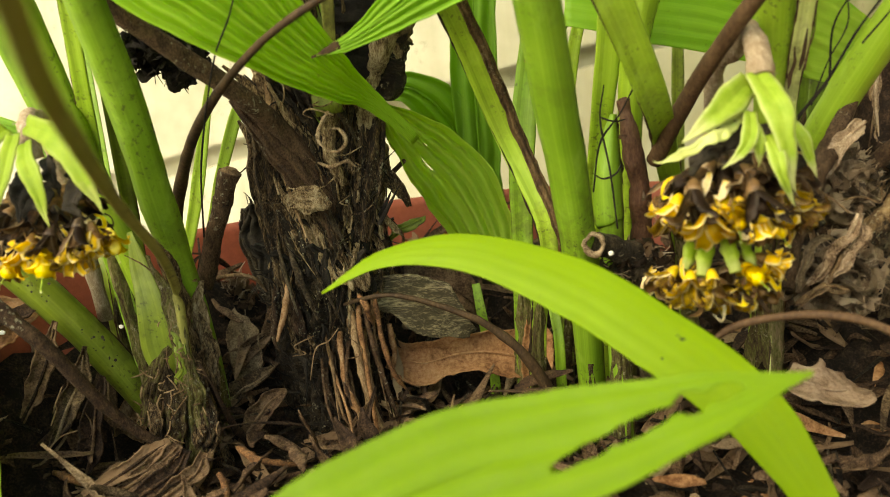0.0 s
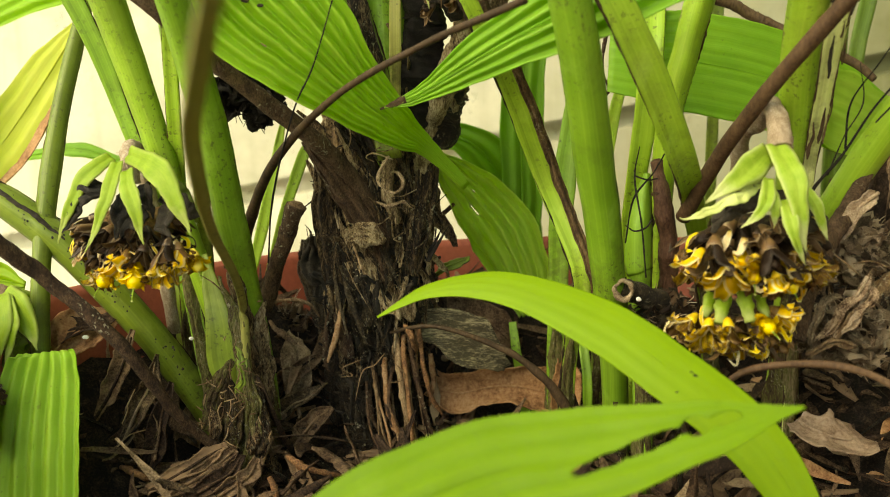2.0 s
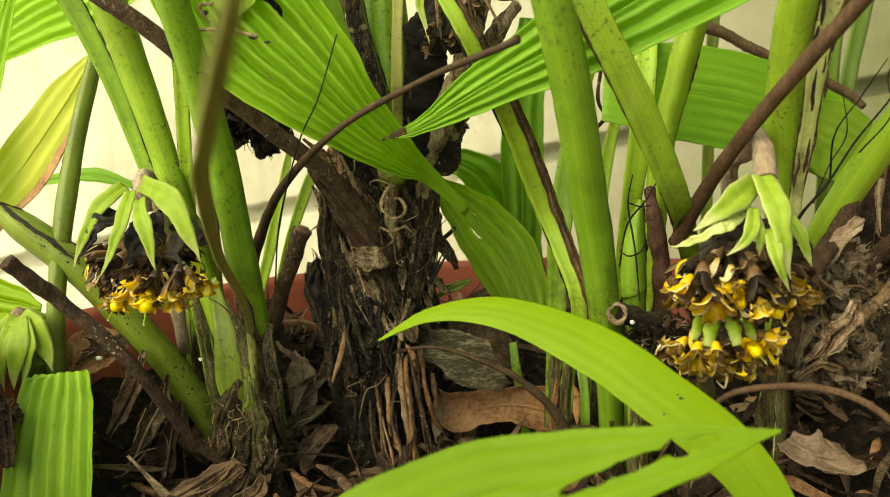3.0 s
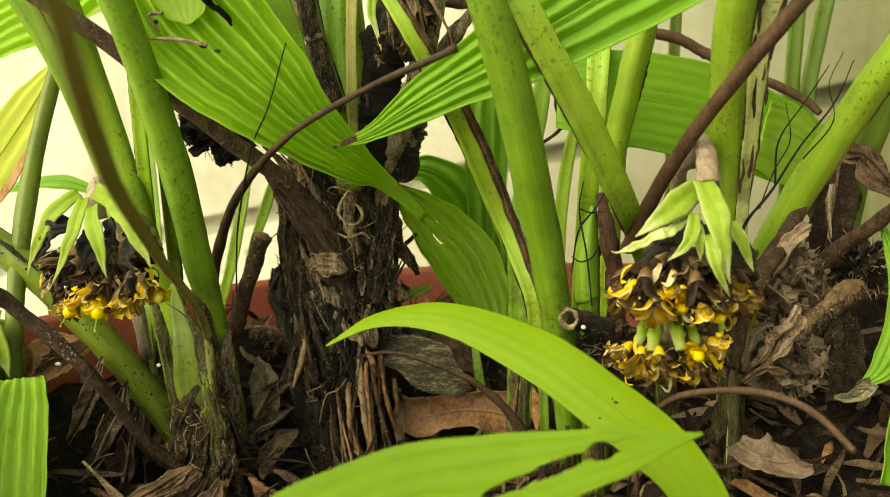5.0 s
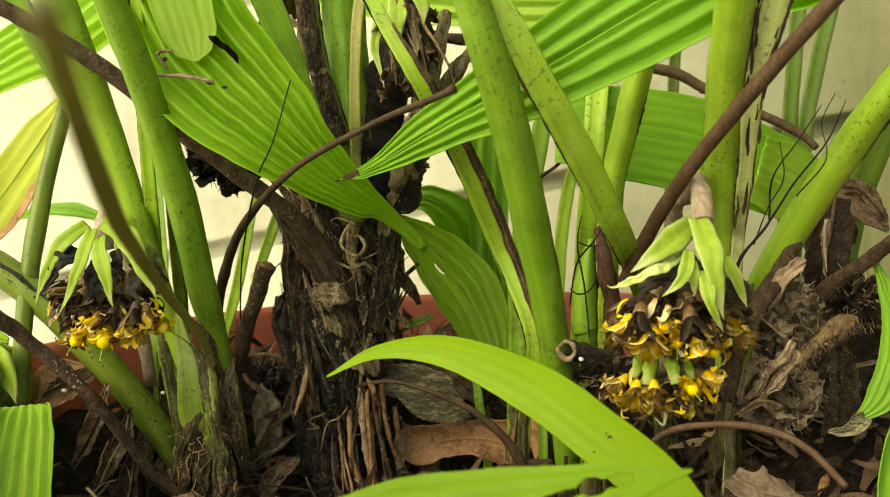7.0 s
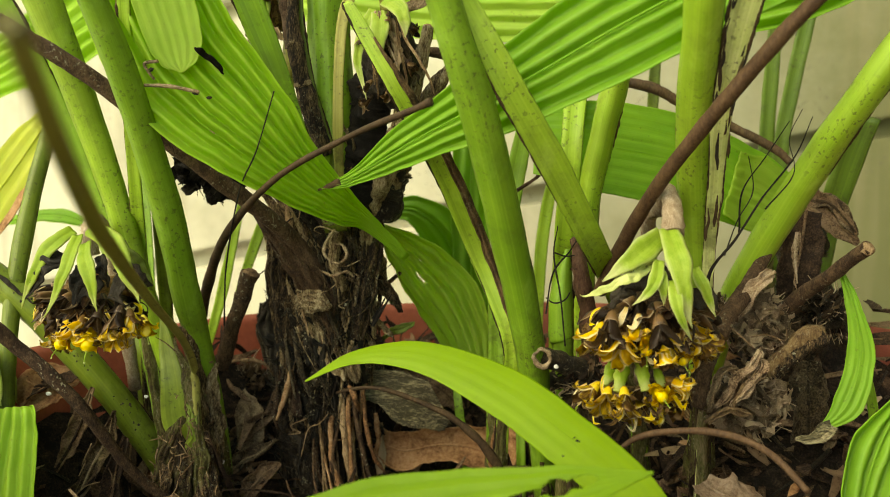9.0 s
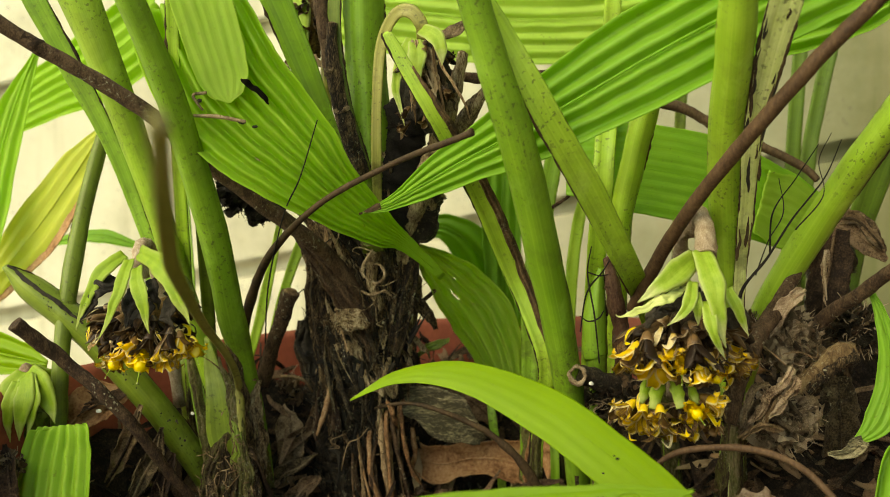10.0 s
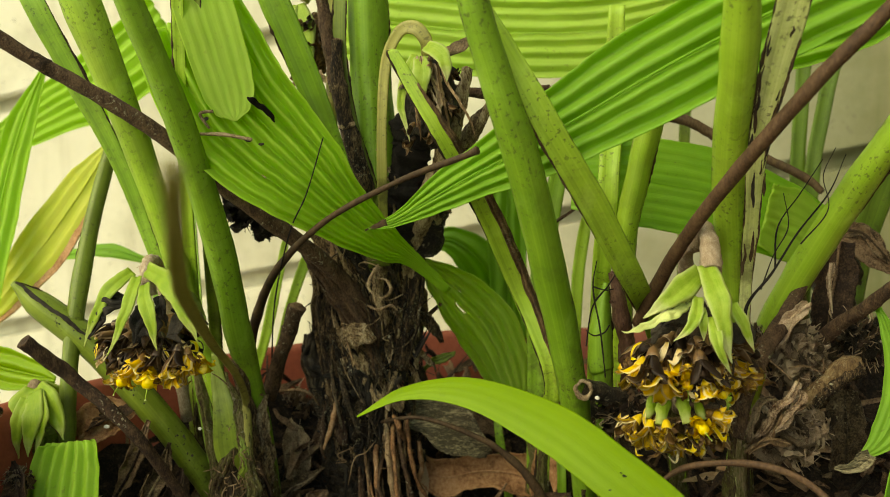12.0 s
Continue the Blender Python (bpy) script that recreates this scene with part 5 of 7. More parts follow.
def floret(kind, n):
    """A shared floret mesh: fresh, ageing or withered."""
    if (kind, n) in FLORETS:
        return FLORETS[kind, n]
    r, bm = random.Random(n * 7 + len(kind)), bmesh.new()
    for i in range(6):
        turn = i * math.pi / 3 + r.uniform(-.25, .25)
        inner = i % 2
        if kind == "fresh":
            petal(bm, turn, 0.0125, 0.0074, r.uniform(16, 30) + 14 * inner, 0.5, 0.9, n * 10 + i)
        elif kind == "ageing":
            petal(bm, turn, r.uniform(.0125, .0170), r.uniform(.0048, .0072), r.uniform(6, 34) + 12 * inner, r.uniform(.3, 1.3), r.uniform(.8, 2.4), n * 10 + i)
        else:
            petal(bm, turn, r.uniform(.0120, .0175), r.uniform(.0042, .0070), r.uniform(2, 26) + 8 * inner, r.uniform(-.5, .8), r.uniform(-.8, 2.0), n * 10 + i)
    bmesh.ops.solidify(bm, geom=list(bm.faces), thickness=0.0005)
    tube([(0, 0, -0.003), (0, 0, -0.001), (0, 0, 0.0022)], [.0012, .0022, .0030], 8, 6, bm=bm)
    if kind == "fresh":
        tube([(0, 0, 0), (0, 0, .006), (0, 0, .0105), (0, 0, .0125)], [.0028, .0040, .0034, .0012], 9, 10, bm=bm)
    for f in bm.faces:
        f.smooth = True
    mesh = bpy.data.meshes.new("floret")
    bm.to_mesh(mesh)
    bm.free()
    mesh.materials.append({"fresh": PETAL, "ageing": PETAL_OLD, "withered": PETAL_DEAD}[kind])
    FLORETS[kind, n] = mesh
    return mesh


LABELS = {"fresh": "yellow floret with open petals", "ageing": "ageing floret with curled tan and yellow petals", "withered": "withered dark brown floret"}


def put_floret(root, kind, n, place, way, size=1.0, spin=0.0):
    ob = new("floret", floret(kind, n))
    q = Vector(way).normalized().to_track_quat("Z", "Y")
    m = Matrix.LocRotScale(Vector(place), q @ Euler((0, 0, spin)).to_quaternion(), Vector((size,) * 3))
    ob.parent = root
    ob.matrix_parent_inverse = root.matrix_world.inverted()
    ob.matrix_basis = m
    ob["label"] = LABELS[kind]
    if kind == "fresh":
        style = part("style", tube([(0, 0, .010), (0.0004, 0, .0165), (0.0010, 0, .0175), (0.0014, 0, .0185)], [.0004, .0003, .0003, .0006], 6, 10), BRACT, None, "pale thread-like style")
        style.parent = ob
    return ob


def bract(root, points, width, material=BRACT, name="bract", face=(0, -1, 0.3), label=""):
    part(name, sheet(points, [width * 0.70, width, width * 0.62, width * 0.03], face, 1, 0.10, -0.45, 0, 28, 11, 0.0009 if material in (BRACT, BRACT_DULL) else 0.0035), material, root, label, 0.0006)


def florets_ring(root, centre, radius, depth, counts, tilt, seed, size, front=True):
    """Florets round an axis: centre, radius across, radius in depth, how many of each kind, and how far they hang."""
    r = random.Random(seed)
    kinds = [k for k, c in counts for _ in range(c)]
    r.shuffle(kinds)
    for i, kind in enumerate(kinds):
        a = math.pi + math.pi * (i + r.uniform(.2, .8)) / len(kinds) if front else 2 * math.pi * i / len(kinds)
        out = Vector((math.cos(a), math.sin(a) * 0.9, 0))
        place = Vector(centre) + Vector((out.x * radius, out.y * depth, r.uniform(-.004, .004)))
        way = out + Vector((r.uniform(-.3, .3), r.uniform(-.2, .2), tilt + r.uniform(-.35, .35)))
        put_floret(root, kind, r.randrange(4), place, way, size * r.uniform(.85, 1.15), r.uniform(0, 6))


def bare_head(centre, rx, ry, rz, parent, material=WITHER, seed=1):
    """The lumpy middle of a flower head."""
    bm = bmesh.new()
    bmesh.ops.create_icosphere(bm, subdivisions=4, radius=1, matrix=Matrix.Translation(centre) @ Matrix.Diagonal((rx, ry, rz, 1)))
    for v in bm.verts:
        v.co += (v.co - Vector(centre)) * (0.30 * noise.noise(v.co * 130 + Vector((seed, 0, 0))) + 0.15 * noise.noise(v.co * 420))
    part("receptacle", bm, material, parent)


def petal_curls(root, centre, radius, count, seed):
    """Shrivelled petals round a head: thin strips with rolled cream, yellow and brown ends."""
    r = random.Random(seed)
    for n in range(count):
        a = math.pi * (1.02 + 0.96 * (n + r.uniform(-.4, .4)) / count)
        out = Vector((math.cos(a), math.sin(a) * .92, 0))
        side = Vector((-out.y, out.x, 0)) * r.choice((-1, 1))
        p = Vector(centre) + out * radius * .80 + Vector((0, 0, r.gauss(.002, .0045)))
        k = r.uniform(.75, 1.3)
        pts = [p, p + out * .0040 * k + Vector((0, 0, -.0022 * k)), p + out * .0062 * k + side * .0022 * k + Vector((0, 0, -.0062 * k)), p + out * .0054 * k + side * .0062 * k + Vector((0, 0, (-.0070 + r.uniform(-.001, .005)) * k))]
        w = r.uniform(.0014, .0040)
        m = r.choices((PETAL_CREAM, PETAL_OLD, PETAL, PETAL_DEAD, WITHER), (5, 4, 1, 4, 3))[0]
        part("petal", sheet(pts, [w * .6, w, w * .8, w * .15], out + Vector((0, 0, .4)), 0, 0, r.uniform(-.8, .2), r.uniform(-70, 70), 14, 7, .0007, r.uniform(.3, 1.4), seed=n), m, root, "curled shrivelled petal", .0003)


def head_right():
    root = thing("flower_head", (0.1158, 0.3300, 0.0843), "nodding flower head with pale green bracts and yellow florets", "flower head", "flower heads")
    part("flower_stalk", tube([(0.124, 0.42, 0.0775), (0.125, 0.39, 0.1455), (0.1215, 0.368, 0.179), (0.1255, 0.352, 0.1864), (0.1272, 0.342, 0.1952), (0.1286, 0.33, 0.1869), (0.128, 0.322, 0.1758)], [.004, .004, .0042, .0040, .0040, .0048, .0056], 14, 60, 0.25, 300), HAIRY, root, "hairy beige bent flower stalk")
    bare_head(Vector((0.1203, 0.335, 0.132)), .019, .016, .014, root, WITHER, 2)
    bract(root, [(0.1242, 0.322, 0.1756), (0.1141, 0.309, 0.1703), (0.1046, 0.303, 0.164), (0.0946, 0.306, 0.1549)], 0.0131)
    bract(root, [(0.1193, 0.312, 0.1617), (0.1086, 0.304, 0.1576), (0.0976, 0.303, 0.1533), (0.0859, 0.306, 0.1462)], 0.0052, STALK_PALE, label="bleached bract with a ragged point")
    bract(root, [(0.1206, 0.31, 0.1644), (0.1179, 0.3, 0.1573), (0.1141, 0.298, 0.1514), (0.1076, 0.3, 0.1449)], 0.0069)
    bract(root, [(0.1255, 0.32, 0.1789), (0.1279, 0.302, 0.1676), (0.1303, 0.298, 0.1532), (0.1343, 0.3, 0.1348)], 0.0123)
    bract(root, [(0.1255, 0.304, 0.1556), (0.1267, 0.297, 0.1484), (0.1295, 0.296, 0.1398), (0.1339, 0.3, 0.1291)], 0.0063)
    bract(root, [(0.1386, 0.322, 0.1592), (0.1406, 0.314, 0.1537), (0.1443, 0.314, 0.1459), (0.148, 0.316, 0.1372)], 0.0066)
    bract(root, [(0.1211, 0.306, 0.1598), (0.1211, 0.302, 0.1546), (0.1217, 0.302, 0.1496), (0.122, 0.304, 0.1442)], 0.0057)
    bract(root, [(0.1225, 0.318, 0.1624), (0.1129, 0.313, 0.1572), (0.1054, 0.312, 0.1522), (0.1002, 0.313, 0.1455)], 0.0132, CHARRED, "dead_bract", label="black shrivelled bract")
    bract(root, [(0.1266, 0.314, 0.1602), (0.1274, 0.309, 0.1556), (0.1288, 0.309, 0.1499), (0.1292, 0.312, 0.1424)], 0.0092, CHARRED, "dead_bract", label="black shrivelled bract")
    bract(root, [(0.1397, 0.325, 0.151), (0.1429, 0.322, 0.1454), (0.1459, 0.322, 0.1395), (0.1484, 0.324, 0.1332)], 0.0108, CHARRED, "dead_bract", label="black shrivelled bract")
    bract(root, [(0.111, 0.315, 0.1537), (0.1055, 0.312, 0.1496), (0.1013, 0.312, 0.1444), (0.0987, 0.314, 0.1368)], 0.0105, CHARRED, "dead_bract", label="black shrivelled bract")
    florets_ring(root, (0.12, 0.335, 0.1427), .0155, .0190, (("withered", 10),), -.8, 1, 1.15)
    florets_ring(root, (0.12, 0.335, 0.1303), .0180, .0215, (("withered", 5), ("ageing", 7)), -.95, 2, 1.15)
    put_floret(root, "ageing", 0, (0.0941, 0.316, 0.1305), (-0.6, -0.6, -1), 1.15, 2.9)
    put_floret(root, "ageing", 1, (0.1043, 0.306, 0.1298), (-0.15, -0.9, -1), 1.2, 4.5)
    put_floret(root, "fresh", 0, (0.1146, 0.308, 0.1288), (0, -0.7, -1), 0.8, 4.7)
    put_floret(root, "ageing", 3, (0.1221, 0.308, 0.1268), (0.15, -0.8, -1), 1.1, 7.3)
    put_floret(root, "fresh", 2, (0.13, 0.312, 0.1228), (0.35, -0.6, -1), 0.72, 7.2)
    put_floret(root, "ageing", 2, (0.1394, 0.32, 0.1272), (0.8, -0.5, -0.8), 1.1, 7.8)
    put_floret(root, "withered", 1, (0.1202, 0.304, 0.1366), (0.1, -0.8, -1), 1.25, 5.9)
    put_floret(root, "withered", 2, (0.0989, 0.308, 0.1372), (-0.2, -0.9, -0.9), 1.25, 4.8)
    for a, b, w in (((0.1067, 0.324, 0.1202), (0.1023, 0.309, 0.1014), 0.0032), ((0.1123, 0.324, 0.1203), (0.1151, 0.31, 0.1019), 0.003), ((0.1032, 0.326, 0.1184), (0.0962, 0.313, 0.1036), 0.0026), ((0.12, 0.328, 0.1167), (0.1233, 0.315, 0.1028), 0.0024)):
        part("ovary", tube([a, Vector(a).lerp(Vector(b), .5) + Vector((0, -.002, 0)), b], [w * 1.35, w * 1.1, w * .8], 10, 20, 0.55, 260, .55), BRACT_DULL, root, "pale green floret tube")
    bare_head(Vector((0.113, 0.335, 0.0897)), .015, .012, .008, root, WITHER, 5)
    florets_ring(root, (0.1121, 0.335, 0.0975), .0130, .0180, (("ageing", 8), ("withered", 2)), -.62, 4, 1.12)
    put_floret(root, "fresh", 1, (0.1201, 0.312, 0.1035), (0.35, -1, -0.45), 0.8, 5.7)
    put_floret(root, "ageing", 3, (0.1271, 0.318, 0.1054), (0.9, -0.5, -0.3), 0.95, 7.5)
    put_floret(root, "ageing", 0, (0.0925, 0.318, 0.1016), (-0.9, -0.5, -0.7), 0.95, 2.7)
    put_floret(root, "ageing", 2, (0.1049, 0.305, 0.1025), (0, -0.8, -1), 0.95, 5.2)
    put_floret(root, "ageing", 1, (0.0973, 0.308, 0.1016), (-0.3, -0.8, -0.9), 0.95, 3.9)
    petal_curls(root, (0.1195, 0.335, 0.1290), .0335, 46, 22)
    petal_curls(root, (0.1110, 0.335, 0.0960), .0285, 34, 23)
    return root


def head_left():
    root = thing("flower_head", (-0.1741, 0.3300, 0.1195), "nodding flower head of yellow florets under pale bracts", "flower head", "flower heads")
    part("flower_stalk", tube([(-0.1922, 0.4100, 0.0681), (-0.1891, 0.3900, 0.1341), (-0.1860, 0.3700, 0.1714), (-0.1790, 0.3500, 0.1792), (-0.1740, 0.3350, 0.1790), (-0.1715, 0.3280, 0.1720), (-0.1705, 0.3280, 0.1630)], [.004, .004, .004, .004, .004, .0042, .0045], 14, 50, 0.25, 300), HAIRY, root, "hairy beige bent flower stalk")
    bare_head(Vector((-0.1741, 0.335, 0.1366)), .021, .019, .015, root, WITHER, 8)
    bract(root, [(-0.1782, 0.325, 0.1769), (-0.1859, 0.315, 0.1689), (-0.1934, 0.311, 0.1543), (-0.2017, 0.313, 0.1369)], 0.0092, BRACT_DULL)
    bract(root, [(-0.1734, 0.32, 0.1747), (-0.1716, 0.308, 0.1632), (-0.1749, 0.303, 0.1503), (-0.1832, 0.303, 0.1344)], 0.0082, BRACT_DULL)
    bract(root, [(-0.1668, 0.314, 0.1707), (-0.1595, 0.303, 0.1612), (-0.1558, 0.3, 0.1506), (-0.1539, 0.301, 0.138)], 0.0088, BRACT_DULL)
    bract(root, [(-0.1701, 0.325, 0.1781), (-0.1481, 0.308, 0.1714), (-0.1378, 0.302, 0.1576), (-0.1321, 0.303, 0.1421)], 0.0122, BRACT_DULL)
    bract(root, [(-0.1616, 0.34, 0.1678), (-0.1539, 0.34, 0.1598), (-0.147, 0.342, 0.1515), (-0.1432, 0.345, 0.1431)], 0.0075, STALK_DARK, label="dull green bract in shade")
    bract(root, [(-0.1807, 0.32, 0.1646), (-0.1849, 0.312, 0.1592), (-0.1909, 0.311, 0.1518), (-0.1958, 0.312, 0.1415)], 0.0105, CHARRED, "dead_bract", label="black shrivelled bract")
    bract(root, [(-0.1609, 0.318, 0.1659), (-0.1553, 0.311, 0.1616), (-0.1571, 0.311, 0.1554), (-0.1559, 0.313, 0.1489)], 0.0093, CHARRED, "dead_bract", label="black shrivelled bract")
    bract(root, [(-0.1515, 0.322, 0.1578), (-0.1434, 0.318, 0.1544), (-0.1384, 0.318, 0.1506), (-0.135, 0.322, 0.1476)], 0.0107, CHARRED, "dead_bract", label="black shrivelled bract")
    bract(root, [(-0.1686, 0.314, 0.1613), (-0.1679, 0.309, 0.1544), (-0.1698, 0.309, 0.147), (-0.1761, 0.312, 0.1377)], 0.0128, CHARRED, "dead_bract", label="black shrivelled bract")
    bract(root, [(-0.1768, 0.312, 0.161), (-0.1799, 0.308, 0.1614), (-0.1834, 0.308, 0.1627), (-0.1869, 0.31, 0.1607)], 0.0051, CHARRED, "dead_bract", label="black shrivelled bract")
    bract(root, [(-0.1642, 0.312, 0.154), (-0.1619, 0.309, 0.1482), (-0.165, 0.309, 0.1419), (-0.1653, 0.311, 0.134)], 0.0105, CHARRED, "dead_bract", label="black shrivelled bract")
    bract(root, [(-0.1508, 0.314, 0.1537), (-0.1481, 0.31, 0.148), (-0.1472, 0.31, 0.143), (-0.1445, 0.312, 0.1377)], 0.0105, CHARRED, "dead_bract", label="black shrivelled bract")
    florets_ring(root, (-0.1735, 0.335, 0.1446), .0190, .0220, (("withered", 10),), -.55, 11, .90)
    florets_ring(root, (-0.1714, 0.335, 0.1359), .0190, .0235, (("withered", 8), ("ageing", 2)), -.95, 12, .85)
    put_floret(root, "fresh", 0, (-0.1587, 0.305, 0.1282), (0.05, -0.8, -1), 1.0, 4.6)
    put_floret(root, "fresh", 1, (-0.1746, 0.311, 0.1251), (-0.5, -0.7, -0.9), 0.85, 4.3)
    put_floret(root, "ageing", 1, (-0.1659, 0.308, 0.132), (-0.1, -0.8, -1), 1.0, 4.9)
    put_floret(root, "ageing", 2, (-0.1498, 0.308, 0.1296), (0.1, -0.8, -1), 1.05, 6.8)
    put_floret(root, "ageing", 3, (-0.1417, 0.311, 0.1347), (0.3, -0.7, -1), 1.0, 8.2)
    put_floret(root, "fresh", 2, (-0.136, 0.314, 0.1317), (0.5, -0.6, -1), 0.8, 8.1)
    put_floret(root, "ageing", 0, (-0.1796, 0.314, 0.1239), (-0.8, -0.4, -1), 0.85, 3.4)
    put_floret(root, "ageing", 0, (-0.1455, 0.31, 0.1298), (0.2, -0.8, -1), 0.95, 5.8)
    put_floret(root, "withered", 2, (-0.1563, 0.306, 0.1349), (0, -0.9, -1), 1.0, 6.2)
    put_floret(root, "withered", 3, (-0.1454, 0.308, 0.1371), (0.1, -0.9, -1), 1.0, 7.8)
    petal_curls(root, (-0.1715, 0.335, 0.1330), .0325, 34, 21)
    return root


def head_green():
    root = thing("flower_head", (-0.2579, 0.3510, 0.0530), "drooping flower head still closed in pale green bracts", "flower head", "flower heads")
    part("flower_stalk", tube([(-0.2704, 0.3960, 0.0139), (-0.2707, 0.3860, 0.0631), (-0.2651, 0.3660, 0.0944), (-0.2595, 0.3510, 0.1046), (-0.2550, 0.3440, 0.1009)], [.004, .0045, .0045, .004, .004], 12, 40, 0.2, 300), HAIRY, root, "hairy bent flower stalk")
    bare_head(Vector((-0.2603, 0.3510, 0.0722)), .014, .012, .016, root, STALK_DARK, 3)
    for pts, w in (([(-0.2511, 0.3410, 0.1072), (-0.2384, 0.3320, 0.1003), (-0.2322, 0.3290, 0.0907), (-0.2287, 0.3300, 0.0795)], 36), ([(-0.2533, 0.3410, 0.1064), (-0.2563, 0.3320, 0.0983), (-0.2592, 0.3290, 0.0874), (-0.2632, 0.3300, 0.0719)], 40), ([(-0.2499, 0.3360, 0.1057), (-0.2438, 0.3240, 0.0957), (-0.2446, 0.3210, 0.0851), (-0.2463, 0.3220, 0.0716)], 34), ([(-0.2472, 0.3360, 0.1044), (-0.2390, 0.3250, 0.0956), (-0.2390, 0.3230, 0.0863), (-0.2427, 0.3240, 0.0721)], 26), ([(-0.2577, 0.3560, 0.1041), (-0.2504, 0.3610, 0.0960), (-0.2463, 0.3640, 0.0847), (-0.2440, 0.3660, 0.0699)], 30), ([(-0.2538, 0.3340, 0.1028), (-0.2539, 0.3250, 0.0920), (-0.2546, 0.3240, 0.0823), (-0.2542, 0.3250, 0.0688)], 24)):
        bract(root, pts, w * 0.00040, BRACT_DULL)
    return root


def head_hooked():
    root = thing("flower_head", (-0.0228, 0.3800, 0.2516), "faded flower head hanging from a hooked stalk", "flower head", "flower heads")
    part("flower_stalk", channel([(-0.0554, 0.4100, 0.1773), (-0.0501, 0.3850, 0.2196), (-0.0484, 0.3820, 0.2589), (-0.0449, 0.3820, 0.2911), (-0.0364, 0.3800, 0.3070), (-0.0271, 0.3780, 0.3088), (-0.0208, 0.3780, 0.3016), (-0.0213, 0.3800, 0.2931)], [.005, 0.0063, 0.0060, 0.0064, 0.0072, 0.0086, 0.0076, .005], (0, -1, 0.1), 0.6, 0.2, 50), STALK_TAN, root, "hooked tan and green flower stalk")
    bare_head(Vector((-0.0208, 0.3900, 0.2685)), .015, .012, .025, root, CHARRED, 3)
    for pts, w, m in (([(-0.0267, 0.3740, 0.2937), (-0.0310, 0.3680, 0.2794), (-0.0336, 0.3660, 0.2637), (-0.0295, 0.3660, 0.2441)], 30, BRACT), ([(-0.0198, 0.3720, 0.2982), (-0.0115, 0.3640, 0.2930), (-0.0076, 0.3620, 0.2855), (-0.0068, 0.3640, 0.2766)], 44, BRACT), ([(-0.0231, 0.3720, 0.2921), (-0.0213, 0.3640, 0.2817), (-0.0219, 0.3630, 0.2724), (-0.0236, 0.3640, 0.2632)], 46, BRACT), ([(-0.0189, 0.3730, 0.2889), (-0.0123, 0.3690, 0.2789), (-0.0114, 0.3680, 0.2663), (-0.0152, 0.3700, 0.2509)], 30, DRY_GREY), ([(-0.0188, 0.3850, 0.2937), (-0.0063, 0.3850, 0.2964), (0.0032, 0.3880, 0.2990), (0.0127, 0.3900, 0.2964)], 34, DRY_GREY), ([(-0.0124, 0.3800, 0.2769), (-0.0074, 0.3780, 0.2670), (-0.0027, 0.3780, 0.2590), (0.0008, 0.3800, 0.2526)], 14, DRY_GREY)):
        bract(root, pts, w * 0.00023, m, "bract" if m is BRACT else "dead_bract", label="" if m is BRACT else "dry grey-brown bract")
    for n in range(9):
        put_floret(root, "withered", n % 4, Vector((-0.0177, 0.3750, 0.2671)) + Vector((math.sin(n * 2.1) * .012, -.004, math.cos(n * 1.7) * .022)), (math.sin(n * 2.1), -.6, -1), 0.6, n)
    r = random.Random(61)
    for n in range(16):
        p = Vector((-0.0225 + r.uniform(-.006, .010), 0.3760 + r.uniform(-.006, .004), 0.2920))
        long, lean = r.uniform(.025, .055), r.uniform(-.12, .50)
        pts = [p, p + Vector((lean * long * .3, -.003, -long * .35)), p + Vector((lean * long * .8, -.004, -long * .7)), p + Vector((lean * long, r.uniform(-.006, .004), -long))]
        w = r.uniform(.0008, .0026)
        part("dead_bract", sheet(pts, [w * .6, w, w * .8, w * .2], (r.uniform(-.5, .5), -1, .2), 0, 0, r.uniform(-.8, .8), r.uniform(-60, 60), 18, 7, .0008, r.uniform(-1, 1), seed=n), (STRAW, DEAD_BAND, PALE_DRY)[n % 3], root, "thin dried brown strand", .0003)
    return root


def head_top():
    root = thing("flower_head", (-0.1121, 0.4300, 0.2891), "withering flower head tucked behind a stalk", "flower head", "flower heads")
    part("flower_stalk", tube([(-0.1004, 0.4400, 0.2087), (-0.0932, 0.4400, 0.2896), (-0.0884, 0.4380, 0.3286), (-0.0921, 0.4350, 0.3487), (-0.1017, 0.4300, 0.3495), (-0.1097, 0.4280, 0.3383)], [.004, .0048, .0052, .0070, .0078, .0055], 14, 50, 0.15, 200), STALK_TAN, root, "hooked tan flower stalk")
    for pts, w, m in (([(-0.1118, 0.4250, 0.3343), (-0.1063, 0.4200, 0.3192), (-0.1039, 0.4180, 0.3049), (-0.1043, 0.4200, 0.2919)], 50, BRACT), ([(-0.1144, 0.4250, 0.3344), (-0.1161, 0.4210, 0.3216), (-0.1176, 0.4200, 0.3127), (-0.1198, 0.4210, 0.3024)], 34, BRACT), ([(-0.1082, 0.4250, 0.2990), (-0.1001, 0.4220, 0.2913), (-0.0944, 0.4210, 0.2868), (-0.0869, 0.4200, 0.2843)], 18, DRY_GREY)):
        bract(root, pts, w * 0.00034, m)
    bare_head(Vector((-0.1036, 0.4350, 0.3073)), .008, .008, .020, root, WITHER, 4)
    for n in range(7):
        put_floret(root, "withered", n % 4, Vector((-0.1015, 0.4280, 0.3063)) + Vector((math.sin(n * 2.1) * .006, -.002, math.cos(n * 1.3) * .018)), (math.sin(n * 2.1), -1, -.4), 0.8, n)
    return root


RIGHT_HEAD = head_right()
LEFT_HEAD = head_left()
head_green()
head_hooked()
head_top()

# ---- dead heads, dry leaves and litter ----


STRIPS = {}


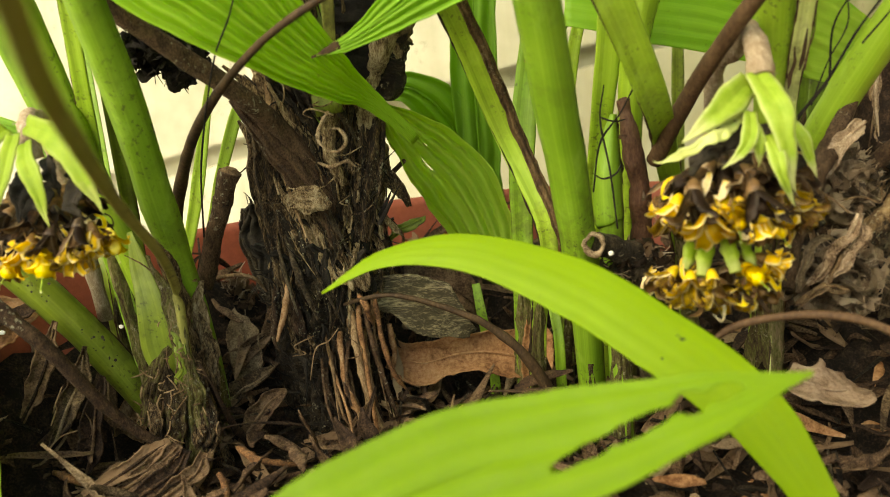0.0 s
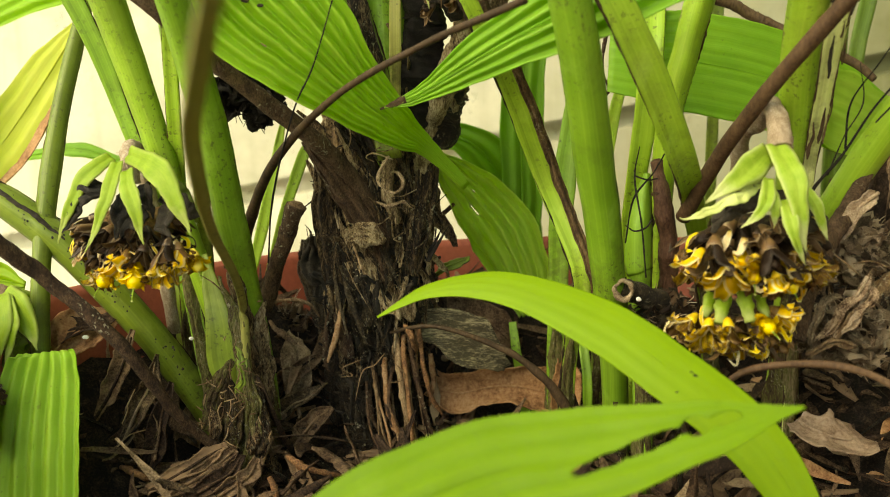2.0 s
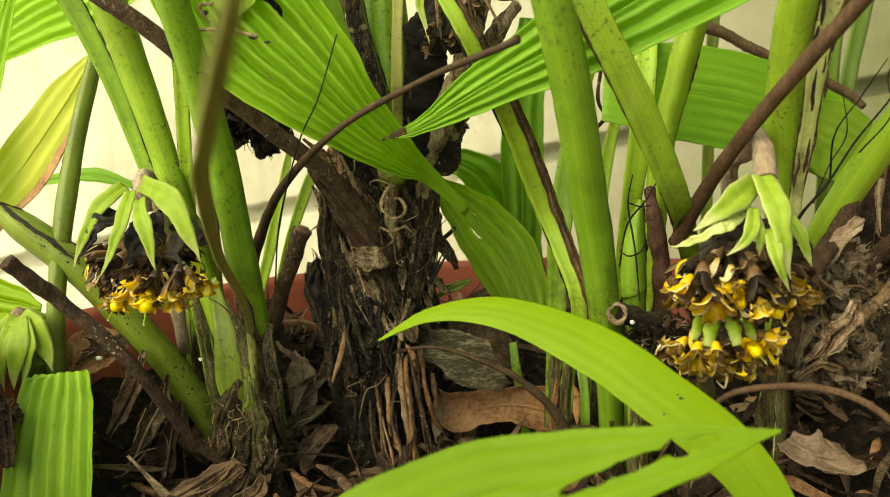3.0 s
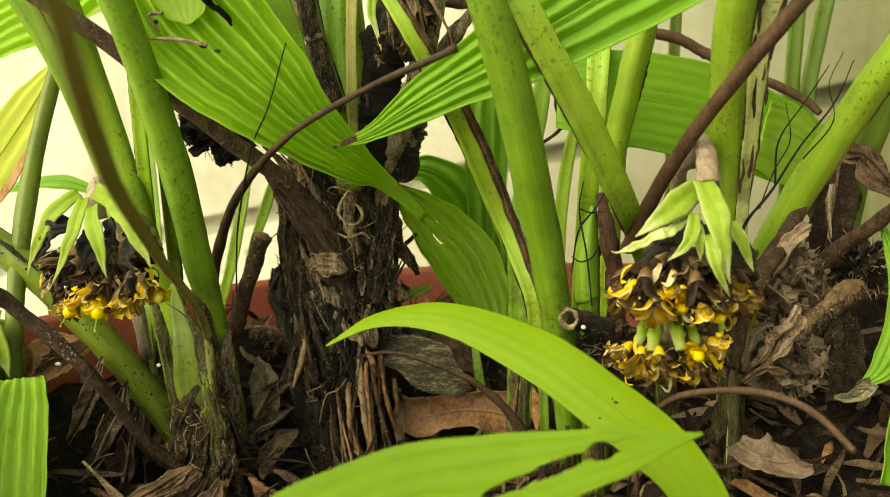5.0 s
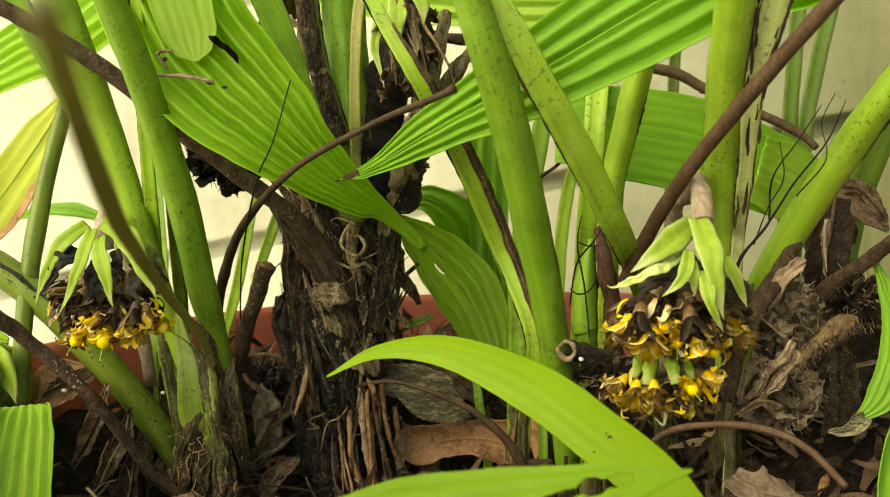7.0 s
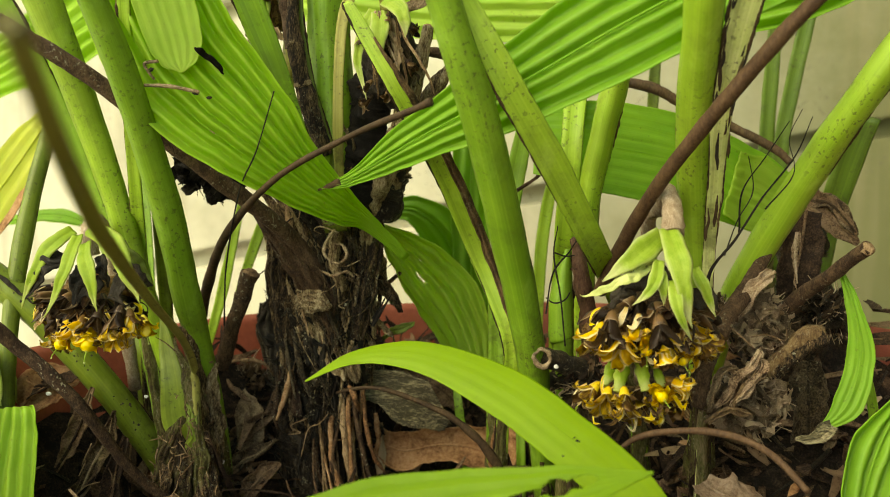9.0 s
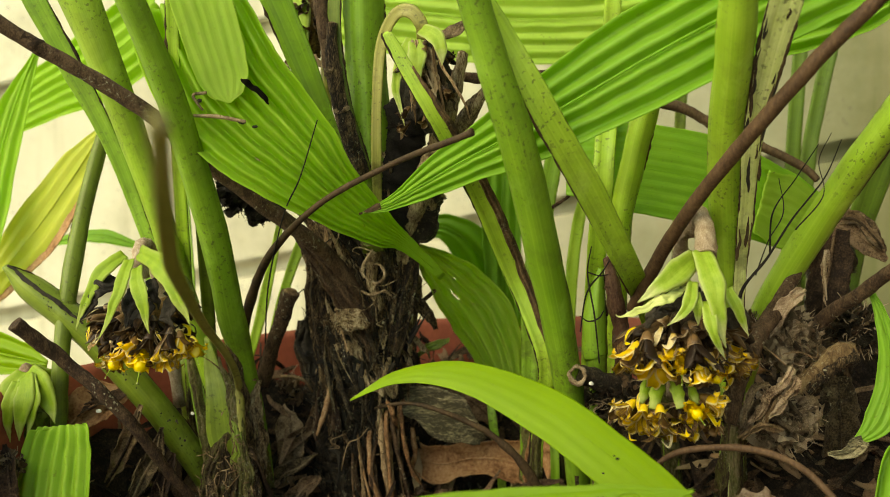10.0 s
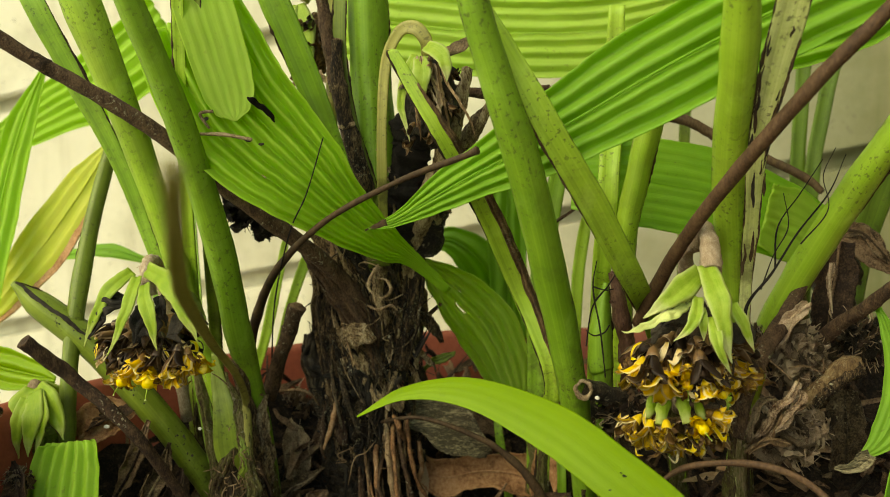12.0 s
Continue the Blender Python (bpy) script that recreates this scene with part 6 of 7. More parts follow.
def strip_mesh(material, n):
    """A shared curled dry strip, 1 unit long."""
    if (material.name, n) not in STRIPS:
        r, bm = random.Random(n * 13 + 5), bmesh.new()
        k = r.uniform(.5, 1.1)
        pts = [(0, 0, 0), (0, r.uniform(-.1, .1), .45), (k * .4, r.uniform(-.2, .2), .75), (k * .9, r.uniform(-.3, .3), r.uniform(.35, .8))]
        w = r.uniform(.30, .85)
        sheet(pts, [w, w * 1.1, w * .8, w * .1], (-.5, -1, .3), 0, 0, r.uniform(-.9, .9), r.uniform(-80, 80), 9, 5, 0, bm=bm)
        for v in bm.verts:
            v.co += Vector(noise.noise_vector(v.co * 4 + Vector((n, 0, 0)))) * .20
        mesh = bpy.data.meshes.new("dry_strip")
        bm.to_mesh(mesh)
        bm.free()
        mesh.materials.append(material)
        STRIPS[material.name, n] = mesh
    return STRIPS[material.name, n]


def dry_head(centre, radius, label, seed, count=46, stretch=(1, 1, 1), material=LITTER, second=DRY_GREY):
    """A dead flower head: a crumpled mass of curled strips and hairs round a lumpy middle."""
    centre, r = Vector(centre), random.Random(seed)
    root = thing("dead_flower_head", centre - Vector((0, 0, radius)), label, "dead flower head", "dead flower heads")
    bare_head(centre, radius * .75 * stretch[0], radius * .7 * stretch[1], radius * .75 * stretch[2], root, material, seed)
    for n in range(int(count * 1.5)):
        d = Vector((r.gauss(0, 1), r.gauss(0, 1) - 0.6, r.gauss(0, 1))).normalized()
        d2 = Vector((d.x * stretch[0], d.y * stretch[1], d.z * stretch[2]))
        ob = new("dry_strip", strip_mesh(second if n % 3 == 0 else material, r.randrange(9)))
        ob.parent = root
        ob.matrix_parent_inverse = root.matrix_world.inverted()
        q = d.to_track_quat("Z", "Y") @ Euler((r.uniform(-.5, .5), r.uniform(-.5, .5), r.uniform(0, 6.3))).to_quaternion()
        ob.matrix_basis = Matrix.LocRotScale(centre + d2 * radius * .62, q, Vector((radius * r.uniform(.35, .85),) * 3))
    bm = bmesh.new()
    for n in range(110):
        d = Vector((r.gauss(0, 1), r.gauss(0, 1) - 0.6, r.gauss(0, 1))).normalized()
        d2 = Vector((d.x * stretch[0], d.y * stretch[1], d.z * stretch[2]))
        p = centre + d2 * radius * .7
        q = p + d2 * radius * r.uniform(.3, .7) + Vector((r.gauss(0, 1), r.gauss(0, 1), r.gauss(0, 1))) * radius * .2
        tube([p, p.lerp(q, .5) + Vector((r.gauss(0, 1), r.gauss(0, 1), r.gauss(0, 1))) * radius * .12, q], [.0004, .0003, .0002], 4, 6, bm=bm, caps=False)
    tagged(part("fuzz", bm, HAIRY if material is not FIBRE else FIBRE, root, "fine dry hairs"), "", "", "", "stuff")
    return root


dry_head((0.1845, 0.3850, 0.1210), 0.0144, "grey-brown dried flower head full of fine hairs", 1, 90, (1, .8, 1.1), DRY_PAPER, PALE_DRY)
dry_head((0.2244, 0.4050, 0.1256), 0.0129, "dark curled dead flower head under the stick", 2, 60, material=BARK_DARK, second=LITTER)
dry_head((0.1735, 0.3600, 0.0843), 0.0162, "crumpled tan dead flower head on the litter", 3, 100, (1, .8, .9), DRY_PAPER, PALE_DRY)
dry_head((0.1624, 0.3700, 0.0778), 0.0095, "small crumpled dead flower head", 13, 50, (1, .8, .9), STRAW, PALE_DRY)
dry_head((-0.1427, 0.4750, 0.0553), 0.0131, "brown dried flower head beside the trunk", 4, 80, (1, .8, 1.1), LITTER, STRAW)
stick([(-0.1516, 0.4550, 0.0715), (-0.1435, 0.4520, 0.0765), (-0.1300, 0.4500, 0.0782), (-0.1205, 0.4520, 0.0748), (-0.1157, 0.4550, 0.0664)], [.0009, .0012, .0012, .0011, .0006], "pale curled rim of a dead leaf", STRAW, "dead_stalk")
dry_head((0.0878, 0.3850, 0.0861), 0.0131, "black shrivelled clump beside the curled stub", 5, 50, (1.1, .8, .8), BARK_DARK, LITTER)
dry_head((-0.1482, 0.4200, 0.2075), 0.0131, "black fibrous clump hanging under the stick", 6, 110, (1.1, .6, .9), FIBRE, CHARRED)
dry_head((-0.1348, 0.4200, 0.1989), 0.0111, "black fibrous clump hanging under the stick", 7, 90, (1.1, .6, .9), FIBRE, CHARRED)
dry_head((-0.1242, 0.4750, 0.1000), 0.0078, "black torn leaf base beside the trunk", 8, 40, (.8, .6, 2.2), FIBRE, BARK_DARK)
dry_head((0.1678, 0.4000, 0.1210), 0.0101, "dark rotting clump behind the flower head", 15, 40, (1, .7, 1.3), BARK_DARK, LITTER)
stick([(0.1786, 0.3700, 0.0909), (0.1894, 0.3620, 0.1043), (0.2001, 0.3600, 0.1142), (0.2091, 0.3620, 0.1193)], [.0042, .0052, .0054, .0060], "short thick scaly brown stub", BARK, "stub", 0.45)
stick([(0.2365, 0.4700, -0.0107), (0.2315, 0.4650, 0.0600), (0.2258, 0.4600, 0.1206), (0.2247, 0.4600, 0.1643)], [.014, .013, .013, .014], "dark brown rotting stump", BARK_DARK, "stump", 0.35)
stick([(0.2697, 0.5000, -0.0217), (0.2675, 0.5000, 0.0507), (0.2620, 0.5000, 0.1136)], [.012, .012, .010], "dark rotting stalk at the back", BARK_DARK, "stump", 0.35)
stick([(0.2149, 0.4300, 0.1656), (0.2122, 0.4280, 0.1504), (0.2152, 0.4280, 0.1332)], [.0016, .002, .001], "pale frayed strip of dry stalk", STRAW, "dead_stalk", 0.4)
dry_head((-0.2458, 0.3120, 0.0608), 0.0068, "grey-brown shaggy dead flower head at the pot's rim", 16, 70, (1, .7, 1.1), DRY_GREY, STRAW)
dry_head((-0.2597, 0.3040, 0.1043), 0.0089, "small brown dead flower head at the pot's rim", 17, 50, (1, .7, 1), LITTER, DRY_GREY)
# curled cut stub with a pale rim
def curled_stub():
    c = Vector((0.0660, 0.3660, 0.1043))
    root = thing("curled_stub", c, "pale curled end of a cut dry stalk", "stub")
    part("rim", tube([c + Vector(((.0044 + .0004 * math.sin(3 * a)) * math.cos(a), -.003, .0050 * math.sin(a))) for a in [i * .92 for i in range(8)]], [.0010, .0014, .0015, .0009], 8, 60, .7, 420), PALE, root, "pale curled rim")
    part("stalk", tube([c + Vector((0, .001, 0)), c + Vector((.012, .010, -.006)), c + Vector((.024, .02, -.02)), c + Vector((.03, .03, -.09))], [.0052, .006, .006, .005], 12, 20, .3, 120), BARK_DARK, root)
    return root


curled_stub()


def dry_leaf(points, widths, label, material=DRY, face=(0, -1, .4), curl=.5, cup=.2, twist=0, seed=0, holes=()):
    root = thing("dry_leaf", points[0], label, "dry leaf", "dry leaves")
    part("blade", sheet(points, widths, face, 0, 0, cup, twist, 44, 17, .0022, curl, seed=seed, holes=holes), material, root, "", .0006)
    line = curve_points(points, 12)
    part("midrib", tube([p + Vector(face).normalized() * .0009 for p in line[:-1]], [.0010, .0008, .0004], 6, 24), material, root, "thin raised midrib")
    return root


dry_leaf([(0.0463, 0.4700, 0.0028), (0.0247, 0.4650, 0.0166), (-0.0021, 0.4600, 0.0208), (-0.0276, 0.4580, 0.0164), (-0.0464, 0.4620, 0.0212)], [.010, 0.0306, 0.0230, 0.0273, 0.0179], "large pinkish-brown dry leaf with curled rim", seed=1, curl=.7)
dry_leaf([(-0.0647, 0.4500, 0.0610), (-0.0408, 0.4450, 0.0629), (-0.0183, 0.4400, 0.0548), (0.0028, 0.4450, 0.0369)], [.010, 0.0232, 0.0337, 0.0074], "grey-green decaying leaf draped over roots", DECAY, seed=2)
dry_leaf([(-0.0496, 0.4900, 0.0652), (-0.0282, 0.4850, 0.0616), (-0.0078, 0.4850, 0.0533), (0.0085, 0.4900, 0.0363)], [.01, 0.0235, 0.0269, 0.0068], "dull brown dead leaf in the shade", LITTER, seed=3)
stick([(-0.0640, 0.4230, 0.0650), (-0.0490, 0.4100, 0.0717), (-0.0363, 0.4080, 0.0731), (-0.0207, 0.4080, 0.0695), (-0.0036, 0.4080, 0.0631), (0.0133, 0.4080, 0.0543), (0.0318, 0.4080, 0.0372), (0.0427, 0.4100, 0.0175), (0.0470, 0.4150, 0.0010)], [.0010, .0012, .0013, .0015, .0019, .0027, .0034, .0036], "thin black arched dead leaf stalk with a brown foot", SMOOTH_STICK, "twig")
dry_leaf([(0.0367, 0.4500, -0.0014), (0.0392, 0.4500, 0.0161), (0.0402, 0.4550, 0.0316), (0.0397, 0.4600, 0.0508)], [0.0125, 0.0188, 0.0177, 0.0032], "upright pinkish dry leaf between the stalks", seed=4)
stick([(0.0654, 0.4200, 0.0096), (0.0680, 0.4200, 0.0258), (0.0705, 0.4200, 0.0450)], [.0028, .0028, .002], "pale straw-coloured dead stalk", STRAW, "dead_stalk")
leaf_stalk([(0.0521, 0.4300, 0.0061), (0.0518, 0.4300, 0.0361), (0.0500, 0.4400, 0.0528), (0.0482, 0.4500, 0.0700)], [.006, .006, .006, .004], STALK, "thin green stalk among the dry leaves")
leaf_stalk([(0.0787, 0.4300, 0.0048), (0.0750, 0.4300, 0.0349), (0.0751, 0.4400, 0.0514)], [.007, .007, .006], STALK_LIGHT, "thin yellowish stalk among the dry leaves")
leaf_stalk([(0.0134, 0.4700, 0.0099), (0.0090, 0.4700, 0.0389), (0.0061, 0.4750, 0.0589)], [.006, .006, .005], STALK, "thin green stalk below the drooping leaf")
dry_leaf([(0.1514, 0.3600, 0.0385), (0.1595, 0.3500, 0.0365), (0.1720, 0.3500, 0.0332), (0.1835, 0.3600, 0.0314)], [0.0120, 0.0250, 0.0265, 0.0170], "flat dull brown dry leaf on the litter", DRY_DULL, seed=5, face=(0, -.5, 1), curl=.3)
dry_leaf([(-0.2477, 0.3680, 0.0620), (-0.2348, 0.3700, 0.0743), (-0.2223, 0.3750, 0.0804), (-0.2115, 0.3800, 0.0846)], [0.0159, 0.0286, 0.0257, 0.0097], "folded reddish-brown dry leaf beside the stalks", seed=6)
for n, (pts, m) in enumerate((([(-0.2512, 0.3720, 0.0641), (-0.2361, 0.3720, 0.0777), (-0.2186, 0.3720, 0.0813), (-0.2010, 0.3720, 0.0881)], LITTER), ([(-0.2229, 0.3650, 0.0264), (-0.2093, 0.3650, 0.0469), (-0.1992, 0.3650, 0.0670), (-0.1948, 0.3650, 0.0802)], LITTER), ([(-0.2042, 0.3600, 0.0154), (-0.1942, 0.3600, 0.0357), (-0.1870, 0.3650, 0.0507), (-0.1825, 0.3650, 0.0673)], DRY_GREY), ([(-0.2253, 0.3600, -0.0126), (-0.2133, 0.3600, 0.0083), (-0.2003, 0.3600, 0.0222), (-0.1892, 0.3600, 0.0358)], LITTER), ([(-0.1922, 0.3600, -0.0046), (-0.1839, 0.3600, 0.0160), (-0.1791, 0.3600, 0.0361), (-0.1730, 0.3600, 0.0527)], LITTER), ([(-0.1436, 0.4400, 0.0153), (-0.1336, 0.4350, 0.0324), (-0.1221, 0.4350, 0.0401), (-0.1121, 0.4400, 0.0462)], LITTER), ([(-0.1376, 0.4200, 0.0077), (-0.1261, 0.4200, 0.0191), (-0.1150, 0.4200, 0.0249), (-0.1065, 0.4300, 0.0308)], DRY_GREY), ([(-0.1249, 0.4000, -0.0058), (-0.1137, 0.4000, 0.0089), (-0.1059, 0.4050, 0.0179), (-0.0982, 0.4100, 0.0216)], LITTER))):
    dry_leaf(pts, [.003, .013, .012, .003], "crumpled dead leaf standing in the litter", m, seed=40 + n, curl=.8, twist=(n % 3 - 1) * 40)
dry_leaf([(-0.2354, 0.4000, -0.0018), (-0.2324, 0.4000, 0.0293), (-0.2318, 0.4000, 0.0599), (-0.2375, 0.4050, 0.0774)], [.006, 0.0088, 0.0081, .003], "narrow upright grey dead leaf", DRY_GREY, seed=7)
dry_leaf([(-0.2486, 0.4000, 0.0132), (-0.2436, 0.4000, 0.0289), (-0.2407, 0.4000, 0.0443), (-0.2407, 0.4050, 0.0581)], [.008, 0.0115, 0.0101, .003], "small tan dry leaf", DRY, seed=8)
for n, pts in enumerate(([(-0.1757, 0.3300, 0.0042), (-0.1602, 0.3350, 0.0125), (-0.1483, 0.3450, 0.0186), (-0.1401, 0.3500, 0.0217)], [(-0.1694, 0.3300, 0.0010), (-0.1525, 0.3350, 0.0093), (-0.1419, 0.3450, 0.0153), (-0.1345, 0.3500, 0.0214)], [(-0.1577, 0.3250, 0.0005), (-0.1424, 0.3300, 0.0087), (-0.1349, 0.3400, 0.0118), (-0.1321, 0.3500, 0.0184)], [(-0.1501, 0.3250, -0.0026), (-0.1348, 0.3300, 0.0055), (-0.1256, 0.3400, 0.0099), (-0.1242, 0.3500, 0.0151)])):
    dry_leaf(pts, [.004, .009, .010, .004], "fan of brown folded dead leaf base", LITTER, seed=20 + n, face=(0.3, -.7, .6))
dry_leaf([(0.1874, 0.3720, 0.1511), (0.1816, 0.3680, 0.1482), (0.1761, 0.3680, 0.1428), (0.1720, 0.3720, 0.1335), (0.1650, 0.3760, 0.1200)], [.003, .0075, .0080, .0060, .004], "beige papery dry leaf over the dead head", PALE_DRY, seed=9, curl=.9)
for n, pts in enumerate(([(0.1604, 0.3400, 0.0869), (0.1644, 0.3370, 0.0960), (0.1694, 0.3380, 0.1041), (0.1759, 0.3450, 0.1128)], [(0.1567, 0.3420, 0.0817), (0.1619, 0.3380, 0.0906), (0.1662, 0.3380, 0.0975), (0.1681, 0.3420, 0.1030)], [(0.1673, 0.3380, 0.0996), (0.1711, 0.3360, 0.1047), (0.1743, 0.3380, 0.1095), (0.1723, 0.3450, 0.1128)], [(0.1475, 0.3380, 0.0791), (0.1554, 0.3360, 0.0860), (0.1620, 0.3380, 0.0867), (0.1721, 0.3420, 0.0836)])):
    dry_leaf(pts, [.002, .005, .006, .002], "crumpled tan strip of dead leaf", STRAW if n % 2 else PALE_DRY, seed=31 + n, curl=1.8, twist=(90, -70, 140, 60)[n], cup=.6)
dry_leaf([(0.2157, 0.4500, 0.1830), (0.2294, 0.4450, 0.1780), (0.2412, 0.4400, 0.1697), (0.2518, 0.4400, 0.1593)], [0.0222, 0.0257, 0.0146, .003], "withered dark brown leaf end", LITTER, seed=10)
dry_leaf([(0.2240, 0.4500, 0.1847), (0.2358, 0.4450, 0.1832), (0.2460, 0.4400, 0.1714), (0.2510, 0.4400, 0.1645)], [0.0111, 0.0088, 0.0073, .003], "grey-brown shrivelled leaf strip", DRY_GREY, seed=11)
dry_leaf([(0.2100, 0.3450, 0.0766), (0.2051, 0.3430, 0.0730), (0.2000, 0.3420, 0.0708), (0.1935, 0.3420, 0.0700)], [0.0058, 0.0087, 0.0064, .002], "frayed grey dead leaf end", DECAY, seed=12, curl=.9)


def litter():
    """Loose bits on the soil: strips, twigs and crumbs, too many to count."""
    r = random.Random(21)
    for name, mat, count, label in (("leaf_litter", LITTER, 3200, "dark rotting leaf scraps covering the soil"), ("dry_scraps", DRY_GREY, 330, "grey-brown dry leaf scraps on the soil"), ("tan_scraps", DRY, 70, "tan dry leaf scraps on the soil")):
        bm = bmesh.new()
        for n in range(count):
            a, q = r.uniform(0, 2 * math.pi), 0.315 * math.sqrt(r.random())
            x, y = POT.x + q * math.cos(a), POT.y + q * math.sin(a)
            if y < 0.31 or x < -0.19 and y < 0.345:
                continue
            z = soil_height(x, y) + abs(r.gauss(0, .011))
            d = Vector((r.gauss(0, 1), r.gauss(0, 1), r.gauss(0, .45))).normalized()
            k = r.uniform(.010, .045)
            w = r.uniform(.002, .010)
            p = Vector((x, y, z))
            bend = Vector((r.gauss(0, .25), r.gauss(0, .25), r.gauss(0, .25)))
            sheet([p, p + (d + bend * .4) * k * .5, p + (d + bend) * k], [w * .4, w, w * .2], (r.gauss(0, .5), -.6, 1), 0, 0, r.uniform(-.7, .7), r.uniform(-50, 50), 8, 5, .0014, r.uniform(-1, 1), bm=bm, seed=n)
        tagged(part(name, bm, mat, None, "", .0005), label, "litter", "", "stuff")
    bm = bmesh.new()
    for n in range(700):
        a, q = r.uniform(0, 2 * math.pi), 0.315 * math.sqrt(r.random())
        x, y = POT.x + q * math.cos(a), POT.y + q * math.sin(a)
        if y < 0.31:
            continue
        p = Vector((x, y, soil_height(x, y) + abs(r.gauss(0, .007))))
        d = Vector((r.gauss(0, 1), r.gauss(0, .7), r.gauss(0, .6))).normalized() * r.uniform(.015, .05)
        tube([p - d * .5, p + Vector((r.gauss(0, .002), 0, r.gauss(0, .002))), p + d * .5], [r.uniform(.0006, .0016), r.uniform(.0007, .0018), .0005], 5, 8, .3, 200, bm=bm, seed=n)
    tagged(part("twig_litter", bm, BARK_DARK), "thin dark twigs and roots strewn on the soil", "litter", "", "stuff")


litter()

stick([(-0.1279, 0.3850, -0.0207), (-0.1339, 0.3840, 0.0284), (-0.1386, 0.3830, 0.0727), (-0.1411, 0.3780, 0.1133), (-0.1429, 0.3720, 0.1334)], [.0060, .0058, .0050, .0040, .0020], "brown crusted old stalk at the foot of the clump", BARK, "dead_stalk", 0.5)
stick([(-0.1465, 0.3780, -0.0251), (-0.1496, 0.3780, 0.0097), (-0.1506, 0.3800, 0.0329), (-0.1471, 0.3850, 0.0551)], [.0075, .0072, .0055, .0020], "mossy brown stub at the foot of the clump", SHEATH, "stub", 0.5)
leaf([(-0.3126, 0.3700, 0.1157), (-0.2860, 0.3650, 0.1114), (-0.2670, 0.3620, 0.1088), (-0.2512, 0.3600, 0.1067)], [0.0222, 0.0258, 0.0187, 0.0044], BLADE_LIME, "bright green leaf point beside the cut stick", pleats=3, depth=.15, stalk=[(-0.3131, 0.3600, 0.0626), (-0.3142, 0.3650, 0.0973), (-0.3120, 0.3700, 0.1233)])


def shell_bit(place, size, seed):
    """A small white fragment lying in the litter."""
    bm = bmesh.new()
    bmesh.ops.create_icosphere(bm, subdivisions=2, radius=size, matrix=Matrix.Translation(place) @ Matrix.Diagonal((1, .5, .8, 1)))
    for v in bm.verts:
        v.co += (v.co - Vector(place)) * noise.noise(v.co * 400 + Vector((seed, 0, 0))) * .6
    tagged(part("shell_fragment", bm, SHELL), "small white shell fragment in the litter", "shell fragment", "shell fragments")


def foot_sheath(points, widths, label, material, seed):
    root = thing("old_sheath", points[0], label, "old sheath", "old sheaths at the foot of the clump")
    part("blade", sheet(points, widths, (0, -1, .15), 3, .25, -.5, (seed % 5 - 2) * 12, 34, 15, .0030, seed=seed), material, root, "", .0010)
    bm, r = bmesh.new(), random.Random(seed)
    line = curve_points(points, 20)
    for n in range(9):
        p = line[r.randrange(1, 19)] + Vector((r.gauss(0, .4) * widths[1], -.003, r.gauss(0, .003)))
        q = p + Vector((r.gauss(0, .004), -abs(r.gauss(0, .002)), r.gauss(0, .006)))
        tube([p, p.lerp(q, .5) + Vector((r.gauss(0, .001), -.001, 0)), q], [.0004, .0004, .0002], 4, 5, bm=bm, caps=False)
    tagged(part("fibre", bm, STRAW, root, "loose pale fibres"), "", "", "", "stuff")
    return root


for n, (pts, w, m) in enumerate((
    ([(-0.1372, 0.3660, -0.0029), (-0.1316, 0.3660, 0.0312), (-0.1359, 0.3680, 0.0604), (-0.1407, 0.3720, 0.0840), (-0.1504, 0.3780, 0.1072)], [.012, .011, .009, .008, .002], SHEATH),
    ([(-0.1496, 0.3620, -0.0015), (-0.1429, 0.3620, 0.0224), (-0.1425, 0.3640, 0.0417), (-0.1445, 0.3670, 0.0556)], [.010, .013, .011, .003], SHEATH),
    ([(-0.1579, 0.3620, 0.0254), (-0.1523, 0.3640, 0.0448), (-0.1456, 0.3660, 0.0576), (-0.1409, 0.3690, 0.0617)], [.006, .009, .008, .003], SHEATH),
    ([(-0.1312, 0.3850, 0.0309), (-0.1297, 0.3850, 0.0551), (-0.1309, 0.3850, 0.0755), (-0.1304, 0.3880, 0.0900)], [.010, .011, .009, .003], BARK),
    ([(-0.1315, 0.3640, 0.0050), (-0.1277, 0.3660, 0.0245), (-0.1293, 0.3700, 0.0398), (-0.1317, 0.3750, 0.0549)], [.010, .011, .008, .002], BARK),
    ([(-0.1613, 0.3580, -0.0001), (-0.1521, 0.3590, 0.0167), (-0.1511, 0.3610, 0.0293), (-0.1552, 0.3640, 0.0381)], [.009, .010, .009, .002], BARK),
    ([(-0.1409, 0.3660, 0.0427), (-0.1368, 0.3660, 0.0544), (-0.1356, 0.3670, 0.0640), (-0.1407, 0.3700, 0.0713)], [.004, .0055, .005, .001], STALK_DULL),
)):
    foot_sheath(pts, w, "green sheath lobe at the foot of the clump" if m is STALK_DULL else "brown crusted old sheath at the foot of the clump", m, 60 + n)

shell_bit((-0.1331, 0.3980, 0.0268), .0030, 1)
shell_bit((0.0734, 0.3620, 0.1003), .0016, 2)
shell_bit((-0.1623, 0.3650, 0.0763), .0014, 3)
shell_bit((-0.2210, 0.3620, 0.0774), .0018, 4)


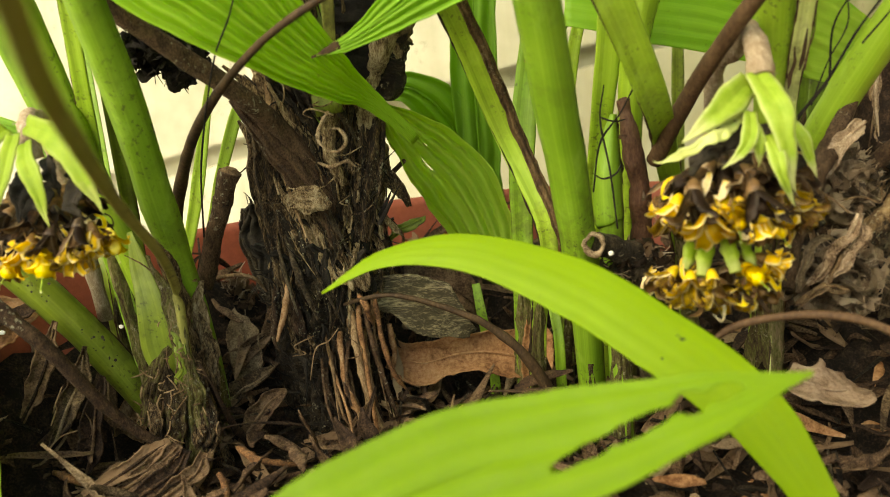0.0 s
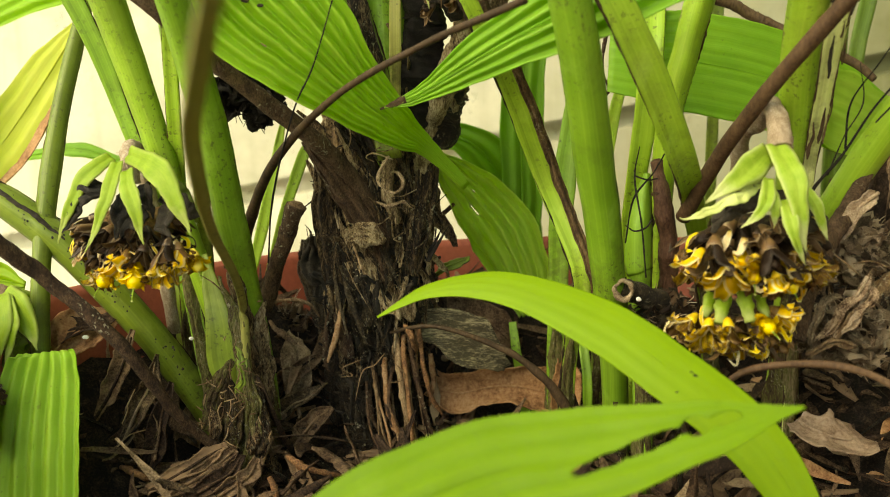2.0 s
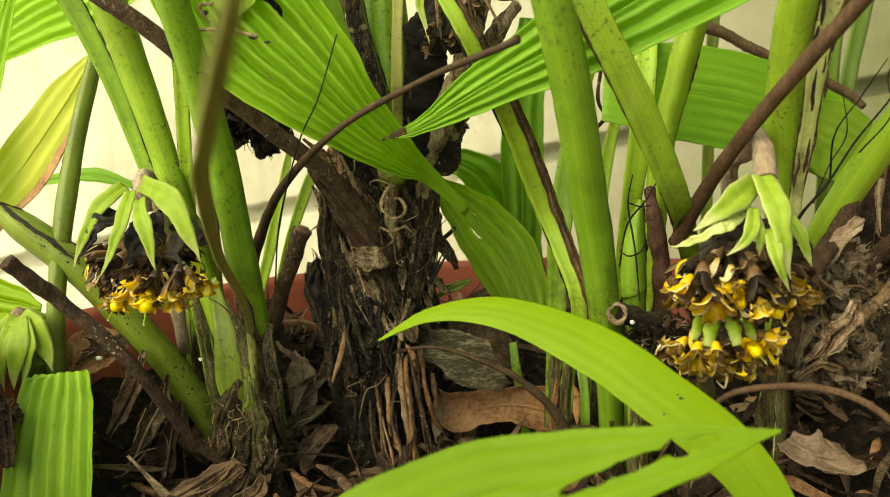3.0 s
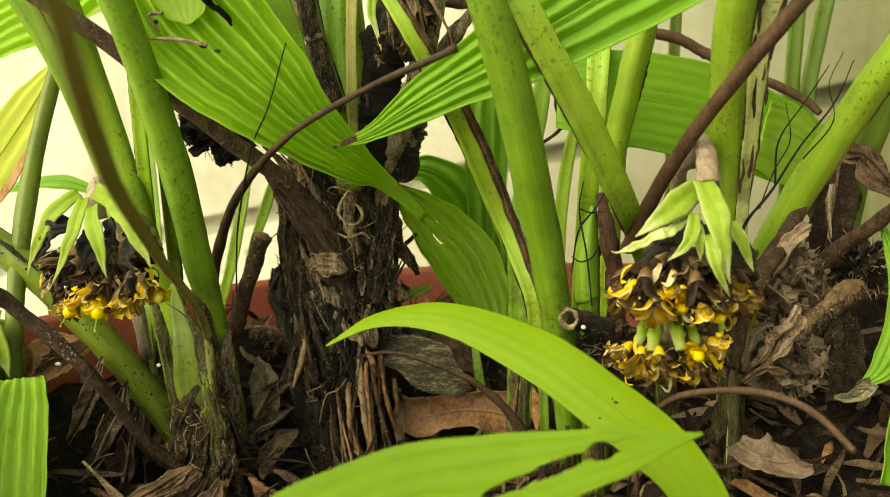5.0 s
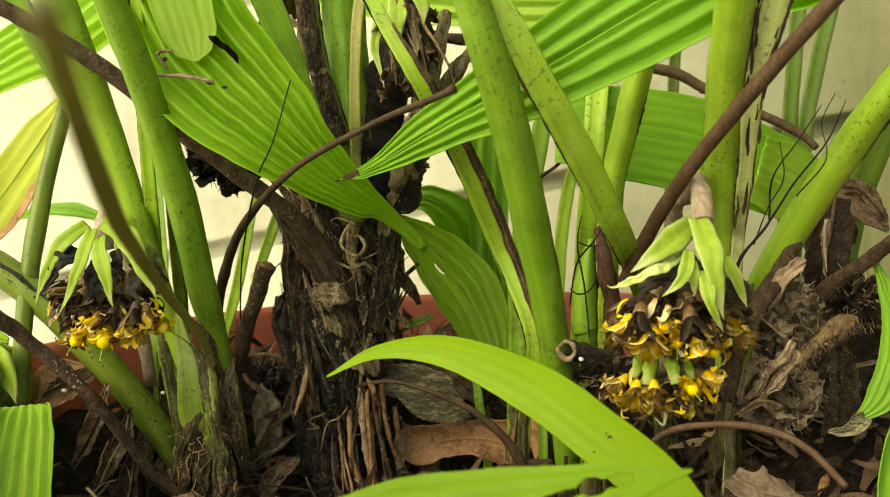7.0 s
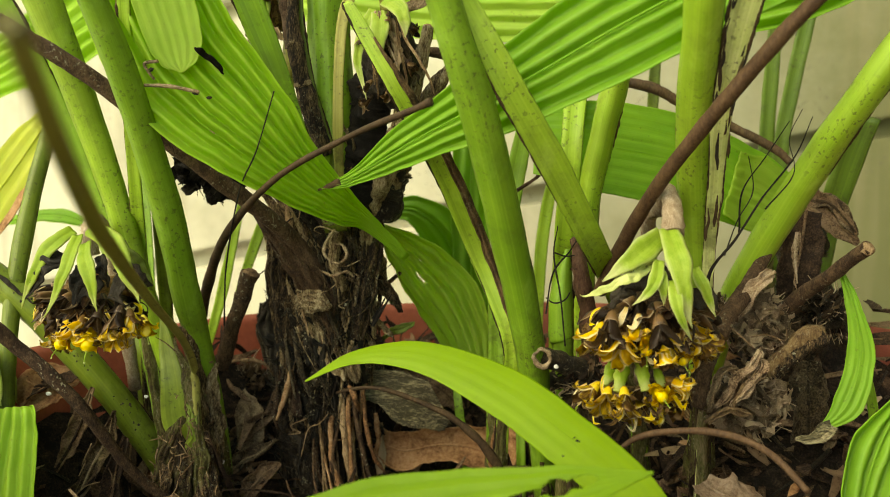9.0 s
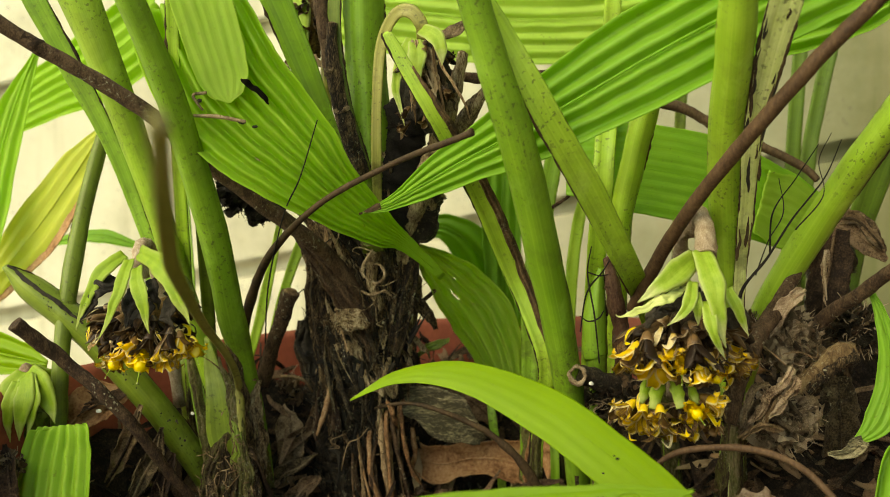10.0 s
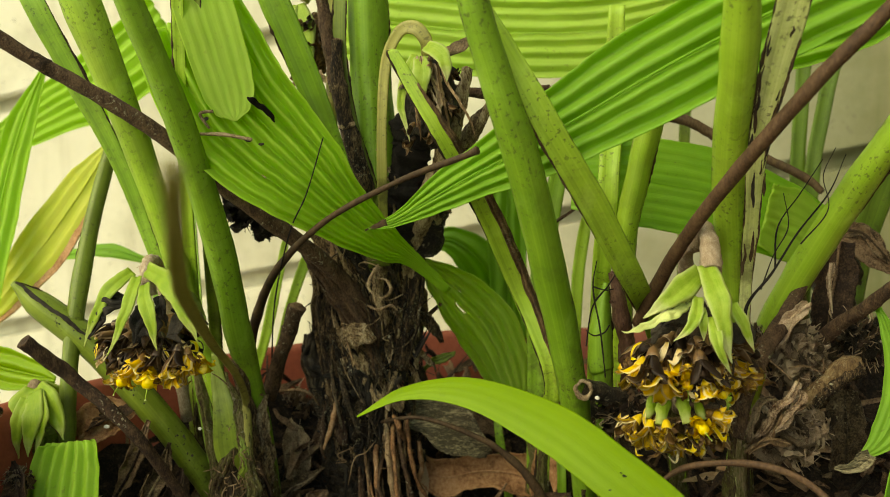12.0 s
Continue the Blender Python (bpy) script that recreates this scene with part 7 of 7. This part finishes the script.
def rootlets():
    """Hair-thin pale roots looping over the foot of the clump, each one apart."""
    r = random.Random(5)
    for n, (a, b) in enumerate((((-0.1543, 0.3720, 0.0340), (-0.1244, 0.3720, 0.0324)), ((-0.1372, 0.3740, 0.0521), (-0.1261, 0.3800, 0.0369)), ((-0.2123, 0.3500, 0.0176), (-0.1849, 0.3500, 0.0299)), ((-0.1988, 0.3520, 0.0320), (-0.1911, 0.3540, 0.0510)), ((-0.0828, 0.4050, 0.0291), (-0.0648, 0.4050, 0.0574)), ((-0.0619, 0.4050, 0.0401), (-0.0595, 0.4050, 0.0523)), ((-0.0922, 0.4100, 0.0413), (-0.0797, 0.4100, 0.0521)), ((-0.1453, 0.3700, 0.0412), (-0.1252, 0.3700, 0.0468)))):
        a, b = Vector(a), Vector(b)
        m = [a.lerp(b, f) + Vector((r.gauss(0, .003), r.gauss(0, .002), r.gauss(0, .004))) for f in (.33, .66)]
        tagged(part("rootlet", tube([a, *m, b], [.0003, .0004, .0003], 5, 24), STRAW), "hair-thin pale root over the litter", "root", "fine roots")


rootlets()


def stalk_hairs(parent, points, radius, seed):
    """Short stiff hairs on a flower stalk, too fine to count."""
    r, bm = random.Random(seed), bmesh.new()
    line = curve_points(points, 40)
    for n in range(150):
        p = line[r.randrange(0, 39)]
        d = Vector((r.gauss(0, 1), r.gauss(0, 1) - .4, r.gauss(0, .6) - .3)).normalized()
        tube([p + d * radius * .8, p + d * (radius + r.uniform(.0008, .0022))], [.00018, .00008], 3, 3, bm=bm, caps=False)
    tagged(part("stalk_fuzz", bm, HAIRY, parent, "fine beige hairs"), "", "", "", "stuff")


stalk_hairs(RIGHT_HEAD, [(0.1255, 0.3520, 0.1864), (0.1272, 0.3420, 0.1952), (0.1286, 0.3300, 0.1869), (0.1280, 0.3220, 0.1758)], .0044, 1)
stalk_hairs(LEFT_HEAD, [(-0.1860, 0.3700, 0.1714), (-0.1790, 0.3500, 0.1792), (-0.1740, 0.3350, 0.1790), (-0.1715, 0.3280, 0.1720)], .0040, 2)

# fine twigs, spikes and crumbs
stick([(-0.1205, 0.4400, 0.1367), (-0.1051, 0.4380, 0.1463), (-0.0924, 0.4400, 0.1469), (-0.0825, 0.4460, 0.1411)], [.0003, .0006, .0008, .0009], "thin black twig arching from the trunk", FIBRE, "twig")
stick([(-0.0419, 0.4300, 0.1069), (-0.0359, 0.4300, 0.1168), (-0.0296, 0.4320, 0.1271)], [.0014, .0011, .0002], "black pointed spike on the trunk", FIBRE, "spike")
stick([(-0.0438, 0.4320, 0.1083), (-0.0378, 0.4320, 0.1175), (-0.0337, 0.4340, 0.1256)], [.0013, .0010, .0002], "black pointed spike on the trunk", FIBRE, "spike")
stick([(-0.0482, 0.4500, 0.1236), (-0.0385, 0.4550, 0.1293), (-0.0286, 0.4600, 0.1374)], [.0016, .0015, .0012], "short brown twig sticking out of the trunk", TWIG, "twig")
stick([(-0.1302, 0.3145, 0.2496), (-0.1174, 0.3155, 0.2489), (-0.1036, 0.3180, 0.2461)], [.0008, .0010, .0009], "grey dead twig lying on the big leaf", DRY_GREY, "twig")
stick([(-0.1224, 0.3140, 0.2611), (-0.1294, 0.3140, 0.2601), (-0.1271, 0.3140, 0.2554), (-0.1252, 0.3150, 0.2524)], [.0008, .0009, .0007, .0006], "short curled grey twig on the big leaf", DRY_GREY, "twig")
dry_leaf([(-0.0424, 0.4550, 0.0926), (-0.0345, 0.4550, 0.0982), (-0.0266, 0.4550, 0.1014), (-0.0192, 0.4580, 0.1048)], [.002, 0.0052, 0.0060, .001], "dark withered leaf point beside the trunk", STALK_DARK, seed=71, curl=.3)


def crumb(place, size, seed, material=LITTER):
    """A scrap of debris stuck to a leaf."""
    bm = bmesh.new()
    bmesh.ops.create_icosphere(bm, subdivisions=2, radius=size, matrix=Matrix.Translation(place) @ Matrix.Diagonal((1.3, .4, .8, 1)))
    for v in bm.verts:
        v.co += (v.co - Vector(place)) * noise.noise(v.co * 700 + Vector((seed, 0, 0))) * .9
    tagged(part("debris", bm, material), "small brown scrap of debris stuck to a leaf", "debris", "debris on the leaves")


crumb((-0.1038, 0.3305, 0.2259), .0018, 1, DRY_GREY)
crumb((-0.1063, 0.3305, 0.2276), .0012, 2, LITTER)
crumb((-0.1076, 0.3235, 0.2461), .0013, 3, CHARRED)
crumb((-0.1012, 0.3255, 0.2439), .0011, 4, CHARRED)
crumb((-0.1281, 0.3180, 0.2577), .0012, 5, CHARRED)
crumb((0.0820, 0.2480, 0.0974), .0007, 6, CHARRED)
crumb((0.0805, 0.2480, 0.0987), .0004, 7, CHARRED)
crumb((0.0761, 0.2520, 0.0896), .0005, 8, CHARRED)

# dead leaves leaning on the pot's inner side
for n, (pts, w, m) in enumerate((
    ([(-0.2624, 0.2920, 0.0463), (-0.2584, 0.2970, 0.0732), (-0.2549, 0.3020, 0.0939), (-0.2542, 0.3060, 0.1135)], 0.0159, DRY_GREY),
    ([(-0.2366, 0.2980, 0.0383), (-0.2397, 0.3030, 0.0522), (-0.2443, 0.3080, 0.0630), (-0.2485, 0.3120, 0.0719)], 0.0154, LITTER),
    ([(-0.2441, 0.2880, 0.0519), (-0.2481, 0.2920, 0.0722), (-0.2499, 0.2970, 0.0861), (-0.2539, 0.3000, 0.0977)], 0.0099, DECAY),
)):
    dry_leaf(pts, [w * .4, w, w * .9, w * .15], "dead leaf leaning on the pot's inner side", m, seed=90 + n, curl=.7, twist=(n - 1) * 30)

# dull dead leaves standing behind the dark stick
for n, (pts, w, m) in enumerate((
    ([(-0.2120, 0.3950, -0.0100), (-0.2150, 0.3950, 0.0120), (-0.2185, 0.3950, 0.0300), (-0.2230, 0.4000, 0.0470)], 0.0190, STRAW),
    ([(-0.1990, 0.4050, -0.0080), (-0.1965, 0.4050, 0.0130), (-0.1940, 0.4050, 0.0310), (-0.1960, 0.4100, 0.0480)], 0.0200, DRY_GREY),
    ([(-0.1830, 0.4000, -0.0120), (-0.1830, 0.4000, 0.0060), (-0.1810, 0.4000, 0.0180), (-0.1770, 0.4050, 0.0290)], 0.0170, STRAW),
    ([(-0.1290, 0.4350, 0.0120), (-0.1250, 0.4350, 0.0300), (-0.1270, 0.4380, 0.0470), (-0.1330, 0.4450, 0.0600)], 0.0180, DRY_GREY),
)):
    dry_leaf(pts, [w * .5, w, w * .9, w * .1], "dull brown dead leaf standing behind the sticks", m, seed=110 + n, curl=.5, twist=(20, -30, 40, 10)[n])

# broken pieces round the dead heads
dry_leaf([(0.1730, 0.3400, 0.1161), (0.1683, 0.3360, 0.1100), (0.1620, 0.3360, 0.1030), (0.1593, 0.3380, 0.0943), (0.1548, 0.3420, 0.0853)], [.002, .0046, .0052, .0046, .002], "crinkled tan strip of dead leaf", PALE_DRY, seed=121, curl=1.3, cup=.5, twist=30)
dry_leaf([(0.1505, 0.3450, 0.0825), (0.1531, 0.3420, 0.0953), (0.1569, 0.3420, 0.1036), (0.1641, 0.3450, 0.1052)], [.003, .0050, .0045, .002], "crumpled grey frill of dead leaf", DRY_GREY, seed=122, curl=1.4, cup=.6, twist=-40)
dry_leaf([(0.2190, 0.4320, 0.1800), (0.2157, 0.4280, 0.1576), (0.2125, 0.4250, 0.1425), (0.2102, 0.4250, 0.1200)], [.016, .024, .024, .018], "dark brown dead sheath behind the sticks", LITTER, seed=123, curl=.3)
dry_leaf([(0.2087, 0.4120, 0.1685), (0.2073, 0.4100, 0.1584), (0.2078, 0.4080, 0.1484), (0.2091, 0.4080, 0.1367)], [.0030, .0034, .0018, .0008], "thin pale strip hanging from the dead sheath", PALE_DRY, seed=124, curl=.8)
dry_leaf([(0.2114, 0.3850, 0.0560), (0.2106, 0.3850, 0.0783), (0.2099, 0.3850, 0.0896), (0.2098, 0.3850, 0.1010)], [.018, .020, .019, .014], "dark weathered slab of dead sheath standing in the litter", BARK_DARK, seed=125, curl=.2)
stick([(0.1623, 0.3520, 0.1246), (0.1669, 0.3480, 0.1208), (0.1724, 0.3460, 0.1155)], [.0003, .0005, .0004], "thin pale fibre across the dead heads", STRAW, "twig")
stick([(0.1737, 0.3600, 0.1186), (0.1815, 0.3580, 0.1203), (0.1909, 0.3600, 0.1169), (0.1925, 0.3640, 0.1232)], [.0003, .0004, .0005, .0004], "thin pale fibre across the dead heads", STRAW, "twig")
